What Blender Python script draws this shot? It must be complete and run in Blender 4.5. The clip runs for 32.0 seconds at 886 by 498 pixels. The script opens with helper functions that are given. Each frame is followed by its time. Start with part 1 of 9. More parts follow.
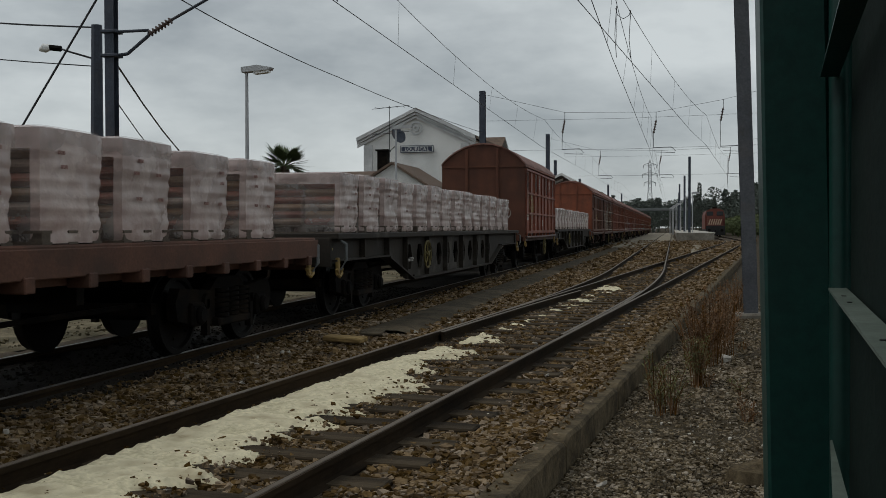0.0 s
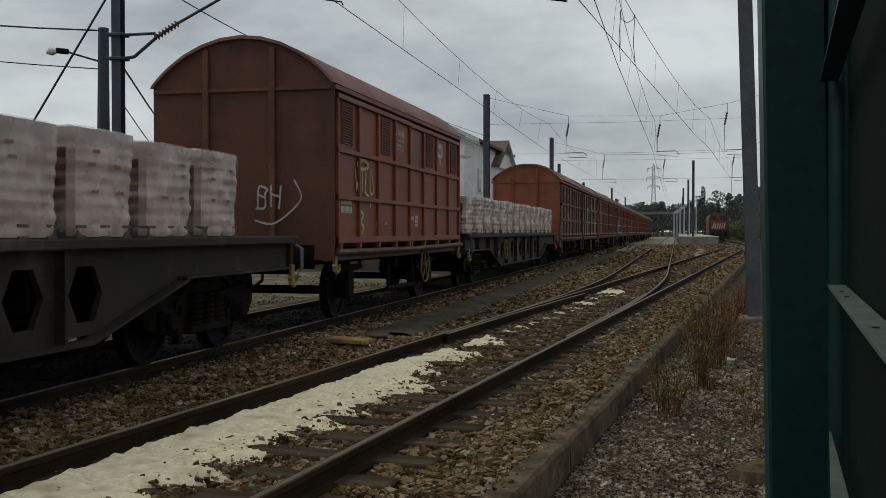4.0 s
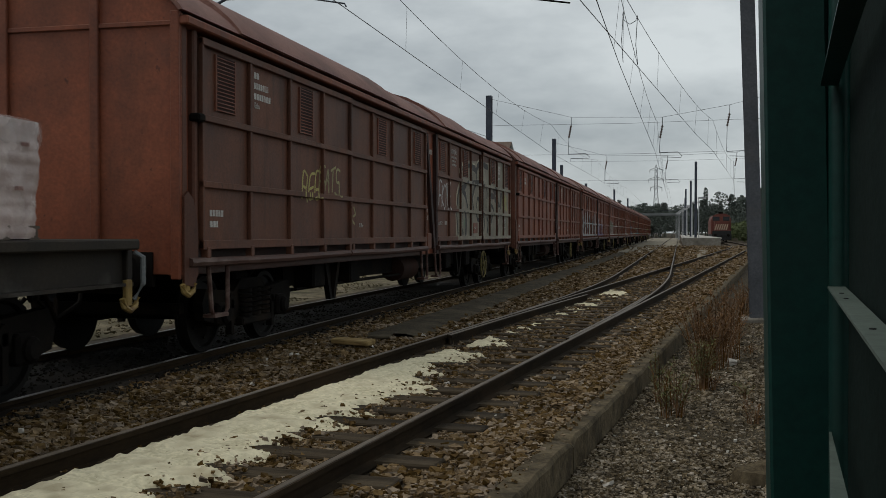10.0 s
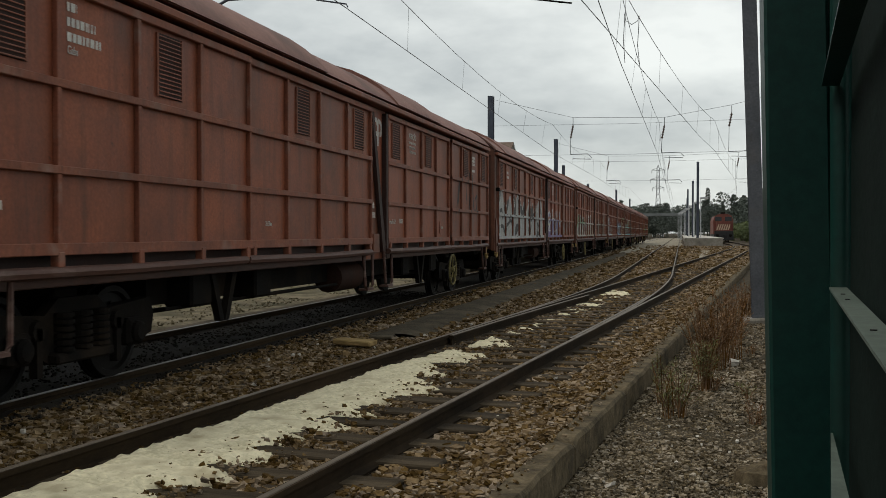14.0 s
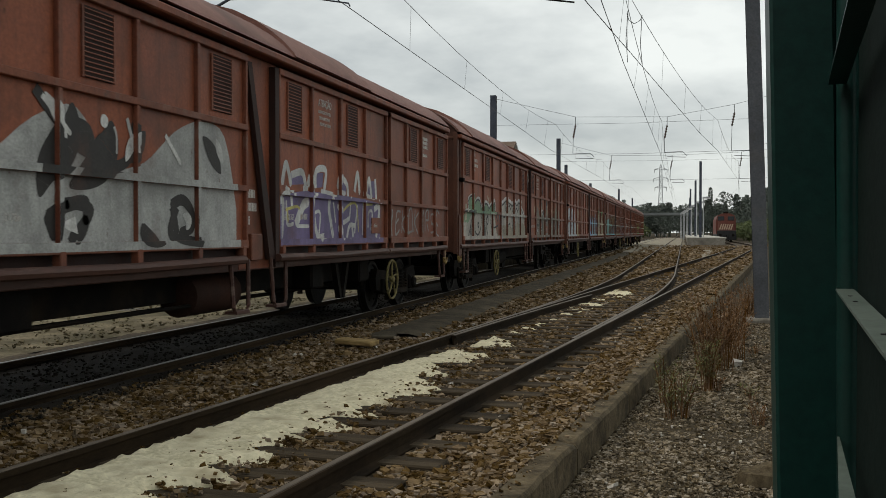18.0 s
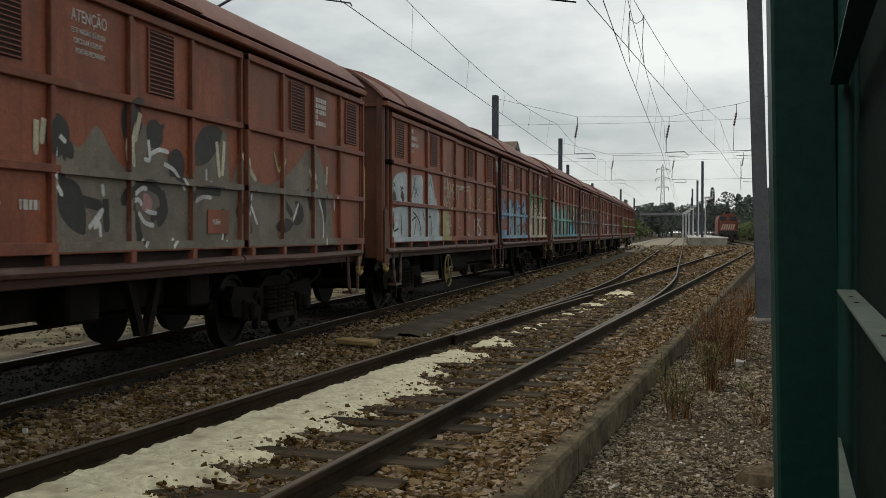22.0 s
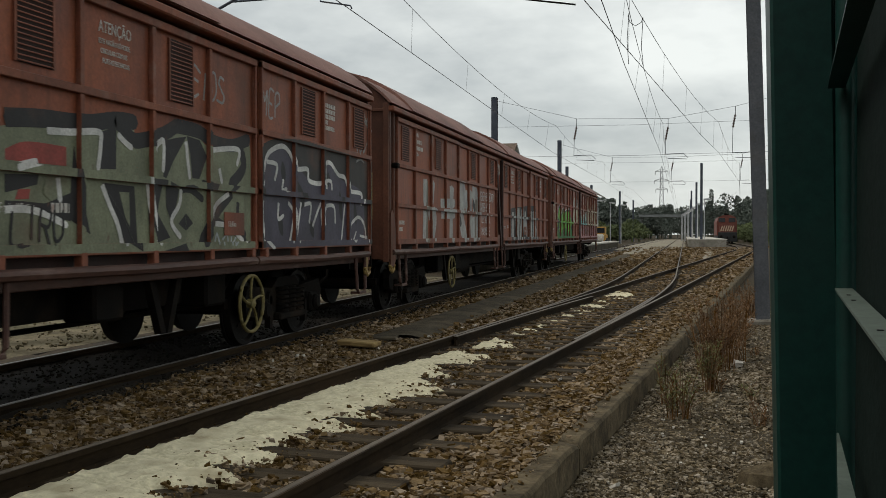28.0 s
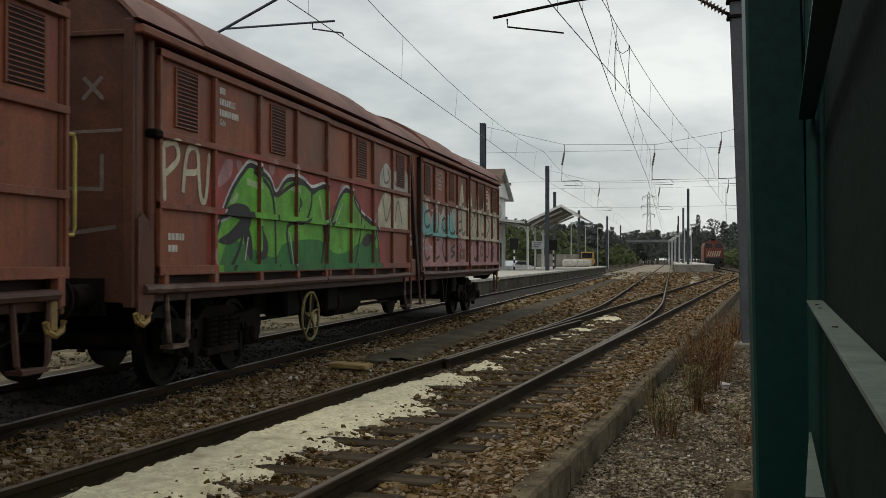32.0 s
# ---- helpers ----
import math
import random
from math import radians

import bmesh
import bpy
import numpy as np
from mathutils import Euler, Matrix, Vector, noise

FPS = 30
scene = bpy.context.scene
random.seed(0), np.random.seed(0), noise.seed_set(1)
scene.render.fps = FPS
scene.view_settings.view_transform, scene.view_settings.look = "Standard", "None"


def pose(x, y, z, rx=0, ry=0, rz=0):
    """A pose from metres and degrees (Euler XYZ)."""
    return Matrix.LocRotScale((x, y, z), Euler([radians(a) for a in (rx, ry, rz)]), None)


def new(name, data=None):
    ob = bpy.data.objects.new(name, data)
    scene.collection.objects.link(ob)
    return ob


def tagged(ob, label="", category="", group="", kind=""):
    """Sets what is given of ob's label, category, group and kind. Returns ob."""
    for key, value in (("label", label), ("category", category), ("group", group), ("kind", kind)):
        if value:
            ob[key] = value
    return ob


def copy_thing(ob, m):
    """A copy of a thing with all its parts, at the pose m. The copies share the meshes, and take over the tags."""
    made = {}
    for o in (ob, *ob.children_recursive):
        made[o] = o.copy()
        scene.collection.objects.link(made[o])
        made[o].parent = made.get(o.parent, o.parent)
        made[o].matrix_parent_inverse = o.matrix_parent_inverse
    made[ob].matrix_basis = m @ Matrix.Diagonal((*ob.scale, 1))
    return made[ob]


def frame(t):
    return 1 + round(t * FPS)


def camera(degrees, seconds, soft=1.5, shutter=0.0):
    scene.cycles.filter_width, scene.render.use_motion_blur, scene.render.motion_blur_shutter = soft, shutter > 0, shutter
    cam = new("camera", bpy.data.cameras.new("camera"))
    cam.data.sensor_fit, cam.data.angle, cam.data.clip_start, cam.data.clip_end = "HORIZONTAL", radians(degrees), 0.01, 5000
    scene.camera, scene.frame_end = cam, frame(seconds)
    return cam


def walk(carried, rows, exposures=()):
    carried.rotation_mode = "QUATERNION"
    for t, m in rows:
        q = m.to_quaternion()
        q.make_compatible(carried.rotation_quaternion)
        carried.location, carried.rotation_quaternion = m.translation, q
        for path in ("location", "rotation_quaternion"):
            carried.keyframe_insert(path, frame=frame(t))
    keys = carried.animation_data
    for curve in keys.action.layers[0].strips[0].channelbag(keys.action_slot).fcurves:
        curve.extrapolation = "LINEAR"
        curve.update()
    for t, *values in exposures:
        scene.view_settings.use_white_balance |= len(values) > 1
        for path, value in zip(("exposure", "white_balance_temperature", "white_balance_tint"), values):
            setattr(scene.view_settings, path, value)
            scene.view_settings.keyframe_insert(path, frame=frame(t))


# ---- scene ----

# ---- camera ----
cam = camera(47.22, 32.0, soft=0.8, shutter=0.1)
PATH = [  # seconds, x, y, z, tilt, roll, turn
    (0, -0.003, 0.093, 1.439, 88.83, 0.15, 12.79),
    (0.5, -0.004, 0.075, 1.438, 88.87, 0.11, 12.80),
    (1, -0.006, 0.061, 1.435, 88.91, 0.08, 12.81),
    (1.5, -0.005, 0.047, 1.434, 88.94, 0.04, 12.83),
    (2, -0.003, 0.032, 1.435, 88.96, 0.01, 12.85),
    (2.5, -0.003, 0.021, 1.434, 88.97, 0.01, 12.87),
    (3, -0.005, 0.018, 1.433, 88.99, 0.01, 12.91),
    (3.5, -0.005, 0.018, 1.431, 89.00, -0.01, 12.96),
    (5.5, -0.006, -0.004, 1.424, 89.07, 0.08, 13.05),
    (6, -0.005, -0.012, 1.429, 89.06, 0.05, 13.06),
    (7, -0.007, -0.020, 1.430, 89.08, -0.05, 13.07),
    (8, -0.006, -0.019, 1.430, 89.09, -0.05, 13.11),
    (9, -0.003, -0.019, 1.431, 89.08, -0.02, 13.10),
    (10, -0.004, -0.011, 1.431, 89.08, -0.01, 13.12),
    (11, -0.003, -0.014, 1.432, 89.07, -0.01, 13.15),
    (12, -0.006, -0.009, 1.432, 89.07, 0.01, 13.16),
    (13, -0.001, -0.014, 1.431, 89.09, 0.04, 13.20),
    (14, -0.002, -0.008, 1.432, 89.10, 0.02, 13.23),
    (14.5, -0.002, -0.009, 1.432, 89.10, 0.00, 13.25),
    (16.5, -0.009, -0.010, 1.429, 89.11, -0.05, 13.25),
    (17, -0.008, 0.003, 1.430, 89.10, -0.03, 13.29),
    (18, -0.005, 0.022, 1.434, 89.07, 0.00, 13.37),
    (19, -0.004, 0.023, 1.434, 89.06, 0.03, 13.42),
    (20, -0.002, 0.024, 1.432, 89.07, 0.07, 13.45),
    (21, -0.001, 0.028, 1.434, 89.06, 0.02, 13.48),
    (22, -0.003, 0.025, 1.435, 89.06, -0.04, 13.47),
    (23, -0.002, 0.005, 1.432, 89.08, -0.01, 13.45),
    (24, -0.003, -0.007, 1.431, 89.09, -0.00, 13.43),
    (25, -0.005, -0.019, 1.433, 89.09, 0.00, 13.41),
    (25.5, -0.006, -0.022, 1.433, 89.08, 0.02, 13.40),
    (27.5, -0.008, -0.018, 1.432, 89.14, 0.05, 13.43),
    (28, -0.008, -0.025, 1.432, 89.17, 0.01, 13.42),
    (28.5, -0.011, -0.029, 1.429, 89.22, -0.04, 13.37),
    (29, -0.014, -0.058, 1.425, 89.33, -0.11, 13.22),
    (29.5, -0.014, -0.103, 1.423, 89.49, -0.17, 13.03),
    (30, -0.012, -0.139, 1.421, 89.68, -0.19, 12.88),
    (30.5, -0.010, -0.175, 1.419, 89.90, -0.16, 12.76),
    (31, -0.007, -0.209, 1.417, 90.13, -0.12, 12.68),
    (31.5, -0.006, -0.227, 1.416, 90.36, -0.09, 12.68),
    (32, -0.005, -0.233, 1.413, 90.59, -0.05, 12.73),
]
EXPOSURE = 0.0
walk(cam, [(t, pose(x, y, z, tilt, 0, turn) @ pose(0, 0, 0, 0, 0, -roll)) for t, x, y, z, tilt, roll, turn in PATH],
     exposures=[(0, EXPOSURE - 0.07, 6500, 10), (3.5, EXPOSURE - 0.03, 6500, 10), (5.5, EXPOSURE + 0.3, 6600, 10), (7, EXPOSURE + 0.06, 6500, 10), (9, EXPOSURE - 0.02, 6500, 10), (10, EXPOSURE + 0.04, 6500, 10), (11.2, EXPOSURE + 0.36, 6750, 10), (13, EXPOSURE + 0.5, 6850, 10), (27, EXPOSURE + 0.5, 6850, 10), (32, EXPOSURE + 0.46, 6850, 10)])

# ---- sky and light ----
SUN_TURN, SUN_HIGH = 250, 55
world = bpy.data.worlds.new("overcast_sky")
scene.world = world
world.use_nodes = True
wn, wl = world.node_tree.nodes, world.node_tree.links
bg = wn["Background"]
sky = wn.new("ShaderNodeTexSky")
sky.sky_type, sky.sun_disc = "NISHITA", False
sky.sun_elevation, sky.sun_rotation = radians(SUN_HIGH), radians(SUN_TURN)
tc = wn.new("ShaderNodeTexCoord")
mp = wn.new("ShaderNodeMapping")
mp.inputs["Scale"].default_value = (1.0, 1.0, 2.6)
n1 = wn.new("ShaderNodeTexNoise")
n1.inputs["Scale"].default_value, n1.inputs["Detail"].default_value, n1.inputs["Roughness"].default_value = 3.2, 6, 0.55
cr = wn.new("ShaderNodeValToRGB")
cr.color_ramp.elements[0].position, cr.color_ramp.elements[0].color = 0.36, (3.75, 4.15, 4.35, 1)
cr.color_ramp.elements[1].position, cr.color_ramp.elements[1].color = 0.66, (7.3, 7.8, 7.85, 1)
mx = wn.new("ShaderNodeMix")
mx.data_type = "RGBA"
mx.inputs[0].default_value = 0.9
wl.new(tc.outputs["Generated"], mp.inputs["Vector"])
wl.new(mp.outputs["Vector"], n1.inputs["Vector"])
wl.new(n1.outputs["Fac"], cr.inputs["Fac"])
wl.new(sky.outputs["Color"], mx.inputs[6])
wl.new(cr.outputs["Color"], mx.inputs[7])
wl.new(mx.outputs[2], bg.inputs["Color"])
bg.inputs["Strength"].default_value = 0.09
sun = new("sun", bpy.data.lights.new("sun", "SUN"))
sun.data.energy, sun.data.angle, sun.data.color = 0.9, radians(25), (1, 0.96, 0.9)
sun.rotation_euler = Euler((radians(90 - SUN_HIGH), 0, radians(180 - SUN_TURN)))


# ---- materials ----
def material(name, low, high, size=3.0, rough=0.8, metal=0.0, bump=0.2, fine=40.0, dirt=None, dirt_size=0.6, dirt_amount=0.5, island=0.0, stretch=(1, 1, 1), spread=0.0, per_object=0.0, spec=0.3, contrast=0.28):
    """Two colours mixed by noise at two scales, a dirt colour in patches, a fine relief; size in features a metre."""
    m = bpy.data.materials.new(name)
    m.use_nodes = True
    n, l = m.node_tree.nodes, m.node_tree.links
    b = n["Principled BSDF"]
    b.inputs["Roughness"].default_value, b.inputs["Metallic"].default_value = rough, metal
    b.inputs["Specular IOR Level"].default_value = spec
    tex = n.new("ShaderNodeTexCoord")
    mapping = n.new("ShaderNodeMapping")
    mapping.inputs["Scale"].default_value = stretch
    l.new(tex.outputs["Object"], mapping.inputs["Vector"])

    def noisy(scale, detail=5):
        t = n.new("ShaderNodeTexNoise")
        t.inputs["Scale"].default_value, t.inputs["Detail"].default_value, t.inputs["Roughness"].default_value = scale, detail, 0.6
        l.new(mapping.outputs["Vector"], t.inputs["Vector"])
        return t

    def mix(fac, a, c, lo=0.35, hi=0.65):
        r = n.new("ShaderNodeMapRange")
        r.inputs["From Min"].default_value, r.inputs["From Max"].default_value = lo, hi
        l.new(fac, r.inputs["Value"])
        x = n.new("ShaderNodeMix")
        x.data_type = "RGBA"
        l.new(r.outputs["Result"], x.inputs[0])
        for k, v in ((6, a), (7, c)):
            if isinstance(v, tuple):
                x.inputs[k].default_value = (*v, 1)
            else:
                l.new(v, x.inputs[k])
        return x.outputs[2]

    a, f = noisy(size), noisy(fine, 3)
    col = mix(a.outputs["Fac"], low, high)
    shade = n.new("ShaderNodeHueSaturation")
    l.new(col, shade.inputs["Color"])
    rng = n.new("ShaderNodeMapRange")
    rng.inputs["From Min"].default_value, rng.inputs["From Max"].default_value = 0.2, 0.8
    rng.inputs["To Min"].default_value, rng.inputs["To Max"].default_value = 1 - contrast, 1 + contrast
    l.new(f.outputs["Fac"], rng.inputs["Value"])
    l.new(rng.outputs["Result"], shade.inputs["Value"])
    col = shade.outputs["Color"]
    if island or per_object:
        pick = n.new("ShaderNodeNewGeometry").outputs["Random Per Island"] if island else n.new("ShaderNodeObjectInfo").outputs["Random"]
        amount = island or per_object
        hs = n.new("ShaderNodeHueSaturation")
        r2 = n.new("ShaderNodeMapRange")
        r2.inputs["To Min"].default_value, r2.inputs["To Max"].default_value = 1 - amount, 1 + amount
        l.new(pick, r2.inputs["Value"])
        l.new(r2.outputs["Result"], hs.inputs["Value"])
        if spread:
            r3 = n.new("ShaderNodeMapRange")
            r3.inputs["To Min"].default_value, r3.inputs["To Max"].default_value = 1 + spread, 1 - spread
            l.new(pick, r3.inputs["Value"])
            l.new(r3.outputs["Result"], hs.inputs["Saturation"])
        l.new(col, hs.inputs["Color"])
        col = hs.outputs["Color"]
    if dirt:
        d = noisy(dirt_size, 8)
        col = mix(d.outputs["Fac"], col, dirt, 0.62 - 0.3 * dirt_amount, 0.85 - 0.3 * dirt_amount)
    l.new(col, b.inputs["Base Color"])
    rr = n.new("ShaderNodeMapRange")
    rr.inputs["To Min"].default_value, rr.inputs["To Max"].default_value = max(rough - 0.15, 0.05), min(rough + 0.15, 1)
    l.new(a.outputs["Fac"], rr.inputs["Value"])
    l.new(rr.outputs["Result"], b.inputs["Roughness"])
    if bump:
        bp = n.new("ShaderNodeBump")
        bp.inputs["Strength"].default_value, bp.inputs["Distance"].default_value = bump, 0.01
        l.new(f.outputs["Fac"], bp.inputs["Height"])
        l.new(bp.outputs["Normal"], b.inputs["Normal"])
    return m


def weathered(m, streak, rust, pale, amount=0.55):
    """Runs of dirt down a painted sheet, rust spots, rubbed pale patches and a slight buckle of the sheet."""
    n, l = m.node_tree.nodes, m.node_tree.links
    b = n["Principled BSDF"]
    col = b.inputs["Base Color"].links[0].from_socket
    geo = n.new("ShaderNodeTexCoord")
    info = n.new("ShaderNodeObjectInfo")
    shift = n.new("ShaderNodeVectorMath")
    shift.operation = "MULTIPLY_ADD"
    l.new(info.outputs["Random"], shift.inputs[0])
    shift.inputs[1].default_value = (0, 37, 11)
    l.new(geo.outputs["Object"], shift.inputs[2])
    for colour, scale, size, lo, hi, top in ((streak, (1, 5, 0.45), 1.4, 0.5, 0.72, amount), (rust, (1, 1, 0.6), 9.0, 0.66, 0.72, 0.75), (pale, (1, 1.2, 0.8), 1.1, 0.6, 0.8, 0.4), (streak, (1, 1, 1), 0.5, 0.45, 0.75, amount)):
        mp_ = n.new("ShaderNodeMapping")
        mp_.inputs["Scale"].default_value = scale
        l.new(shift.outputs[0], mp_.inputs["Vector"])
        t = n.new("ShaderNodeTexNoise")
        t.inputs["Scale"].default_value, t.inputs["Detail"].default_value, t.inputs["Roughness"].default_value = size, 7, 0.62
        l.new(mp_.outputs["Vector"], t.inputs["Vector"])
        r = n.new("ShaderNodeMapRange")
        r.inputs["From Min"].default_value, r.inputs["From Max"].default_value, r.inputs["To Max"].default_value = lo, hi, top
        l.new(t.outputs["Fac"], r.inputs["Value"])
        x = n.new("ShaderNodeMix")
        x.data_type = "RGBA"
        l.new(r.outputs["Result"], x.inputs[0])
        l.new(col, x.inputs[6])
        x.inputs[7].default_value = (*colour, 1)
        col = x.outputs[2]
    l.new(col, b.inputs["Base Color"])
    wave = n.new("ShaderNodeTexNoise")
    wave.inputs["Scale"].default_value, wave.inputs["Detail"].default_value = 1.6, 2
    l.new(shift.outputs[0], wave.inputs["Vector"])
    bp = n.new("ShaderNodeBump")
    bp.inputs["Strength"].default_value, bp.inputs["Distance"].default_value = 0.5, 0.03
    l.new(wave.outputs["Fac"], bp.inputs["Height"])
    if b.inputs["Normal"].links:
        l.new(b.inputs["Normal"].links[0].from_socket, bp.inputs["Normal"])
    l.new(bp.outputs["Normal"], b.inputs["Normal"])
    return m


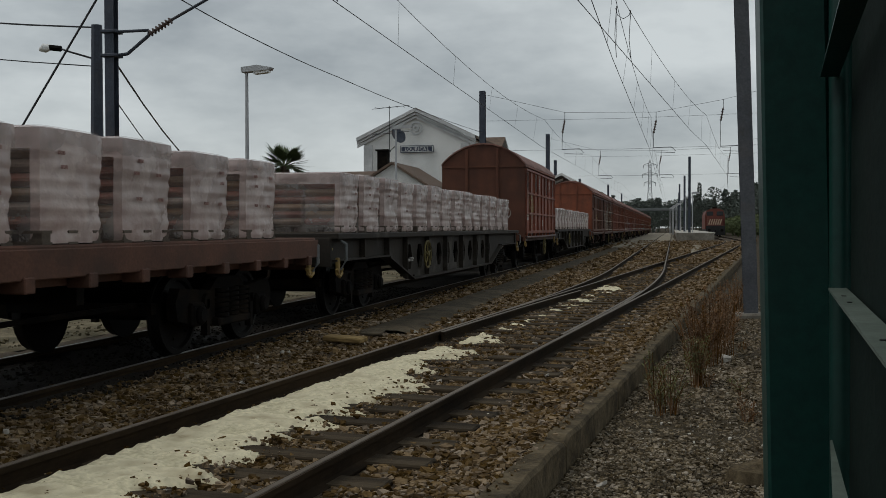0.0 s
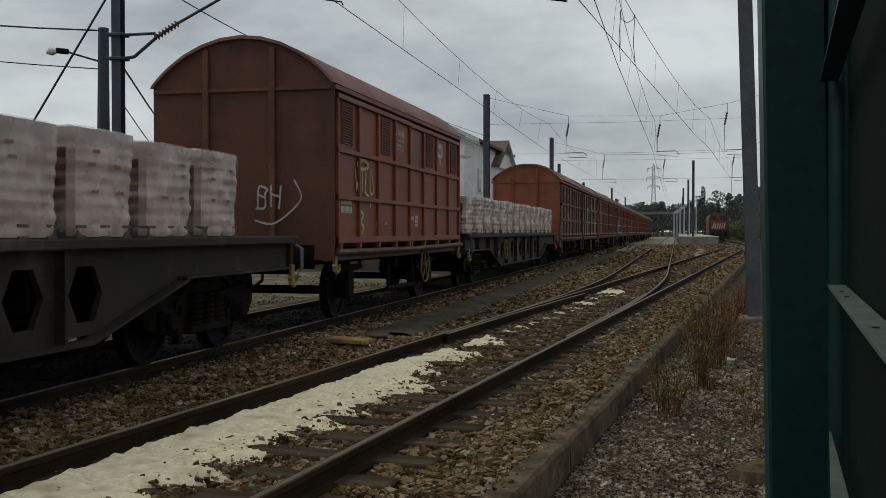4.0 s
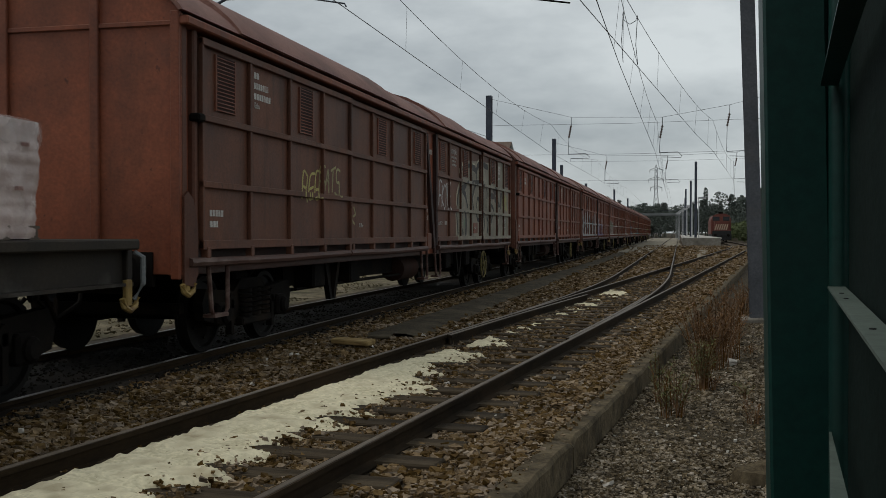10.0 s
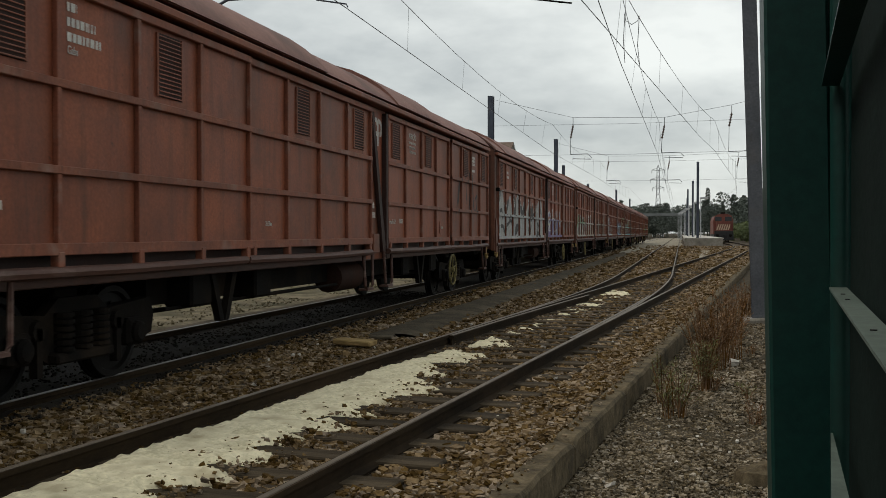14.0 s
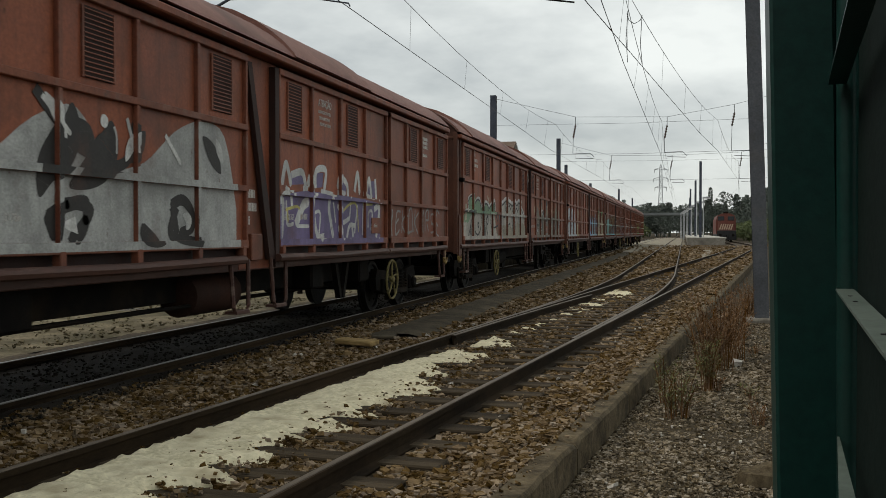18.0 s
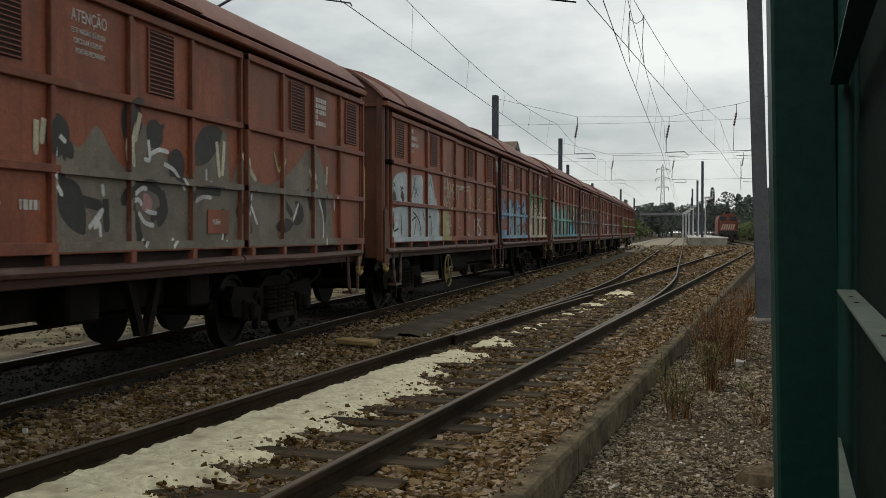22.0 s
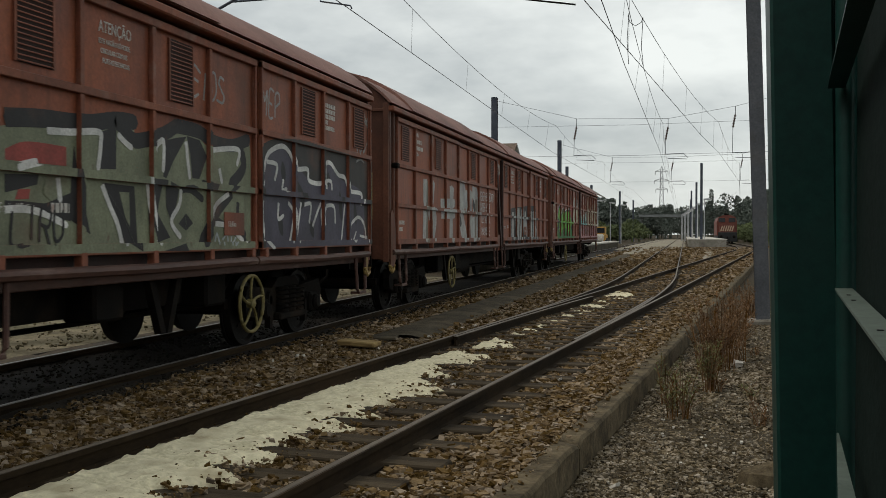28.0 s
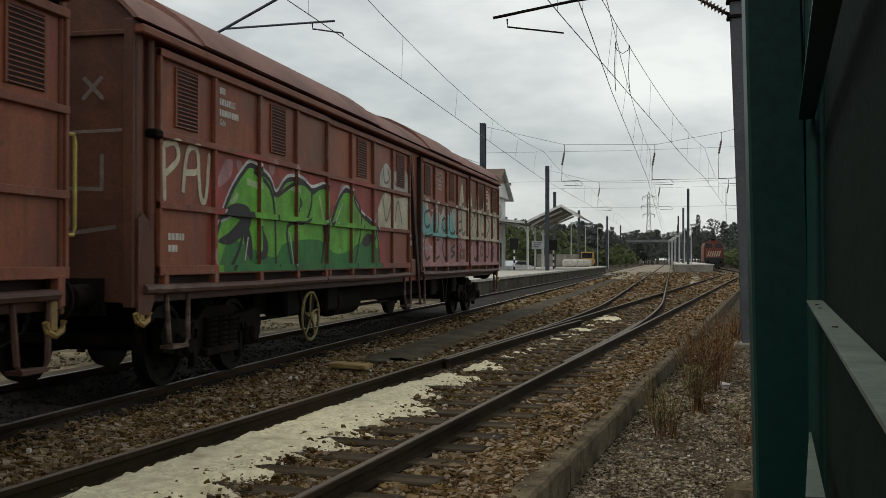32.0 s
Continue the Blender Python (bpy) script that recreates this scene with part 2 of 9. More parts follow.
M = {
    "wagon": weathered(material("oxide_red_paint", (0.1892, 0.0506, 0.0231), (0.2695, 0.0792, 0.0363), 1.2, 0.55, 0, 0.15, 30, (0.085, 0.034, 0.02), 0.8, 0.3, per_object=0.14), (0.06, 0.025, 0.015), (0.05, 0.02, 0.012), (0.26, 0.098, 0.055)),
    "wagon_bright": weathered(material("oxide_red_paint_fresh", (0.18, 0.045, 0.022), (0.24, 0.064, 0.031), 1.2, 0.55, 0, 0.12, 30, (0.1, 0.037, 0.023), 0.8, 0.3), (0.08, 0.03, 0.018), (0.06, 0.024, 0.014), (0.25, 0.1, 0.06), 0.4),
    "wagon_roof": material("weathered_red_roof", (0.15, 0.065, 0.048), (0.24, 0.125, 0.1), 0.8, 0.7, 0, 0.15, 25, (0.09, 0.045, 0.035), 0.6, 0.4),
    "rib": weathered(material("oxide_red_rib", (0.148, 0.044, 0.023), (0.225, 0.074, 0.04), 2.0, 0.6, 0, 0.15, 30, (0.22, 0.14, 0.11), 3.0, 0.2), (0.055, 0.026, 0.018), (0.06, 0.03, 0.02), (0.25, 0.14, 0.1), 0.45),
    "sill": material("scuffed_red_steel", (0.045, 0.019, 0.013), (0.085, 0.038, 0.027), 2.0, 0.6, 0, 0.2, 30, (0.24, 0.17, 0.14), 3.0, 0.22, stretch=(1, .25, 1)),
    # darker red: the shade between coupled wagons is put into the end colour
    "wagon_end": weathered(material("shaded_red_end_paint", (0.085, 0.03, 0.016), (0.125, 0.046, 0.026), 1.2, 0.65, 0, 0.15, 30, (0.05, 0.022, 0.014), 0.8, 0.35, per_object=0.15), (0.035, 0.016, 0.011), (0.05, 0.022, 0.014), (0.14, 0.065, 0.042)),
    "print": material("dull_red_print", (0.22, 0.12, 0.105), (0.28, 0.16, 0.14), 6, 0.8),
    "far_concrete": material("distant_grey_concrete", (0.13, 0.14, 0.14), (0.17, 0.18, 0.18), 0.4, 0.9),
    # near-black red, so the shade in gaps and slots is in the colour
    "louvre": material("dark_louvre", (0.02, 0.009, 0.007), (0.035, 0.014, 0.01), 3, 0.7),
    # blacker than its grime: the underframe's shade is put into the colour
    "dark": material("grimy_shaded_black_steel", (0.0035, 0.003, 0.0025), (0.009, 0.0072, 0.0058), 3.0, 0.9, 0, 0.3, 40, (0.022, 0.015, 0.0095), 1.5, 0.4, spec=0.1),
    # greasy wheels, with the shade below the floor painted in as well
    "grease": material("greasy_shaded_running_gear", (0.0025, 0.0022, 0.002), (0.007, 0.006, 0.005), 4.0, 0.6, 0, 0.3, 40, spec=0.15),
    "tank": material("dark_red_tank", (0.026, 0.012, 0.008), (0.046, 0.02, 0.013), 3, 0.8, 0, 0.2, 30, (0.015, 0.009, 0.007), 1.5, 0.4, spec=0.12),
    "tyre": material("polished_wheel_tyre", (0.06, 0.055, 0.05), (0.1, 0.09, 0.085), 4.0, 0.45, 0.5),
    "flat": material("dusty_grey_steel", (0.014, 0.011, 0.008), (0.031, 0.024, 0.017), 1.5, 0.75, 0, 0.2, 30, (0.11, 0.1, 0.085), 1.2, 0.22),
    "flat_red": material("rusty_red_deck_edge", (0.07, 0.032, 0.021), (0.12, 0.056, 0.037), 1.5, 0.75, 0, 0.2, 30, (0.05, 0.03, 0.022), 1.2, 0.4),
    "yellow": material("yellow_paint", (0.34, 0.28, 0.06), (0.44, 0.36, 0.09), 4, 0.6, 0, 0.1, 40, (0.12, 0.1, 0.04), 5, 0.35),
    "white_mark": material("white_lettering", (0.42, 0.4, 0.37), (0.56, 0.54, 0.5), 6, 0.8, 0, 0.1, 60, (0.25, 0.12, 0.09), 8, 0.25),
    "kerb": material("dark_stained_kerb", (0.05, 0.037, 0.021), (0.125, 0.098, 0.06), 5, 0.95, 0, 1.0, 26, (0.022, 0.018, 0.011), 1.7, 0.45, spec=0.1, contrast=0.45),
    "yellow_dim": material("grimy_yellow_paint", (0.2, 0.13, 0.04), (0.28, 0.19, 0.06), 4, 0.6, 0, 0.1, 40, (0.09, 0.05, 0.03), 5, 0.4),
    # near black: oil stains together with the train's shade, put into the colour
    "oily_shaded": material("oil_and_shade_black_ballast", (0.008, 0.0065, 0.005), (0.019, 0.015, 0.011), 14, 0.9, 0, 1.0, 45, (0.04, 0.034, 0.027), 0.8, 0.4, stretch=(1, .5, 1), spec=0.12),
    "wheel_paint": material("faded_yellow_wheel_paint", (0.12, 0.095, 0.03), (0.18, 0.145, 0.05), 4, 0.7, 0, 0.1, 40, (0.08, 0.07, 0.04), 6, 0.4),
    "rail": material("rusty_rail", (0.012, 0.008, 0.0045), (0.03, 0.02, 0.011), 3, 0.95, 0, 0.3, 40, (0.05, 0.032, 0.017), 1.2, 0.35, stretch=(1, .3, 1), spec=0.08),
    "rail_head": material("worn_rail_head", (0.075, 0.057, 0.04), (0.15, 0.12, 0.09), 2, 0.6, 0.1, 0.1, 60, (0.16, 0.14, 0.115), 3, 0.3, stretch=(1, .15, 1)),
    "rail_shine": material("polished_rail_head", (0.12, 0.11, 0.1), (0.22, 0.2, 0.18), 2, 0.4, 0.6, 0.1, 60),
    "sleeper": material("weathered_timber_sleeper", (0.022, 0.016, 0.0095), (0.075, 0.057, 0.036), 2, 0.9, 0, 0.8, 30, (0.03, 0.022, 0.014), 1.5, 0.4, stretch=(0.15, 1.6, 1), per_object=0.3, spec=0.1, contrast=0.4),
    "ballast": material("brown_ballast_bed", (0.026, 0.017, 0.008), (0.075, 0.05, 0.024), 12, 0.95, 0, 1.0, 45, (0.02, 0.015, 0.009), 0.5, 0.5),
    "stone": material("ballast_stone", (0.075, 0.047, 0.021), (0.19, 0.127, 0.062), 6, 0.9, 0, 0.5, 50, island=0.72, spread=0.4, spec=0.15),
    "gravel": material("grey_gravel_path", (0.026, 0.019, 0.0105), (0.062, 0.049, 0.03), 22, 0.95, 0, 1.0, 60, (0.04, 0.032, 0.02), 0.7, 0.5, spec=0.1),
    "grit": material("grey_grit", (0.066, 0.05, 0.03), (0.205, 0.16, 0.102), 6, 0.9, 0, 0.4, 50, island=0.85, spread=0.35, spec=0.15),
    "earth": material("sandy_dry_ground", (0.085, 0.07, 0.042), (0.2, 0.17, 0.11), 2.5, 0.95, 0, 1.0, 18, (0.05, 0.045, 0.024), 0.7, 0.55, spec=0.1, contrast=0.5),
    "powder": material("spilled_cream_powder", (0.51, 0.46, 0.31), (0.72, 0.66, 0.475), 3, 0.95, 0, 0.8, 24, (0.27, 0.22, 0.13), 3.0, 0.4, spec=0.1),
    "concrete": material("stained_concrete", (0.16, 0.145, 0.12), (0.26, 0.24, 0.205), 3, 0.9, 0, 0.5, 30, (0.07, 0.06, 0.045), 1.5, 0.5),
    "stained": material("dark_stained_concrete", (0.045, 0.038, 0.026), (0.1, 0.088, 0.064), 2, 0.95, 0, 0.5, 20, (0.03, 0.025, 0.018), 0.8, 0.5, spec=0.1),
    "pale_concrete": material("pale_concrete", (0.36, 0.34, 0.3), (0.48, 0.46, 0.41), 2, 0.9, 0, 0.4, 30, (0.2, 0.18, 0.15), 0.8, 0.35),
    "asphalt": material("patched_asphalt", (0.036, 0.029, 0.019), (0.072, 0.059, 0.04), 6, 0.95, 0, 0.8, 60, (0.11, 0.09, 0.06), 1.2, 0.4, spec=0.1, contrast=0.45),
    "plaster": material("white_plaster", (0.6, 0.6, 0.58), (0.72, 0.72, 0.7), 0.6, 0.9, 0, 0.2, 20, (0.45, 0.44, 0.41), 0.4, 0.3),
    "moulding": material("grey_white_moulding", (0.42, 0.43, 0.43), (0.55, 0.56, 0.56), 1.5, 0.9, 0, 0.2, 20),
    "tile": material("weathered_roof_tile", (0.1, 0.07, 0.052), (0.15, 0.105, 0.08), 3, 0.9, 0, 0.4, 20, (0.12, 0.1, 0.08), 0.8, 0.3),
    "navy": material("navy_enamel", (0.02, 0.028, 0.05), (0.03, 0.04, 0.07), 3, 0.4),
    "mast": material("blue_grey_steel_mast", (0.035, 0.042, 0.058), (0.06, 0.07, 0.09), 2, 0.6, 0.2, 0.15, 30, (0.09, 0.06, 0.045), 1.0, 0.25),
    "pole": material("galvanised_mast", (0.06, 0.064, 0.072), (0.095, 0.1, 0.11), 2, 0.7, 0.15, 0.15, 30, (0.09, 0.08, 0.07), 1.2, 0.3),
    "wire": material("dark_wire", (0.02, 0.02, 0.022), (0.04, 0.04, 0.042), 4, 0.5, 0.3, 0),
    "insulator": material("brown_insulator", (0.06, 0.04, 0.035), (0.1, 0.07, 0.06), 8, 0.35, 0, 0),
    "fence": material("green_fence_paint", (0.0042, 0.03, 0.0245), (0.006, 0.039, 0.032), 2, 0.45, 0, 0.1, 40, (0.008, 0.026, 0.021), 2, 0.3, spec=0.3),
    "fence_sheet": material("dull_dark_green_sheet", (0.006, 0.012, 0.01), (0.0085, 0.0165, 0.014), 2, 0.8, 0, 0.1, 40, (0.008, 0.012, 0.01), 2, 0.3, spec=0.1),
    "wrap": material("shrink_wrap_film", (0.4, 0.305, 0.28), (0.56, 0.46, 0.43), 1.6, 0.28, 0, 1.0, 7, (0.3, 0.19, 0.165), 1.8, 0.4, per_object=0.1, spec=0.5, contrast=0.12),
    "clear_film": material("clear_film", (0.3, 0.25, 0.23), (0.45, 0.42, 0.4), 2.5, 0.25, 0, 0.9, 9),
    "sack": material("brown_paper_sack", (0.2, 0.12, 0.075), (0.3, 0.2, 0.14), 4, 0.85, 0, 0.3, 30, island=0.2, spread=0.4),
    "sack_red": material("red_printed_sack", (0.2, 0.07, 0.05), (0.28, 0.105, 0.075), 4, 0.8, 0, 0.3, 30, island=0.2),
    "pallet": material("grey_pallet_timber", (0.07, 0.055, 0.042), (0.12, 0.095, 0.075), 3, 0.9),
    # both foliage colours are lightened and greyed with painted-in distance haze
    "leaf": material("hazy_pine_foliage", (0.07, 0.083, 0.072), (0.11, 0.127, 0.108), 0.25, 0.8, 0, 0, 3, island=0.25, spread=0.2, spec=0.1),
    "leaf_light": material("hazy_shrub_foliage", (0.075, 0.095, 0.045), (0.12, 0.14, 0.065), 0.3, 0.8, 0, 0, 3, island=0.28, spread=0.2, spec=0.1),
    "palm": material("palm_frond", (0.03, 0.045, 0.016), (0.06, 0.08, 0.03), 3, 0.6, island=0.3),
    "bark": material("bark", (0.06, 0.045, 0.035), (0.1, 0.08, 0.06), 6, 0.95),
    "weed": material("dry_brown_weed", (0.09, 0.046, 0.018), (0.19, 0.1, 0.04), 4, 0.9, 0, 0, 20, island=0.4, spread=0.3),
    "weed_green": material("green_weed", (0.08, 0.085, 0.03), (0.14, 0.13, 0.05), 4, 0.9, 0, 0, 20, island=0.4),
    "loco": material("orange_red_loco_paint", (0.1, 0.026, 0.018), (0.135, 0.04, 0.027), 2, 0.6, 0, 0.05, 30, (0.09, 0.03, 0.02), 0.8, 0.35),
    "white": material("white_paint", (0.62, 0.62, 0.6), (0.75, 0.75, 0.73), 2, 0.6),
    "grey_metal": material("light_grey_metal", (0.32, 0.33, 0.34), (0.42, 0.43, 0.44), 2, 0.5, 0.2),
    "yellow_plank": material("weathered_yellow_timber", (0.2, 0.13, 0.05), (0.32, 0.22, 0.09), 4, 0.9, 0, 0.4, 30, stretch=(0.3, 2, 1)),
    "black": material("black_rubber", (0.012, 0.012, 0.012), (0.022, 0.022, 0.022), 3, 0.7),
    "orange": material("machine_orange", (0.3, 0.17, 0.045), (0.38, 0.22, 0.06), 2, 0.6, 0, 0.05),
    "car_paint": material("silver_car_paint", (0.42, 0.44, 0.46), (0.46, 0.48, 0.5), 1, 0.3, 0.4, 0),
    "glass_dark": material("dark_glass", (0.01, 0.012, 0.015), (0.02, 0.022, 0.025), 1, 0.08, 0, 0),
}


# ---- mesh helpers ----
class Shape:
    """Collects boxes, prisms and tubes into one mesh."""

    def __init__(self):
        self.v, self.f = [], []

    def add(self, v, f):
        k = len(self.v)
        self.v += [tuple(p) for p in v]
        self.f += [tuple(i + k for i in q) for q in f]
        return self

    def box(self, x0, x1, y0, y1, z0, z1, bevel=0.0, m=None):
        if bevel <= 0:
            v = [(x, y, z) for x in (x0, x1) for y in (y0, y1) for z in (z0, z1)]
            f = [(0, 1, 3, 2), (4, 6, 7, 5), (0, 4, 5, 1), (2, 3, 7, 6), (0, 2, 6, 4), (1, 5, 7, 3)]
        else:
            b = min(bevel, (x1 - x0) / 2.1, (y1 - y0) / 2.1, (z1 - z0) / 2.1)
            bm = bmesh.new()
            bmesh.ops.create_cube(bm, size=1)
            for p in bm.verts:
                p.co = ((x0 + x1) / 2 + p.co.x * (x1 - x0), (y0 + y1) / 2 + p.co.y * (y1 - y0), (z0 + z1) / 2 + p.co.z * (z1 - z0))
            bmesh.ops.bevel(bm, geom=bm.edges[:], offset=b, segments=1, affect="EDGES")
            bm.verts.index_update()
            v, f = [tuple(p.co) for p in bm.verts], [tuple(p.index for p in q.verts) for q in bm.faces]
            bm.free()
        if m is not None:
            v = [tuple(m @ Vector(p)) for p in v]
        return self.add(v, f)

    def prism(self, outline, y0, y1, axis="y"):
        """A closed outline of (a, b) swept along an axis; outline in (x, z) for y, (y, z) for x, (x, y) for z."""
        n = len(outline)
        put = {"y": lambda a, b, c: (a, c, b), "x": lambda a, b, c: (c, a, b), "z": lambda a, b, c: (a, b, c)}[axis]
        v = [put(a, b, y0) for a, b in outline] + [put(a, b, y1) for a, b in outline]
        f = [tuple(range(n)), tuple(range(2 * n - 1, n - 1, -1))] + [(i, i + n, (i + 1) % n + n, (i + 1) % n) for i in range(n)]
        return self.add(v, f)

    def tube(self, points, r, sides=6, closed=False, radii=None):
        pts = [Vector(p) for p in points]
        v, n = [], len(pts)
        for i, p in enumerate(pts):
            a, c = (pts[i - 1], pts[(i + 1) % n]) if closed else (pts[max(i - 1, 0)], pts[min(i + 1, n - 1)])
            d = (c - a).normalized()
            s = d.cross(Vector((0, 0, 1)) if abs(d.z) < 0.9 else Vector((1, 0, 0))).normalized()
            u = s.cross(d)
            rr = radii[i] if radii else r
            v += [p + rr * (math.cos(2 * math.pi * k / sides) * s + math.sin(2 * math.pi * k / sides) * u) for k in range(sides)]
        f = []
        for i in range(n if closed else n - 1):
            j = (i + 1) % n
            f += [(i * sides + k, i * sides + (k + 1) % sides, j * sides + (k + 1) % sides, j * sides + k) for k in range(sides)]
        if not closed:
            f += [tuple(range(sides - 1, -1, -1)), tuple((n - 1) * sides + k for k in range(sides))]
        return self.add(v, f)

    def disc(self, profile, centre, axis="x", sides=24):
        """A turned body: profile of (along, radius) round an axis."""
        v, f = [], []
        for a, r in profile:
            for k in range(sides):
                c, s = r * math.cos(2 * math.pi * k / sides), r * math.sin(2 * math.pi * k / sides)
                q = {"x": (a, c, s), "y": (c, a, s), "z": (c, s, a)}[axis]
                v.append((q[0] + centre[0], q[1] + centre[1], q[2] + centre[2]))
        for i in range(len(profile) - 1):
            f += [(i * sides + k, i * sides + (k + 1) % sides, (i + 1) * sides + (k + 1) % sides, (i + 1) * sides + k) for k in range(sides)]
        f += [tuple(range(sides - 1, -1, -1)), tuple((len(profile) - 1) * sides + k for k in range(sides))]
        return self.add(v, f)

    def mesh(self, name, mat, smooth=False):
        me = bpy.data.meshes.new(name)
        me.from_pydata(self.v, [], self.f)
        bm = bmesh.new()
        bm.from_mesh(me)
        bmesh.ops.recalc_face_normals(bm, faces=bm.faces[:])
        bm.to_mesh(me)
        bm.free()
        me.materials.append(mat)
        if smooth:
            me.polygons.foreach_set("use_smooth", [True] * len(me.polygons))
            me.set_sharp_from_angle(angle=radians(40))
        return me


def part(name, shape, mat, parent=None, label="", smooth=False, at=None):
    """One mesh object under a thing or a part."""
    me = shape if isinstance(shape, bpy.types.Mesh) else shape.mesh(name, mat, smooth)
    ob = new(name, me)
    if parent is not None:
        ob.parent = parent
    if at is not None:
        ob.matrix_basis = at
    return tagged(ob, label)


def thing(name, label, category, at=None, group="", kind=""):
    ob = new(name)
    ob.empty_display_size = 0.2
    if at is not None:
        ob.matrix_basis = at
    return tagged(ob, label, category, group, kind)


# ---- plan ----
TRAIN_X, HALF_GAUGE = -6.446, 0.87


def kerb_x(y):
    return -1.40 + 0.09 * y


def siding_x(y):
    """Centre of the straight siding that runs off to the right."""
    if y < 90:
        return -3.466 + 0.092 * y
    u = min(y - 90, 40)
    return 4.814 + 0.092 * u - 0.092 * u * u / 80


def loop_x(y):
    """Centre of the track that leaves the siding and runs beside the train's track."""
    if y < 14.5:
        return siding_x(y)
    u = min(y - 14.5, 21)
    return siding_x(14.5) + 0.092 * u - 0.092 * u * u / 42


def wavy(x, y, s, seed=0.0):
    return noise.noise(Vector((x * s, y * s, seed)))


# ---- ground: one sheet out to the horizon, stepped down along the kerb ----
def build_ground():
    us = [-2500, -800, -300, -120, -60, -40, -30, -24, -20, -16, -12, -10, -8, -6, -4, -2, -1, -0.4, -0.1, 0.02, 0.06, 0.5, 1, 2, 3, 5, 8, 12, 20, 40, 100, 300, 900, 2500]
    ys = [-300, -60, -20, -8, -4, -2] + [i for i in range(0, 40, 1)] + [40, 45, 50, 60, 70, 85, 100, 130, 170, 230, 320, 500, 900, 1800, 3500]
    v, f = [], []
    for y in ys:
        for u in us:
            x = kerb_x(min(max(y, -10), 60)) + u
            z = -0.16 if u < 0.04 else -0.175
            if abs(x) < 30 and y < 60:
                z += 0.02 * wavy(x, y, 0.8)
            v.append((x, y, z))
    n = len(us)
    for j in range(len(ys) - 1):
        f += [(j * n + i, j * n + i + 1, (j + 1) * n + i + 1, (j + 1) * n + i) for i in range(n - 1)]
    s = Shape()
    s.add(v, f)
    tagged(part("ground", s, M["gravel"]), "grey gravelly ground of the station yard", "ground", kind="structure")


def strip(name, left, right, ys, z, mat, label, category, rough=0.0, edge=0.05, columns=6, seed=1.0, rise=0.0):
    """A sheet between two lines, with its edges dipping under the ground."""
    v, f = [], []
    n = columns + 1
    for y in ys:
        a, b = left(y), right(y)
        for i in range(n):
            t = i / columns
            x = a + (b - a) * t
            zz = z + rough * wavy(x, y, 2.2, seed) + 0.4 * rough * wavy(x, y, 7, seed)
            if i in (0, columns):
                zz -= edge
            if rise:
                zz += rise * min(max((x - b + 0.75) / 0.6, 0), 1) ** 2
            v.append((x, y, zz))
    for j in range(len(ys) - 1):
        f += [(j * n + i, j * n + i + 1, (j + 1) * n + i + 1, (j + 1) * n + i) for i in range(columns)]
    s = Shape()
    s.add(v, f)
    return tagged(part(name, s, mat, smooth=True), label, category, kind="structure")


def steps(a, b, d):
    return [a + d * i for i in range(int((b - a) / d) + 1)]


build_ground()
NEAR_Y = steps(-20, -1, 1) + steps(0, 30, 0.25) + steps(31, 60, 1) + steps(65, 330, 6)
strip("ballast_bed", lambda y: -8.35, lambda y: min(kerb_x(y) - 0.02, 9), NEAR_Y, -0.115, M["ballast"], "brown ballast bed under the station tracks", "ballast", 0.035, 0.06, 44, rise=0.12)
strip("sandy_ground", lambda y: -60, lambda y: -8.3, steps(-10, 36, 2), -0.09, M["earth"], "pale sandy yard beyond the train's track", "ground", 0.03, 0.05, 12)
# dark strip below the train: oiled stones plus painted-in shade
strip("oiled_ballast", lambda y: -7.6 + 0.15 * wavy(1, y, .9), lambda y: -5.2 + 0.2 * wavy(3, y, 1.1), steps(-10, 40, 0.4) + steps(41, 130, 4), -0.082, M["oily_shaded"], "ballast under the freight train's track, darkened by oil and painted-in shade", "ballast", 0.03, 0.06, 10)
strip("cable_path", lambda y: -4.62 + 0.03 * wavy(0, y, .8), lambda y: -3.72 + 0.05 * wavy(5, y, .7), steps(14.4, 60, 0.4) + steps(64, 140, 6), -0.055, M["asphalt"], "worn asphalt strip between two tracks", "path", 0.012, 0.05, 4)


# ---- railway tracks ----
def rail_sweep(xs, ys, profile):
    v, f, n = [], [], len(profile)
    for k, (x, y) in enumerate(zip(xs, ys)):
        a, b = max(k - 1, 0), min(k + 1, len(xs) - 1)
        d = Vector((xs[b] - xs[a], ys[b] - ys[a])).normalized()
        v += [(x + p * d.y, y - p * d.x, z) for p, z in profile]
    for k in range(len(xs) - 1):
        f += [(k * n + i, k * n + (i + 1) % n, (k + 1) * n + (i + 1) % n, (k + 1) * n + i) for i in range(n)]
    f += [tuple(range(n)), tuple((len(xs) - 1) * n + i for i in range(n - 1, -1, -1))]
    s = Shape()
    return s.add(v, f)


WEB = [(-0.07, -0.16), (0.07, -0.16), (0.07, -0.148), (0.012, -0.125), (0.012, -0.05), (0.036, -0.04), (0.036, -0.006), (-0.036, -0.006), (-0.036, -0.04), (-0.012, -0.05), (-0.012, -0.125), (-0.07, -0.148)]
HEAD = [(-0.022, -0.008), (0.022, -0.008), (0.022, -0.003), (0.018, 0.001), (-0.018, 0.001), (-0.022, -0.003)]


LAID = []  # where the sleepers lie


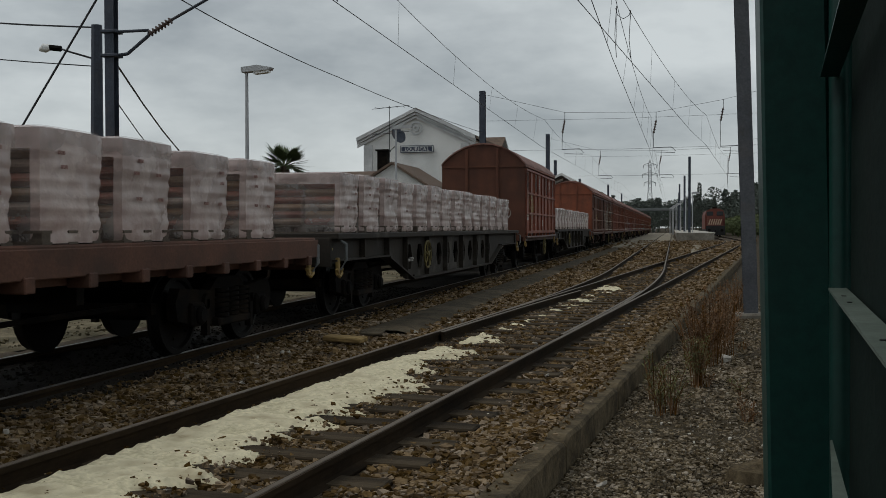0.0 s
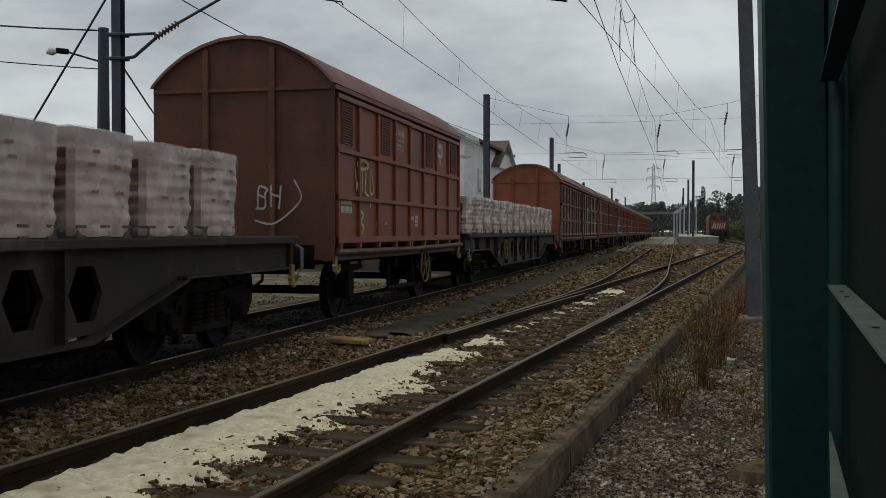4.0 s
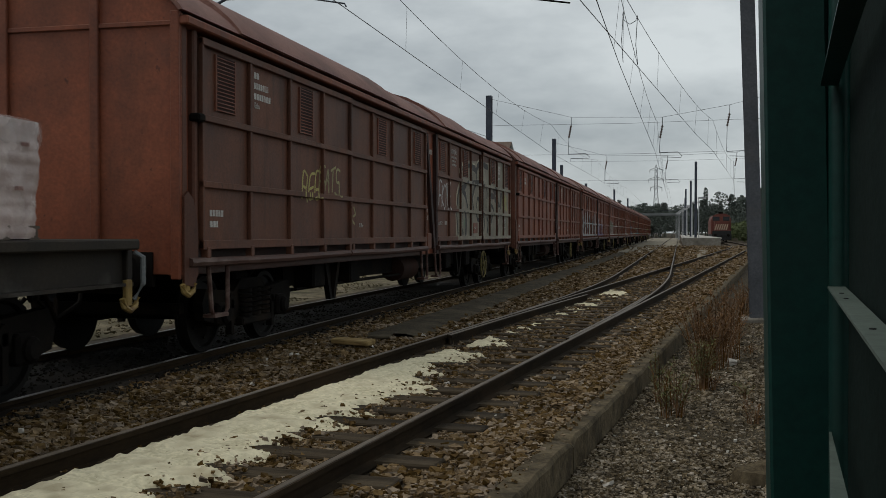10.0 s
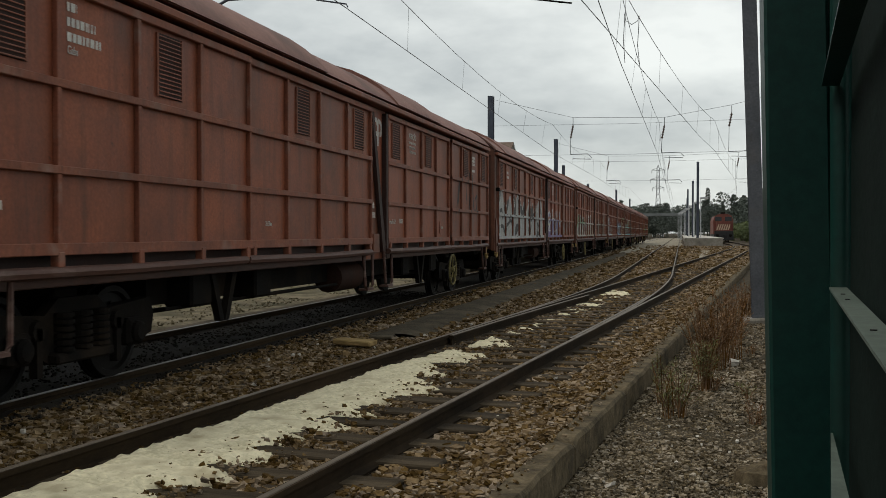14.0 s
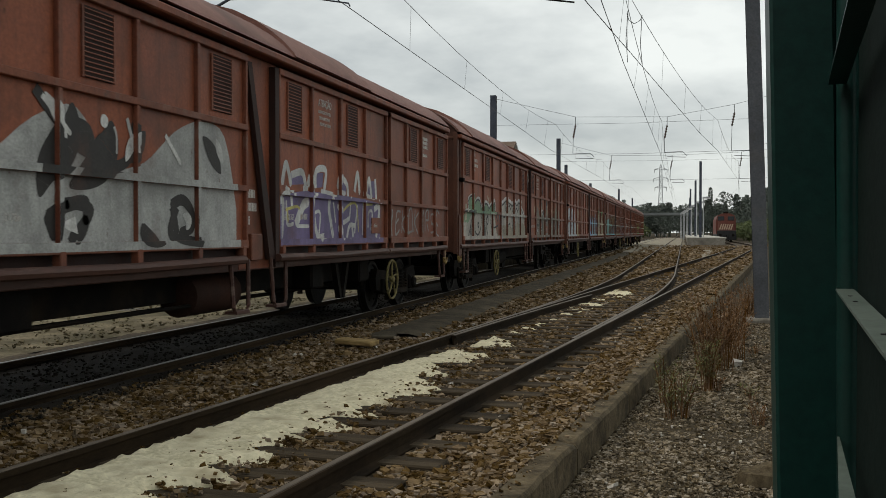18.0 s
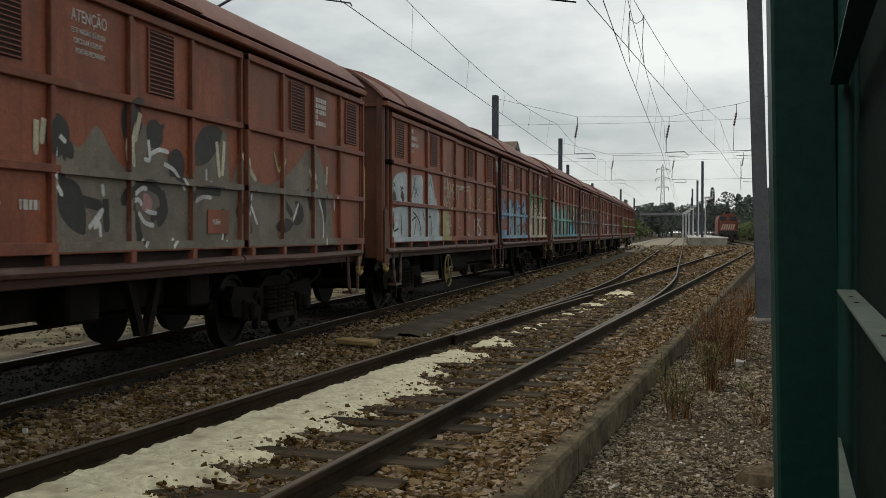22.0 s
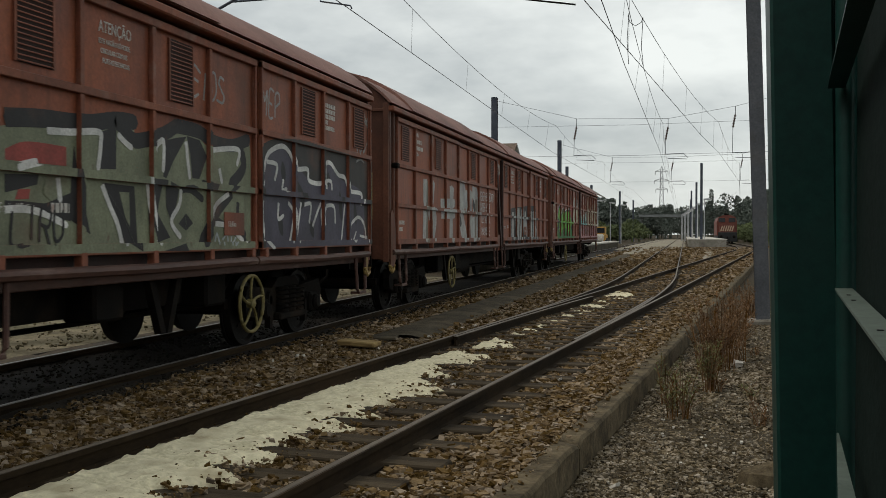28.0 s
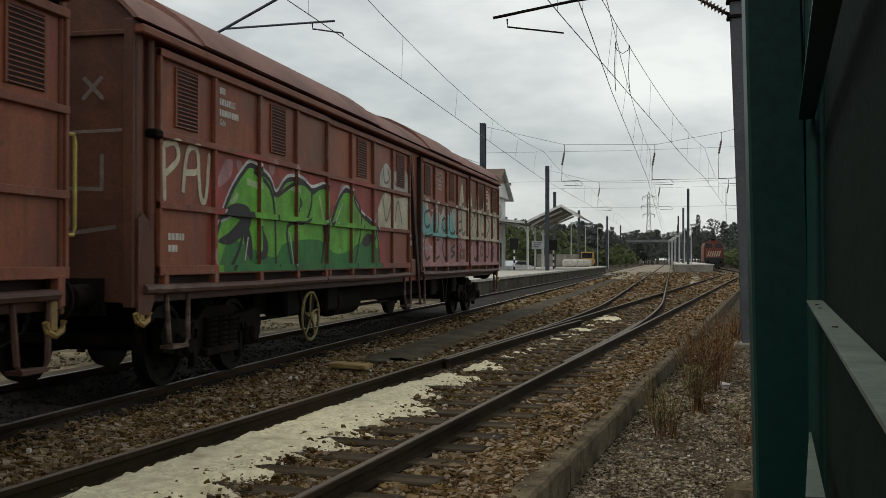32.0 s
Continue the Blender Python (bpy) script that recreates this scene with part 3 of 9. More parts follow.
def track(name, centre, y0, y1, z, label, sleeper_z, sleepers_to, gap=0.6, only=None):
    """only: -1 or 1 for a single rail."""
    t = thing(name, label, "railway track", kind="structure")
    ys = steps(y0, min(y1, 40), 0.5) + steps(42, y1, 4) if y1 > 42 else steps(y0, y1, 0.5)
    for side in (-1, 1):
        if only and side != only:
            continue
        xs = []
        for y in ys:
            s = (centre(y + 0.2) - centre(y - 0.2)) / 0.4
            xs.append(centre(y) + side * HALF_GAUGE * math.sqrt(1 + s * s))
        for nm, prof, mat in (("rail", WEB, "rail"), ("rail_head", HEAD, "rail_shine" if name == "main_track" else "rail_head")):
            o = part(nm, rail_sweep(xs, ys, prof), M[mat], t)
            o.location.z = z
    me = None
    y, k = y0, 0
    while y < sleepers_to:
        LAID.append((name, y))
        if me is None or k < 6:
            s = Shape()
            L = 1.3
            s.box(-L, L, -0.125, 0.125, -0.12, 0, 0.012)
            s.v = [(p[0], p[1] + 0.012 * wavy(p[0], k, 3), p[2] + 0.008 * wavy(p[0] * 3, k, 2, 5)) for p in s.v]
            me = s.mesh("sleeper", M["sleeper"])
            made = (made + [me]) if k else [me]
        turn = math.degrees(math.atan((centre(y + 0.2) - centre(y - 0.2)) / 0.4))
        part("sleeper", made[k % len(made)], None, t, at=pose(centre(y) + random.uniform(-.06, .06), y, sleeper_z, 0, 0, -turn + random.uniform(-1, 1)))
        y += gap * random.uniform(0.95, 1.05)
        k += 1
    return t


track("main_track", lambda y: TRAIN_X, -30, 420, 0.0, "station track with worn steel rails that the freight train uses", -0.145, 70)
track("siding_track", siding_x, -3, 230, 0.05, "rusty siding track on dark timber sleepers in brown ballast", -0.085, 44)
track("loop_track", loop_x, 15.0, 420, 0.052, "curved turnout track that leaves the siding", -0.1, 13)


def switch_blades():
    t = thing("switch_blades", "dark planed switch blades of the turnout beside the stock rails", "railway switch", kind="structure")
    ys = steps(13.4, 23.4, 0.5)
    for side in (-1, 1):
        xs = [siding_x(y) + side * HALF_GAUGE - side * (0.062 + 0.0016 * (y - 13.4) ** 2) for y in ys]
        o = part("blade", rail_sweep(xs, ys, WEB), M["rail"], t)
        o.location.z = 0.044
        o = part("blade_head", rail_sweep(xs, ys, HEAD), M["rail_head"], t)
        o.location.z = 0.045


switch_blades()


# ---- kerb ----
def build_kerb():
    t = thing("concrete_kerb", "long stained concrete kerb retaining the ballast", "kerb", kind="structure")
    y, k = -7.57, 0
    while y < 62:
        L = 2.4
        s = Shape()
        rings = [0.004 + (L - 0.008) * i / 16 for i in range(17)]
        for i, y_ in enumerate(rings):
            e, h_ = 0.014 * wavy(y_ * 3 + k * 7, 0, 1.0), 0.014 * wavy(y_ * 2 + k * 5, 2, 1.3) - (0.03 if i in (0, 16) else 0)
            s.v += [(-0.085, y_, -0.5), (0.085 + e * .5, y_, -0.5), (0.085 + e, y_, 0.02 + h_), (0.065 + e, y_, 0.045 + h_), (-0.07, y_, 0.05 + h_ * .5), (-0.085, y_, 0.03)]
        for i in range(16):
            s.f += [(i * 6 + q, i * 6 + (q + 1) % 6, i * 6 + 6 + (q + 1) % 6, i * 6 + 6 + q) for q in range(6)]
        s.f += [tuple(range(6)), tuple(96 + q for q in range(5, -1, -1))]
        part("kerb_stone", s, M["kerb"], t, at=pose(kerb_x(y) + 0.02, y, 0.012 * wavy(k, 0, 3.3), 0, 0, -math.degrees(math.atan(0.09))))
        y += L * math.cos(math.atan(0.09))
        k += 1


build_kerb()


# ---- the train ----
TRAIN = []  # (thing, place along the train, x, z)
WHEELS = []  # (wheelset, place in its parent)


def aboard(ob, u, x=TRAIN_X, z=0.0):
    TRAIN.append((ob, u, x, z))
    return ob


def wheelset_mesh():
    s = Shape()
    for side in (-1, 1):
        x = side * 0.87
        prof = [(x - side * 0.1, 0.12), (x - side * 0.085, 0.48), (x - side * 0.055, 0.48), (x - side * 0.05, 0.462), (x + side * 0.05, 0.455), (x + side * 0.055, 0.4), (x + side * 0.015, 0.38), (x + side * 0.03, 0.2), (x + side * 0.07, 0.11), (x + side * 0.07, 0.07)]
        s.disc(prof, (0, 0, 0), "x", 28)
        for k in range(6):
            a = math.pi * k / 3
            s.disc([(x + side * 0.03, 0.02), (x + side * 0.05, 0.02)], (0, 0.28 * math.cos(a), 0.28 * math.sin(a)), "x", 6)
    s.disc([(-0.95, 0.075), (0.95, 0.075)], (0, 0, 0), "x", 12)
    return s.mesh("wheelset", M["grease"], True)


WHEELSET = wheelset_mesh()


def add_wheelset(parent, y):
    w = part("wheelset", WHEELSET, None, parent, "steel wheelset with a shiny tread", at=pose(0, y, 0.46))
    WHEELS.append((w, y))
    return w


def bogie(parent, y):
    b = thing("bogie", "", "", pose(0, y, 0))
    b.parent = parent
    for side in (-1, 1):
        s = Shape()
        x0, x1 = (1.0, 1.12) if side > 0 else (-1.12, -1.0)
        outline = [(-1.35, 0.62), (-1.25, 0.78), (-0.5, 0.72), (-0.3, 0.86), (0.3, 0.86), (0.5, 0.72), (1.25, 0.78), (1.35, 0.62), (1.3, 0.42), (1.0, 0.36), (0.75, 0.46), (0.45, 0.3), (-0.45, 0.3), (-0.75, 0.46), (-1.0, 0.36), (-1.3, 0.42)]
        s.prism(outline, x0, x1, "x")
        for a in (-0.9, 0.9):
            s.box(min(x0, x1) - 0.03, max(x0, x1) + 0.07, a - 0.15, a + 0.15, 0.33, 0.6, 0.03)
            s.disc([(side * 1.1, 0.11), (side * 1.22, 0.11), (side * 1.25, 0.08)], (0, a, 0.46), "x", 14)
        for a in (-0.28, 0, 0.28):
            for z in (0.4, 0.46, 0.52, 0.58, 0.64, 0.7):
                s.disc([(z, 0.095), (z + 0.035, 0.095)], (side * 1.16, a, 0), "z", 12)
        s.box(min(x0, x1) - 0.02, max(x0, x1) + 0.1, -0.45, 0.45, 0.29, 0.39, 0.02)
        for a in (-0.62, 0.62):
            s.disc([(side * 1.12, 0.1), (side * 1.16, 0.09)], (0, a, 0.6), "x", 12)
            s.box(side * 1.1 - 0.02, side * 1.1 + 0.06, a - 0.04, a + 0.04, 0.2, 0.62)
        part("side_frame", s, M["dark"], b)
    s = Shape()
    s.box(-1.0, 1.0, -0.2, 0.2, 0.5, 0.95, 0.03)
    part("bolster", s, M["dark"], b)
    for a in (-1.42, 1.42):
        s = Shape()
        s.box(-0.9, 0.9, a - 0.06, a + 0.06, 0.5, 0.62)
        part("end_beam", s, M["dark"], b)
    for a in (-0.9, 0.9):
        add_wheelset(b, a)
    return b


def buffers(parent, y, sign):
    for x in (-0.95, 0.95):
        s = Shape()
        s.disc([(0, 0.13), (sign * 0.3, 0.12), (sign * 0.3, 0.075), (sign * 0.5, 0.075)], (x, y, 1.05), "y", 14)
        s.disc([(sign * 0.5, 0.2), (sign * 0.53, 0.225), (sign * 0.56, 0.225), (sign * 0.58, 0.17)], (x, y, 1.05), "y", 18)
        s.box(x - 0.2, x + 0.2, y - 0.02, y + 0.04, 0.87, 1.23)
        part("buffer", s, M["dark"], parent, smooth=True)
    s = Shape()
    s.box(-0.05, 0.05, min(y, y + sign * 0.4), max(y, y + sign * 0.4), 0.93, 1.08)
    s.tube([(0, y + sign * 0.3, 0.95), (0.02, y + sign * 0.45, 0.75), (0, y + sign * 0.5, 0.95)], 0.035)
    for x in (-0.35, 0.35):
        s.tube([(x, y, 0.98), (x * 1.1, y + sign * 0.15, 0.7), (x * 0.8, y + sign * 0.4, 0.55), (x * 0.5, y + sign * 0.55, 0.75)], 0.025)
    part("coupling", s, M["dark"], parent)


def rope_hook(parent, x, y, z):
    s = Shape()
    s.box(x - 0.02, x + 0.03, y - 0.05, y + 0.05, z, z + 0.25, 0.01)
    s.tube([(x + .03, y - 0.13, z + 0.08), (x + .03, y - 0.1, z), (x + .03, y, z - 0.04), (x + .03, y + 0.1, z), (x + .03, y + 0.13, z + 0.08)], 0.03)
    part("rope_hook", s, M["yellow_dim"], parent, "yellow painted rope hook")


def hand_wheel(parent, x, y, z, r=0.33):
    s = Shape()
    s.tube([(0, r * math.cos(a), r * math.sin(a)) for a in [math.pi * k / 14 for k in range(28)]], 0.021, 6, True)
    wheel = part("hand_wheel", s, M["wheel_paint"], parent, "faded yellow spoked brake hand wheel", True, pose(x, y, z))
    s = Shape()
    s.disc([(-0.05, 0.04), (-0.045, 0.055), (0.03, 0.055), (0.04, 0.04)], (0, 0, 0), "x", 12)
    part("hub", s, M["wheel_paint"], wheel, smooth=True)
    s = Shape()
    s.tube([(0, q * r, q * (1 - q) * 0.42 * r) for q in (0.1, 0.3, 0.5, 0.75, 0.99)], 0.016, 5)
    me = s.mesh("spoke", M["wheel_paint"], True)
    for k in range(5):
        part("spoke", me, None, wheel, at=pose(0, 0, 0, 72 * k + 12))


def step_iron(parent, x, y, w=0.4, top=1.12, low=0.52):
    s = Shape()
    s.tube([(x, y - w / 2 - .04, top), (x + .02, y - w / 2, low + .06), (x + .02, y - w / 2 + .05, low), (x + .02, y + w / 2 - .05, low), (x + .02, y + w / 2, low + .06), (x, y + w / 2 + .04, top)], 0.026, 6)
    s.box(x - .1, x + .05, y - w / 2 + .03, y + w / 2 - .03, low - .02, low + .015)
    part("step", s, M["sill"], parent, "bent steel footstep")


def arch(half, edge, crown, n=14):
    """Points of the roof's curve from one eave to the other."""
    out = []
    for i in range(n + 1):
        a = math.pi * (i / n)
        x = -half * math.cos(a)
        out.append((x, edge + (crown - edge) * (1 - (x / half) ** 2) ** 0.86))
    return out


def roof_part(parent, name, y0, y1, half, edge, crown, mat, thick=0.035, label=""):
    o = arch(half, edge, crown)
    i = arch(half - thick, edge, crown - thick)
    s = Shape()
    s.prism(o + i[::-1], y0, y1, "y")
    return part(name, s, mat, parent, label, True)


def louvre(parent, x, y, z, w=0.46, h=0.62):
    s = Shape()
    s.box(x - 0.01, x + 0.012, y - w / 2 - 0.03, y - w / 2, z - h / 2, z + h / 2)
    s.box(x - 0.01, x + 0.012, y + w / 2, y + w / 2 + 0.03, z - h / 2, z + h / 2)
    n = 15
    for k in range(n):
        zz = z - h / 2 + h * (k + 0.5) / n
        s.prism([(x - 0.006, zz + 0.010), (x + 0.018, zz - 0.009), (x + 0.018, zz - 0.015), (x - 0.006, zz + 0.004)], y - w / 2, y + w / 2, "y")
    part("louvre", s, M["rib"], parent)
    # dark backing paints in the shade between the slats
    b = Shape()
    b.box(x - 0.006, x + 0.004, y - w / 2, y + w / 2, z - h / 2, z + h / 2)
    part("louvre_backing", b, M["louvre"], parent)


DOOR_LOW, RAIL_A, RAIL_B, DOOR_TOP = 1.26, 1.95, 2.66, 3.5
DOORS = [(0.3, 5.36, 1.49), (5.4, 10.28, 1.45), (11.24, 16.04, 1.45), (16.1, 20.45, 1.49)]


def door(parent, y0, y1, x, vents, paint="wagon"):
    """One ribbed sliding door: a pressed sheet, its frame of ribs and rails, its louvres."""
    s = Shape()
    s.box(x - 0.06, x - 0.03, y0, y1, DOOR_LOW, DOOR_TOP)
    d = part("sliding_door", s, M[paint], parent)
    r = Shape()
    w = (y1 - y0) / 4
    for k in range(5):
        y = y0 + k * w
        t = 0.045 if k in (0, 4) else 0.03
        a, b = max(y - t, y0), min(y + t, y1)
        r.box(x - 0.03, x + 0.02, a, b, DOOR_LOW, DOOR_TOP, 0.006)
    for z, t in ((DOOR_LOW + 0.04, 0.05), (RAIL_A, 0.035), (RAIL_B, 0.035), (DOOR_TOP - 0.03, 0.04)):
        r.box(x - 0.03, x + 0.028, y0, y1, z - t, z + t, 0.006)
    for k in range(5):
        y = min(max(y0 + k * w, y0 + .12), y1 - .12)
        r.box(x - 0.05, x + 0.035, y - .045, y + .045, 1.12, DOOR_LOW + .02, 0.008)
    part("door_frame", r, M["rib"] if paint == "wagon" else M[paint], d)
    for k in vents:
        louvre(d, x - 0.02, y0 + (k + 0.5) * w, 3.08)
    return d


def long_wagon(label):
    """A long covered bogie wagon with two pairs of sliding doors each side."""
    g = thing("covered_wagon", label, "freight wagon", group="covered wagons of the train")
    H = 1.47
    s = Shape()
    # dark body paints in the shade of the eave and door gaps
    s.box(-1.34, 1.34, -0.07, 20.36, 1.08, 3.75)
    part("body", s, M["louvre"], g)
    for y0, y1, k in ((-0.11, -0.065, -1), (20.355, 20.4, 1)):
        s = Shape()
        s.prism(arch(1.47, 3.68, 4.37) + [(1.47, 1.0), (-1.47, 1.0)], y0, y1, "y")
        # end walls carry the shade of the wagon gap in their colour
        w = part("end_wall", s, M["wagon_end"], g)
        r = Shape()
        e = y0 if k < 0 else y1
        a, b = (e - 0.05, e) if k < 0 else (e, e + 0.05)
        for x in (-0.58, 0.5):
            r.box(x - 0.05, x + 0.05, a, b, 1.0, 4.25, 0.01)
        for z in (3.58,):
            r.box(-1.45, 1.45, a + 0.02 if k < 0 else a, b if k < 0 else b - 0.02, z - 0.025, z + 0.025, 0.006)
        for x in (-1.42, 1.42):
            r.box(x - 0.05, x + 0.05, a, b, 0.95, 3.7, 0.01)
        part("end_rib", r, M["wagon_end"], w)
    roof_part(g, "roof", -0.18, 20.46, 1.53, 3.7, 4.4, M["wagon_roof"], 0.05, "faded red arched steel roof")
    for y0, y1 in ((1.2, 7.9), (11.6, 14.9)):
        roof_part(g, "roof_hood", y0, y1, 1.555, 3.71, 4.49, M["wagon_roof"], 0.11)
    for side in (-1, 1):
        s = Shape()
        s.box(min(side * 1.36, side * 1.53), max(side * 1.36, side * 1.57), -0.14, 20.4, 3.56, 3.65, 0.015)
        part("gutter", s, M["rib"], g)
        s = Shape()
        s.box(min(side * 1.3, side * 1.38), max(side * 1.3, side * 1.38), -0.08, 20.4, 0.98, 1.13, 0.01)
        part("sole_bar", s, M["sill"], g)
        for a, b in ((0.0, 5.2), (5.25, 10.1), (11.1, 15.9), (15.95, 20.3)):
            s = Shape()
            s.tube([(side * 1.5, a, 1.12), (side * 1.51, (a + b) / 2, 1.105 + 0.02 * wavy(a, side, 3)), (side * 1.5, b, 1.12)], 0.05, 8)
            part("door_rail", s, M["sill"], g, "scuffed steel door rail")
    doors = [door(g, *DOORS[k], (k % 2, k % 2 + 2)) for k in range(4)]
    s = Shape()
    s.box(-1.49, -1.4, 0.3, 20.3, 1.34, 3.5)
    part("far_doors", s, M["wagon"], g)
    s = Shape()
    s.box(1.3, 1.385, 10.2, 11.3, 1.0, 3.55)
    part("centre_panel", s, M["wagon"], g, "recessed red centre panel")
    s = Shape()
    s.prism([(10.3, 3.45), (10.42, 3.45), (11.12, 1.1), (10.94, 1.1)], 1.4, 1.46, "x")
    s.box(1.385, 1.47, 11.1, 11.22, 1.0, 3.5)
    part("brace", s, M["louvre"], g, "dark diagonal brace")
    s = Shape()
    s.box(1.39, 1.46, 10.4, 10.72, 1.1, 1.42, 0.01)
    part("document_box", s, M["wagon"], g)
    for side in (-1, 1):
        s = Shape()
        s.box(*sorted((side * 1.36, side * 1.405)), -0.06, 0.32, 1.0, 3.62)
        part("side_panel", s, M["wagon"], g)
    for y, w_, low in ((-0.045, 0.065, 0.95), (0.21, 0.05, 1.05), (20.42, 0.05, 1.0)):
        s = Shape()
        s.box(1.38, 1.475, y - w_, y + w_, low, 3.65, 0.02)
        # front posts share the shaded end colour
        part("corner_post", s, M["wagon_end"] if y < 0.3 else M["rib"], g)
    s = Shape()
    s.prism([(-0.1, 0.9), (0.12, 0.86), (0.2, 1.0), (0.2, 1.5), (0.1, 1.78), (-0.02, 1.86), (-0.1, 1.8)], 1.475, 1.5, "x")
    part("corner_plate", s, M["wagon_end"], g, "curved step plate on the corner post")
    s = Shape()
    s.tube([(1.42, 20.46, 1.62), (1.45, 20.6, 1.62), (1.45, 20.62, 1.68), (1.45, 20.62, 2.42), (1.45, 20.6, 2.48), (1.42, 20.46, 2.48)], 0.017)
    part("grab_rail", s, M["yellow"], g, "thin grab rail at the wagon's corner")
    s = Shape()
    s.box(1.42, 1.55, 0.14, 0.3, 2.6, 2.69, 0.02)
    part("door_catch", s, M["dark"], g)
    for y in (0.75, 10.05, 11.2, 20.0):
        step_iron(g, 1.46, y)
    for y in (-0.28, 20.28):
        rope_hook(g, 1.46, max(y, 0.0), 0.82)
    hand_wheel(g, 1.5, 4.6, 0.62)
    s = Shape()
    s.disc([(8.2, 0.1), (8.25, 0.24), (9.4, 0.24), (9.45, 0.1)], (0.95, 0, 0.72), "y", 16)
    part("air_tank", s, M["tank"], g, "dusty red brake air tank", True)
    s = Shape()
    # added dark block stands in for the shade below the floor
    s.box(-0.95, 0.95, 3.9, 16.2, 0.66, 1.2)
    s.box(-0.25, 0.25, 1, 19, 0.85, 1.2)
    for y in (4.6, 6.3, 13.2, 15.4):
        s.box(0.9, 1.25, y - 0.25, y + 0.25, 0.62, 1.0, 0.03)
    for y in (5.1, 14.2):
        for d in (-0.3, 0.3):
            s.prism([(y + d - 0.06, 1.02), (y + d + 0.06, 1.02), (y + d * 0.2 + 0.05, 0.42), (y + d * 0.2 - 0.05, 0.42)], 1.2, 1.28, "x")
    s.tube([(0.6, 3.4, 0.55), (0.6, 16.6, 0.55)], 0.03)
    s.tube([(1.1, 4.0, 0.62), (1.1, 10.0, 0.62)], 0.022)
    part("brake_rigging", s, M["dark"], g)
    bogie(g, 2.4)
    bogie(g, 17.8)
    buffers(g, -0.11, -1)
    buffers(g, 20.4, 1)
    return g, doors


def copy_wagon(src, u, label):
    c = copy_thing(src, Matrix.Identity(4))
    c["label"] = label
    for o in c.children_recursive:
        if o.name.split(".")[0] == "wheelset":
            WHEELS.append((o, o.matrix_basis.translation.y))
    return aboard(c, u)


FIRST = 15.66
PITCH = 21.7
LABELS = [
    "oxide-red covered bogie wagon with yellow tags scrawled on its doors",
    "plain oxide-red covered bogie wagon with worn paint",
    "oxide-red covered wagon with a large white graffiti panel",
    "oxide-red covered wagon with purple and green graffiti lettering",
    "oxide-red covered wagon with white and blue graffiti panels",
    "oxide-red covered wagon with teal and blue graffiti",
    "oxide-red covered wagon with white block letters and slogans",
    "last covered wagon of the train, with green bubble graffiti",
]
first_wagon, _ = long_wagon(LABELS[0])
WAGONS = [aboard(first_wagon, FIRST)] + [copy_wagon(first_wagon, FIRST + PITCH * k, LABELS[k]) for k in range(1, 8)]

REVERSED = (0, 1, 2, 5)  # these run the other way round, with the brake wheel towards the rear
for k in range(8):
    for o in WAGONS[k].children:
        if o.name.split(".")[0] == "hand_wheel" and k in REVERSED:
            o.location.y = 15.8 if k == 5 else 16.2
        if o.name.split(".")[0] == "air_tank":
            o.location.y = 1.3 if k in REVERSED else -1.45
            if k not in REVERSED:
                o.data = o.data.copy()
                o.data.materials[0] = M["dark"]
                o["label"] = "near-black brake air tank"


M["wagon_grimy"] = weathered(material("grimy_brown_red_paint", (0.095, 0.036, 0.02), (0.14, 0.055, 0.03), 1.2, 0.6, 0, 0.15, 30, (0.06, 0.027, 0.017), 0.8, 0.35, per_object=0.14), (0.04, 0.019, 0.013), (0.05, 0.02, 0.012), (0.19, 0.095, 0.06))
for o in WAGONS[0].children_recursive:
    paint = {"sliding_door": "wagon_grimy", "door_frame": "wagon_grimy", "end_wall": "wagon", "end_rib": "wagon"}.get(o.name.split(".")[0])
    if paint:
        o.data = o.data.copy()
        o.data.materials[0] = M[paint]


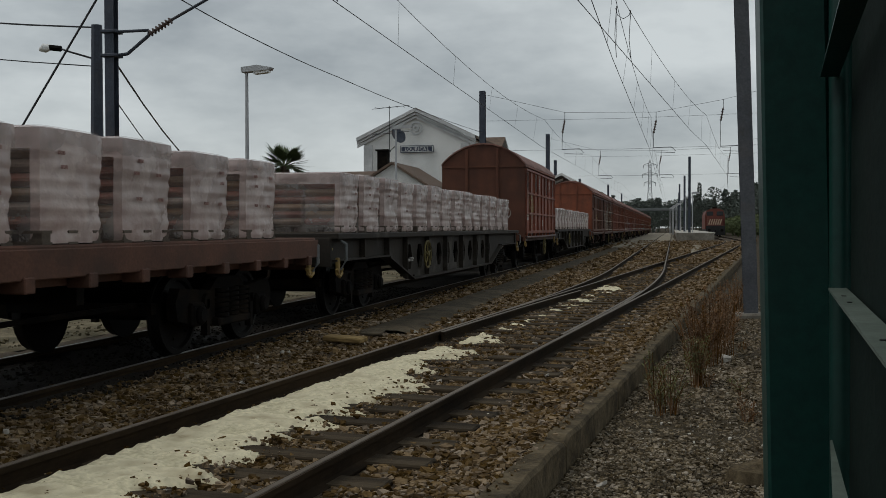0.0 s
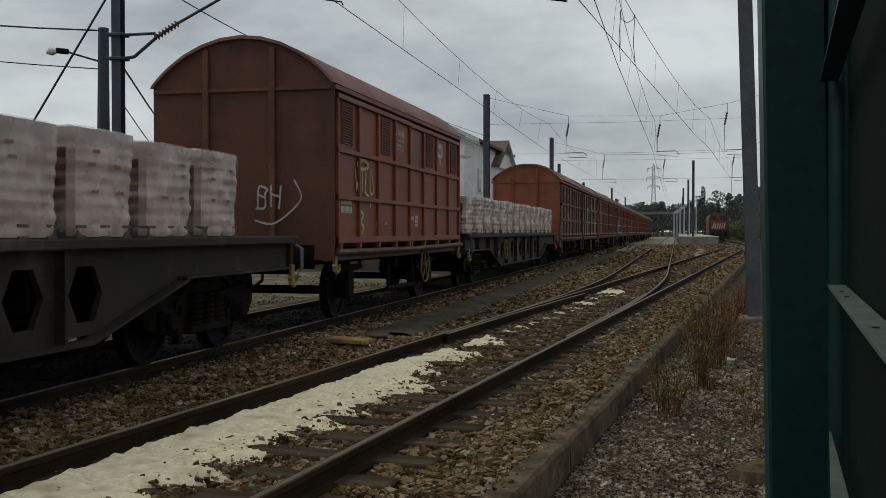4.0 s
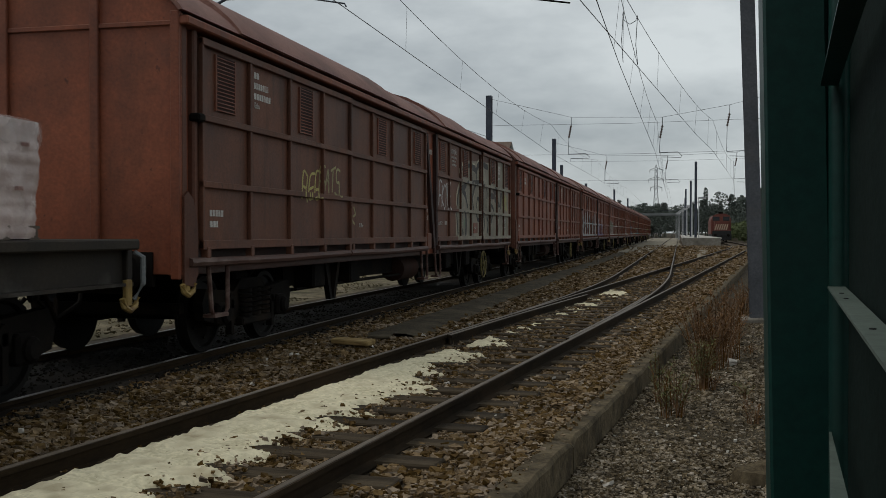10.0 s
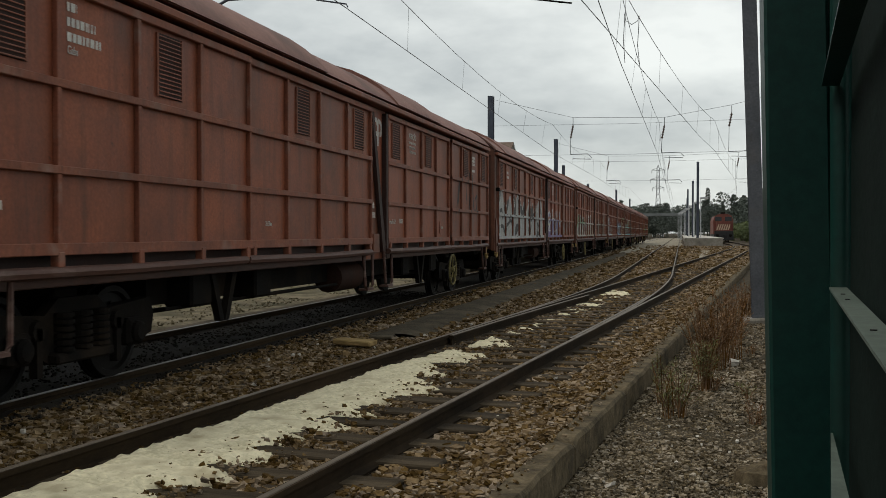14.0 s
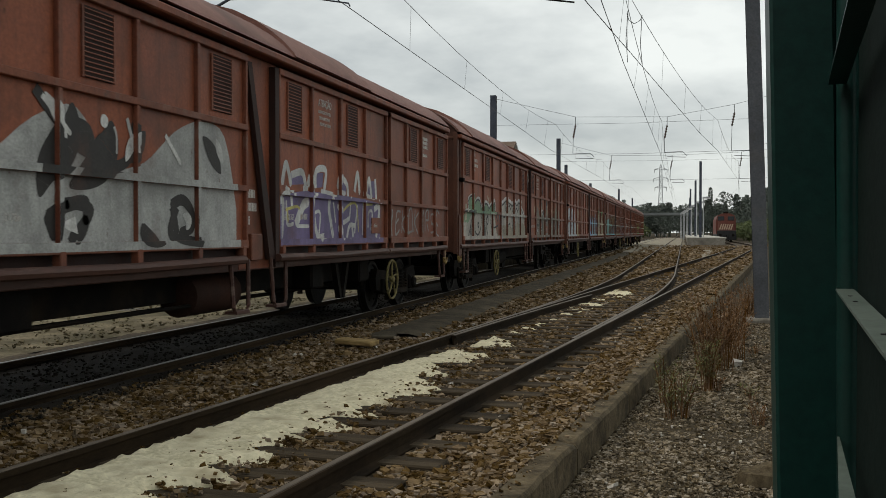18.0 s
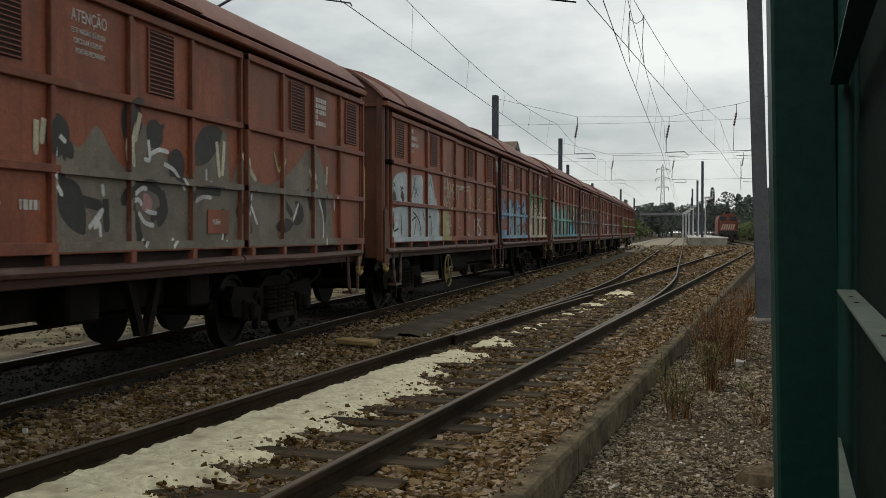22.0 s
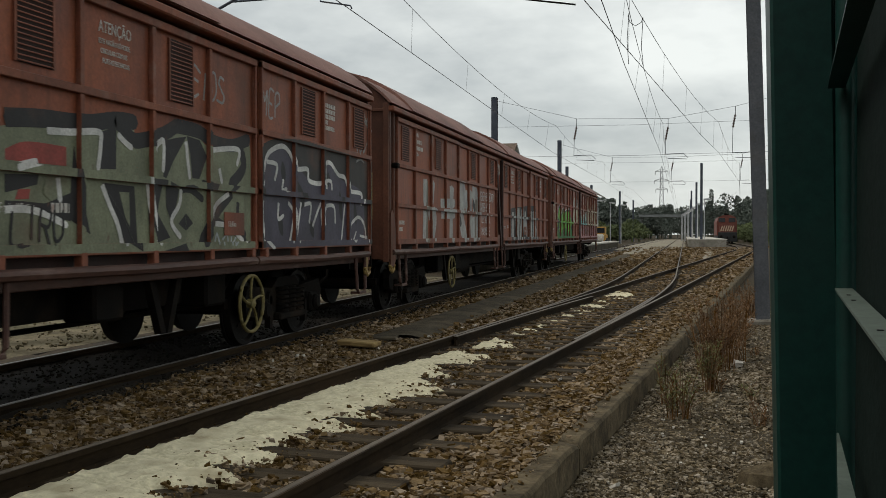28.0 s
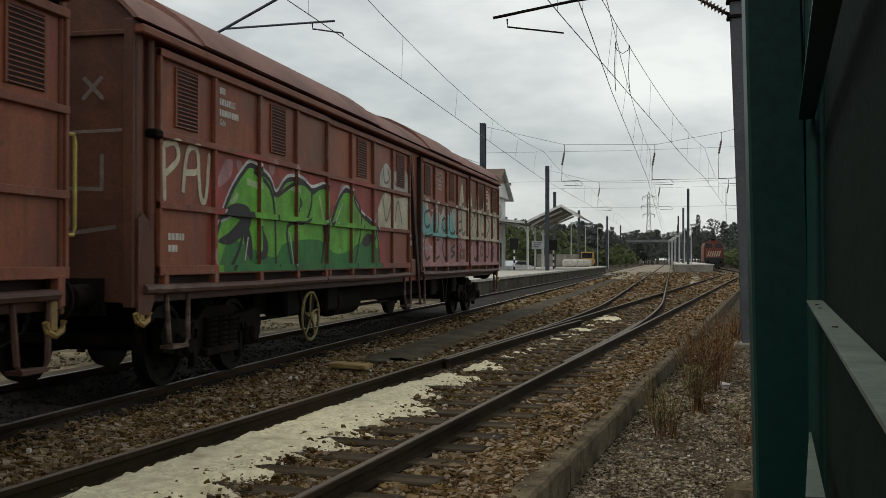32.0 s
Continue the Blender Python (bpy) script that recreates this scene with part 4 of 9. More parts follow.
def short_wagon():
    """A short two-axle covered wagon."""
    g = thing("covered_wagon", "shorter two-axle covered wagon in fresh oxide red with yellow scrawl", "freight wagon")
    B = 9.0
    s = Shape()
    # dark body again supplies the shade in the gaps by colour
    s.box(-1.36, 1.36, 0.03, B - 0.03, 1.2, 3.6)
    part("body", s, M["louvre"], g)
    for y0, y1, k in ((0, 0.04, -1), (B - 0.04, B, 1)):
        s = Shape()
        s.prism(arch(1.47, 3.68, 4.38) + [(1.47, 1.0), (-1.47, 1.0)], y0, y1, "y")
        # ends in the shaded red, darker than the sides
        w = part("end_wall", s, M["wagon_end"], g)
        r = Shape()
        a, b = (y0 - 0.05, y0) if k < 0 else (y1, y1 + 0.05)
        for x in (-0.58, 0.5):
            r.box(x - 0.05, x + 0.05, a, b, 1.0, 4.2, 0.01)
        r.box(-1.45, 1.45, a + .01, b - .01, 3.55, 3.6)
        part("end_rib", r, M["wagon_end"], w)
    roof_part(g, "roof", -0.06, B + 0.06, 1.5, 3.64, 4.4, M["wagon_roof"], 0.05, "pale weathered arched roof")
    s = Shape()
    s.box(1.36, 1.49, 0.02, B - 0.02, 3.56, 3.64, 0.01)
    part("gutter", s, M["wagon_bright"], g)
    door(g, 0.1, 4.36, 1.49, (0, 2), "wagon_bright")
    door(g, 4.4, 8.93, 1.46, (1, 3), "wagon_bright")
    s = Shape()
    s.box(-1.49, -1.4, 0.1, B - 0.1, 1.34, 3.6)
    part("far_doors", s, M["wagon_bright"], g)
    s = Shape()
    s.box(1.28, 1.4, 0, B, 0.98, 1.14, 0.01)
    s.box(-1.4, -1.28, 0, B, 0.98, 1.14, 0.01)
    part("sole_bar", s, M["sill"], g)
    s = Shape()
    s.tube([(1.5, 0.05, 1.12), (1.51, 4.5, 1.1), (1.5, B - 0.05, 1.13)], 0.05, 8)
    part("door_rail", s, M["sill"], g)
    s = Shape()
    for y in (3.4, 5.1):
        s.tube([(1.3, y, 1.0), (1.33, y, 0.4)], 0.035)
    s.tube([(1.33, 3.3, 0.4), (1.33, 5.2, 0.4)], 0.045)
    s.box(-.3, .3, .5, B - .5, .85, 1.2)
    part("foot_board", s, M["dark"], g)
    for y in (1.7, 7.2):
        for x in (1.08, -1.08):
            s = Shape()
            s.box(x - .06, x + .06, y - 0.75, y + 0.75, 0.8, 0.87, 0.01)
            s.box(x - .1, x + .1, y - 0.16, y + 0.16, 0.33, 0.8, 0.03)
            s.tube([(x, y - 0.8, 1.0), (x, y - 0.75, 0.84), (x, y, .75), (x, y + .75, .84), (x, y + 0.8, 1.0)], 0.04)
            part("spring", s, M["dark"], g)
        add_wheelset(g, y)
    hand_wheel(g, 1.42, 5.8, 0.74)
    for y in (0.12, B - 0.12):
        rope_hook(g, 1.44, y, 0.85)
    buffers(g, 0, -1)
    buffers(g, B, 1)
    return aboard(g, -14.2)


SHORT = short_wagon()


def flat_wagon(u, B, mat, label, belly=True, wheel_y=5.7):
    g = thing("flat_wagon", label, "flat wagon", group="flat wagons of the train")
    s = Shape()
    s.box(-1.46, 1.46, 0, B, 1.27 if belly else 1.21, 1.37 if belly else 1.31, 0.015)
    part("deck", s, M[mat], g)
    for side in (-1, 1):
        x0, x1 = sorted((side * 1.24, side * 1.3))
        s = Shape()
        if belly:
            e = B / 2
            out = [(0.05, 1.27), (0.05, 0.96), (3.1, 0.93), (4.9, 0.46), (B - 4.9, 0.46), (B - 3.1, 0.93), (B - 0.05, 0.96), (B - 0.05, 1.27)]
            # the web is built in lengths, with openings left between them
            s.prism([(0.05, 1.27), (0.05, 0.96), (3.1, 0.93), (4.4, 0.6), (4.4, 1.27)], x0, x1, "x")
            s.prism([(B - 4.4, 1.27), (B - 4.4, 0.6), (B - 3.1, 0.93), (B - 0.05, 0.96), (B - 0.05, 1.27)], x0, x1, "x")
            n = 11
            w = (B - 8.8) / n
            for k in range(n):
                a, b = 4.4 + k * w, 4.4 + (k + 1) * w
                m, hw = (a + b) / 2, w * 0.3
                low = 0.46 if 0 < k < n - 1 else 0.5
                s.prism([(a, 1.27), (a, low), (m - hw * .5, low), (m - hw * .5, 0.62), (m - hw, 0.87), (m - hw * .5, 1.12), (m - hw * .5, 1.27)], x0, x1, "x")
                s.prism([(b, 1.27), (m + hw * .5, 1.27), (m + hw * .5, 1.12), (m + hw, 0.87), (m + hw * .5, 0.62), (m + hw * .5, low), (b, low)], x0, x1, "x")
                s.box(x0, x1, m - hw * .5, m + hw * .5, 1.12, 1.27)
                s.box(x0, x1, m - hw * .5, m + hw * .5, low, 0.62)
            part("side_girder", s, M[mat], g, "fish-bellied side girder with hexagonal openings")
            s = Shape()
            a, b = sorted((side * 1.22, side * 1.42))
            s.prism([(3.1, 0.93), (4.9, 0.46), (B - 4.9, 0.46), (B - 3.1, 0.93), (B - 3.1, 0.90), (B - 4.9, 0.425), (4.9, 0.425), (3.1, 0.90)], a, b, "x")
            s.box(a, b, 0.05, 3.15, 0.93, 0.96)
            s.box(a, b, B - 3.15, B - 0.05, 0.93, 0.96)
            part("girder_flange", s, M[mat], g)
            for y, low in [(4.4 + k * w, 0.47) for k in range(0, n + 1, 2)] + [(1.6, 0.95), (3.1, 0.95)]:
                s = Shape()
                s.box(*sorted((side * 1.3, side * 1.4)), y - .02, y + .02, low, 1.27)
                part("stiffener", s, M[mat], g)
        else:
            s.box(x0, x1, 0.05, B - 0.05, 0.95, 1.21, 0.01)
            part("side_girder", s, M[mat], g)
            s = Shape()
            s.box(*sorted((side * 1.4, side * 1.5)), 0, B, 1.03, 1.28, 0.01)
            part("side_board", s, M[mat], g, "rusty red drop side")
            y = 0.5
            while y < B:
                s = Shape()
                s.box(*sorted((side * 1.3, side * 1.53)), y - .07, y + .07, 0.93, 1.06, 0.01)
                part("stanchion_pocket", s, M["flat_red"], g)
                y += 0.9
    s = Shape()
    s.box(-0.3, 0.3, 0.3, B - 0.3, 0.8, 1.2)
    for y in (5.5, B / 2, B - 5.5):
        s.box(-1.2, 1.2, y - .06, y + .06, 0.75, 1.205)
    s.tube([(0.7, 3, 0.6), (0.7, B - 3, 0.6)], 0.03)
    s.disc([(B / 2 - 0.7, .1), (B / 2 - 0.65, .2), (B / 2 + .5, .2), (B / 2 + .55, .1)], (0.7, 0, .75), "y", 12)
    part("centre_girder", s, M["dark"], g)
    for y in (0, B):
        s = Shape()
        s.box(-1.35, 1.35, y - .05, y + .05, 0.85, 1.3 if belly else 1.2, 0.01)
        part("head_stock", s, M[mat], g)
    if belly:
        hand_wheel(g, 1.42, wheel_y, 0.9, 0.28)
        s = Shape()
        s.prism([(0.06, 1.12), (0.12, 1.2), (0.18, 1.12), (0.12, 1.04)], 1.302, 1.31, "x")
        part("diamond_mark", s, M["yellow"], g, "small yellow diamond mark")
    for y in (0.14, B - 0.14):
        rope_hook(g, 1.4, y, 0.74 if belly else 0.8)
        s = Shape()
        s.tube([(1.42, y + .1, 1.25), (1.5, y + .12, 1.2), (1.5, y + .12, .95), (1.42, y + .1, .8)], 0.025)
        part("grab_iron", s, M["far_concrete"], g, "dull grey grab iron")
    bogie(g, 2.2)
    bogie(g, B - 2.2)
    buffers(g, 0, -1)
    buffers(g, B, 1)
    return aboard(g, u)


FLATS = [(-54.1, 18.9), (-34.2, 18.6), (-4.0, 18.75)]
flat_wagon(*FLATS[0], "flat_red", "rusty red flat wagon loaded with wrapped pallets", False)
flat_wagon(*FLATS[1], "flat", "dusty grey flat wagon with fish-bellied girders, loaded with pallets", True, 5.95)
flat_wagon(*FLATS[2], "flat", "dusty grey flat wagon with fish-bellied girders, loaded with pallets")


def film(m, low, high, scale):
    """Lets part of what lies behind show through a plastic film."""
    n, l = m.node_tree.nodes, m.node_tree.links
    out, p = n["Material Output"], n["Principled BSDF"]
    t = n.new("ShaderNodeBsdfTransparent")
    mixer = n.new("ShaderNodeMixShader")
    g = n.new("ShaderNodeTexCoord")
    w = n.new("ShaderNodeTexNoise")
    w.inputs["Scale"].default_value, w.inputs["Detail"].default_value = scale, 6
    r = n.new("ShaderNodeMapRange")
    r.inputs["From Min"].default_value, r.inputs["From Max"].default_value = 0.3, 0.7
    r.inputs["To Min"].default_value, r.inputs["To Max"].default_value = low, high
    l.new(g.outputs["Object"], w.inputs["Vector"])
    l.new(w.outputs["Fac"], r.inputs["Value"])
    l.new(r.outputs["Result"], mixer.inputs[0])
    l.new(t.outputs[0], mixer.inputs[1])
    l.new(p.outputs[0], mixer.inputs[2])
    l.new(mixer.outputs[0], out.inputs["Surface"])


def wrinkled(m, scale, stretch, depth):
    """Sharp creases of tight plastic film."""
    n, l = m.node_tree.nodes, m.node_tree.links
    b = n["Principled BSDF"]
    tex, mp_, t = n.new("ShaderNodeTexCoord"), n.new("ShaderNodeMapping"), n.new("ShaderNodeTexNoise")
    mp_.inputs["Scale"].default_value, mp_.inputs["Rotation"].default_value = stretch, (0.7, 0, 0)
    t.noise_type = "RIDGED_MULTIFRACTAL"
    t.inputs["Scale"].default_value, t.inputs["Detail"].default_value = scale, 3
    l.new(tex.outputs["Object"], mp_.inputs["Vector"])
    l.new(mp_.outputs["Vector"], t.inputs["Vector"])
    bp = n.new("ShaderNodeBump")
    bp.inputs["Strength"].default_value, bp.inputs["Distance"].default_value = 1.0, depth
    l.new(t.outputs["Fac"], bp.inputs["Height"])
    l.new(b.inputs["Normal"].links[0].from_socket, bp.inputs["Normal"])
    l.new(bp.outputs["Normal"], b.inputs["Normal"])


wrinkled(M["wrap"], 3.0, (1, 2.2, 0.8), 0.012)
film(M["wrap"], 0.86, 1.0, 1.6)
film(M["clear_film"], 0.12, 0.5, 2.5)


def pallet_load(seed, h):
    """A pallet of paper sacks in shrink wrap; 1.22 across the wagon, 1.06 along it."""
    rnd = random.Random(seed)
    g = thing("pallet_load", "pallet of paper sacks in whitish shrink wrap on a flat wagon", "pallet load", group="wrapped pallets on the flat wagons")
    W, D = 0.64, 0.455
    s = Shape()
    for y in (-D + .08, 0, D - .08):
        s.box(-W, W, y - .07, y + .07, 0, 0.02)
        s.box(-W, W, y - .07, y + .07, 0.09, 0.115)
        for x in (-W + .08, 0, W - .08):
            s.box(x - .07, x + .07, y - .06, y + .06, 0.02, 0.09)
    part("pallet", s, M["pallet"], g)
    layers = 7
    dz = (h - 0.12) / layers
    a, b = Shape(), Shape()
    for k in range(layers):
        z = 0.12 + k * dz
        for i in range(3):
            for j in range(2):
                x0 = -W + .035 + (2 * W - .07) * j / 2
                y0 = -D + .035 + (2 * D - .07) * i / 3
                t = (a if rnd.random() < 0.55 else b)
                t.box(x0 + rnd.uniform(0, .015), x0 + W - .035, y0 + .004, y0 + (2 * D - .07) / 3 - .004, z + .004, z + dz - .006, dz * 0.36)
    part("sacks", a, M["sack"], g)
    part("printed_sacks", b, M["sack_red"], g)
    # the film follows the layers, bulging at each and sagging between
    v, f = [], []
    around, up, i_seed = 52, layers * 4, seed * 3.7
    for j in range(up + 1):
        z = 0.008 + (h + .002) * j / up
        ph = ((z - 0.12) / dz) % 1.0
        bulge = 0.013 * math.sin(math.pi * min(max(ph, 0), 1)) * (0.6 + 0.7 * noise.noise(Vector((i_seed, z * 3, 0)))) - 0.012 + 0.03 * j / up
        for i in range(around):
            q = i / around * 4
            c, e = int(q), q - int(q)
            x, y = [(-1 + 2 * e, -1), (1, -1 + 2 * e), (1 - 2 * e, 1), (-1, 1 - 2 * e)][c]
            r = 1 - 0.035 * (abs(x) * abs(y)) ** 6
            nz = 0.02 * noise.noise(Vector((x * 2.2 + seed * 7, y * 2.2, z * 5))) + 0.014 * noise.noise(Vector((x * 7 + seed, y * 7, z * 4))) + 0.007 * noise.noise(Vector((x * 15 + seed, y * 15, z * 14)))
            v.append((x * r * (W + bulge + nz), y * r * (D + bulge + nz), z))
    for j in range(up):
        f += [(j * around + i, j * around + (i + 1) % around, (j + 1) * around + (i + 1) % around, (j + 1) * around + i) for i in range(around)]
    top = len(v)
    for i in range(around):
        x, y, z = v[up * around + i]
        v.append((x * 0.82, y * 0.82, h + 0.03 + 0.012 * noise.noise(Vector((x * 4, y * 4, seed)))))
    f += [(up * around + i, up * around + (i + 1) % around, top + (i + 1) % around, top + i) for i in range(around)]
    f.append(tuple(top + i for i in range(around)))
    ends = [q for q in f if len(q) == 4 and max(abs(v[i][0]) for i in q) < W * 0.93 and max(v[i][2] for i in q) < h * 0.86 and min(abs(v[i][1]) for i in q) > D * 0.8]
    s = Shape()
    s.add(v, [q for q in f if q not in set(ends)])
    part("shrink_wrap", s, M["wrap"], g, "crumpled whitish shrink-wrap film", True)
    s = Shape()
    s.add(v, ends)
    part("end_wrap", s, M["clear_film"], g, "clear film over the sacks' ends", True)
    # printing on the sacks, seen through the film
    s = Shape()
    for row in (2, 4, 5):
        for col in (-1, 1):
            if rnd.random() < 0.35:
                continue
            y, z = col * 0.2 + rnd.uniform(-.05, .05) - 0.07, 0.12 + (row + 0.3) * dz
            for k in range(4):
                s.box(W + .034, W + .037, y + k * .027, y + k * .027 + .019, z, z + .032)
    tagged(part("printing", s, M["print"], g), "dull red printing seen through the film", kind="stuff")
    # the hood drawn over the top, with a wavy lower edge
    v, f = [], []
    n = 72
    for i in range(n):
        q = i / n * 4
        cc, e = int(q), q - int(q)
        x, y = [(-1 + 2 * e, -1), (1, -1 + 2 * e), (1 - 2 * e, 1), (-1, 1 - 2 * e)][cc]
        r = 1 - 0.03 * (abs(x) * abs(y)) ** 6
        low = h * (0.84 + 0.11 * noise.noise(Vector((x * 1.6, y * 1.6, seed * 5))) + 0.05 * noise.noise(Vector((x * 5, y * 5, seed))) + 0.03 * noise.noise(Vector((x * 15, y * 15, seed))))
        for z, k in ((low, 0.026), ((low + h) / 2, 0.03), (h + .012, 0.018), (h + .036, -0.04)):
            nz = 0.012 * noise.noise(Vector((x * 8, y * 8, z * 9 + seed)))
            v.append((x * r * (W + k + nz), y * r * (D + k + nz), z))
    for i in range(n):
        a, b = i * 4, (i + 1) % n * 4
        f += [(a + k, b + k, b + k + 1, a + k + 1) for k in range(3)]
    f.append(tuple(i * 4 + 3 for i in range(n)))
    s = Shape()
    s.add(v, f)
    part("hood", s, M["hood"], g, "white film hood with a wavy lower edge", True)
    return g


M["hood"] = material("milky_film_hood", (0.4, 0.325, 0.305), (0.54, 0.475, 0.455), 3, 0.28, 0, 1.0, 8, spec=0.5, contrast=0.12)
film(M["hood"], 0.03, 0.4, 4.0)
LOADS = [pallet_load(k + 1, 0.92 + 0.015 * (k % 3)) for k in range(6)]


def load_flat(u0, places, z, h_scale=1.0):
    global used
    for k, along in enumerate(places):
        for x in (0.78, -0.78):
            j = (k + (x < 0)) % len(LOADS)
            src = LOADS[j]
            m = Matrix.Diagonal((1, 1, h_scale, 1))
            ob = src if not used[j] else copy_thing(src, Matrix.Identity(4))
            used[j] = True
            ob.scale = (1, 1, h_scale)
            aboard(ob, u0 + along + random.uniform(-.02, .02), TRAIN_X + x + random.uniform(-.015, .015), z)


used = [False] * 6
load_flat(FLATS[1][0], [0.75 + 1.195 * k for k in range(14)], 1.372)
load_flat(FLATS[2][0], [0.26 + 1.275 * k for k in range(14)], 1.372)
load_flat(FLATS[0][0], [8.0, 9.25, 10.49, 11.73, 12.97, 14.23, 15.6, 17.08], 1.312, 1.02)


# ---- masts and overhead line ----
def h_mast(name, x, y, top, label, base=-0.15, size=0.22, lean=(0, 0), mat="mast"):
    t = thing(name, label, "line mast", pose(x, y, base, lean[0], lean[1], 0))
    h = top - base
    k = size / 2
    s = Shape()
    w = 0.016
    s.prism([(-k, -k), (k, -k), (k, -k + w), (w / 2, -k + w), (w / 2, k - w), (k, k - w), (k, k), (-k, k), (-k, k - w), (-w / 2, k - w), (-w / 2, -k + w), (-k, -k + w)], 0, h, "z")
    part("column", s, M[mat], t)
    s = Shape()
    s.box(-k * 2.2, k * 2.2, -k * 2.2, k * 2.2, -0.25, 0.06, 0.03)
    part("footing", s, M["concrete"], t)
    return t


def insulator(parent, a, b, ribs=7, r=0.075):
    a, b = Vector(a), Vector(b)
    n = 4 * ribs
    pts = [a + (b - a) * i / n for i in range(n + 1)]
    s = Shape()
    s.tube(pts, 0.03, 10, radii=[0.028 if i % 4 in (0, 1) else (r if i % 4 == 2 else r * 0.72) for i in range(n + 1)])
    return part("insulator", s, M["insulator"], parent, "ribbed brown insulator", True)


def bar(parent, name, pts, r, mat="mast", label=""):
    s = Shape()
    s.tube(pts, r, 8)
    return part(name, s, M[mat], parent, label, True)


near_mast = h_mast("line_mast", -10.8, 18.2, 9.2, "dark steel catenary mast with an insulated bracket", size=0.19)
arm = (lambda x, z: (x + 10.8, 0, z + 0.15))
bar(near_mast, "bracket", [arm(-10.75, 5.32), arm(-10.0, 5.32), arm(-10.0, 5.2)], 0.03)
bar(near_mast, "bracket", [arm(-10.75, 4.85), arm(-10.45, 4.88), arm(-9.98, 5.23)], 0.035)
insulator(near_mast, arm(-9.98, 5.24), arm(-9.5, 5.5))
bar(near_mast, "cantilever_tube", [arm(-9.5, 5.5), arm(-6.5, 6.93)], 0.03)
bar(near_mast, "registration_tube", [arm(-8.55, 5.94), arm(-6.3, 5.98)], 0.022)
bar(near_mast, "steady_arm", [arm(-6.75, 5.95), arm(-6.75, 5.85), arm(-6.15, 5.74), arm(-6.12, 5.68)], 0.015)
for z in (5.32, 4.85):
    s = Shape()
    s.box(-0.17, 0.17, -0.15, 0.15, z + 0.12, z + 0.18, 0.01)
    part("clamp", s, M["mast"], near_mast)

pole = h_mast("line_mast", 1.36, 19.0, 9.0, "grey galvanised catenary mast with a double insulated bracket", -0.15, 0.24, (0, -1.9), "pole")
for z, k in ((5.95, 0), (6.25, 1)):
    y = -0.15 * k
    insulator(pole, (-0.2, y, z + 0.15), (-0.62, y, z + 0.42), 7, 0.08)
    bar(pole, "bracket", [(0, y, z + 0.05), (-0.2, y, z + 0.15)], 0.035, "dark")
    s = Shape()
    s.box(-0.18, 0.18, -0.16, 0.16, z + 0.02, z + 0.08, 0.01)
    part("clamp", s, M["dark"], pole)
bar(pole, "cantilever_tube", [(-0.62, 0, 6.37), (-1.25, -0.5, 6.55), (-2.9, -1.1, 6.28), (-4.3, -1.3, 6.05)], 0.027, "dark")
bar(pole, "cantilever_tube", [(-0.62, -0.15, 6.67), (-2.2, -0.7, 7.05)], 0.027, "dark")
bar(pole, "registration_tube", [(-2.3, -0.9, 6.38), (-1.1, -0.6, 6.75)], 0.018, "dark")
bar(pole, "steady_arm", [(-4.05, -1.25, 6.02), (-4.05, -1.25, 5.88), (-3.05, -1.2, 5.7)], 0.016, "dark")

SPAN_Y, SPAN_X = 52.0, 4.6
for x, y, top, name in ((-9.66, 52, 8.55, "line_mast"), (4.75, 52, 8.6, "line_mast"), (-9.6, 79.6, 8.8, "line_mast"), (7.2, 79.6, 8.8, "line_mast"), (-12.0, 106, 8.5, "line_mast"), (-11.6, 130, 7.7, "line_mast"),
                        (1.92, 126, 10.0, "line_mast"), (1.7, 160, 9.4, "line_mast"), (1.2, 200, 9.8, "line_mast"), (1.3, 245, 9.6, "line_mast"), (-10.5, 170, 8.6, "line_mast"), (-10.5, 215, 8.6, "line_mast")):
    h_mast(name, x, y, top, "blue-grey steel mast carrying the overhead wires", 0.5 if x > 1 and y > 120 else -0.15, 0.3)


def wire(name, pts, r, label, sag=0.0, n=12):
    """A wire through points, sagging between them."""
    out = []
    for a, b in zip(pts[:-1], pts[1:]):
        a, b = Vector(a), Vector(b)
        for i in range(n):
            q = i / n
            p = a + (b - a) * q
            p.z -= 4 * sag * q * (1 - q)
            out.append(p)
    out.append(Vector(pts[-1]))
    s = Shape()
    s.tube(out, r, 5)
    return tagged(part(name, s, M["wire"]), label, "wire")


def catenary(contact, messenger, gap=6.5):
    """Contact wire and messenger wire with droppers between."""
    c = thing("catenary", "overhead contact wire hung by droppers from a messenger wire", "overhead line", group="overhead lines")
    s = Shape()
    s.tube(contact, 0.0085, 5)
    part("contact_wire", s, M["wire"], c)
    mpts = []
    for a, b in zip(messenger[:-1], messenger[1:]):
        a, b = Vector(a), Vector(b)
        for i in range(10):
            q = i / 10
            p = a + (b - a) * q
            p.z -= 4 * 0.5 * q * (1 - q)
            mpts.append(p)
    mpts.append(Vector(messenger[-1]))
    s = Shape()
    s.tube(mpts, 0.0075, 5)
    part("messenger_wire", s, M["wire"], c)

    def at(line, y):
        for a, b in zip(line[:-1], line[1:]):
            a, b = Vector(a), Vector(b)
            if a.y <= y <= b.y:
                return a + (b - a) * ((y - a.y) / (b.y - a.y))
        return None

    y = contact[0][1] + 4
    while y < 130:
        a, b = at(contact, y), at(mpts, y)
        if a and b:
            s = Shape()
            s.tube([a, b], 0.0035, 4)
            part("dropper", s, M["wire"], c)
        y += gap


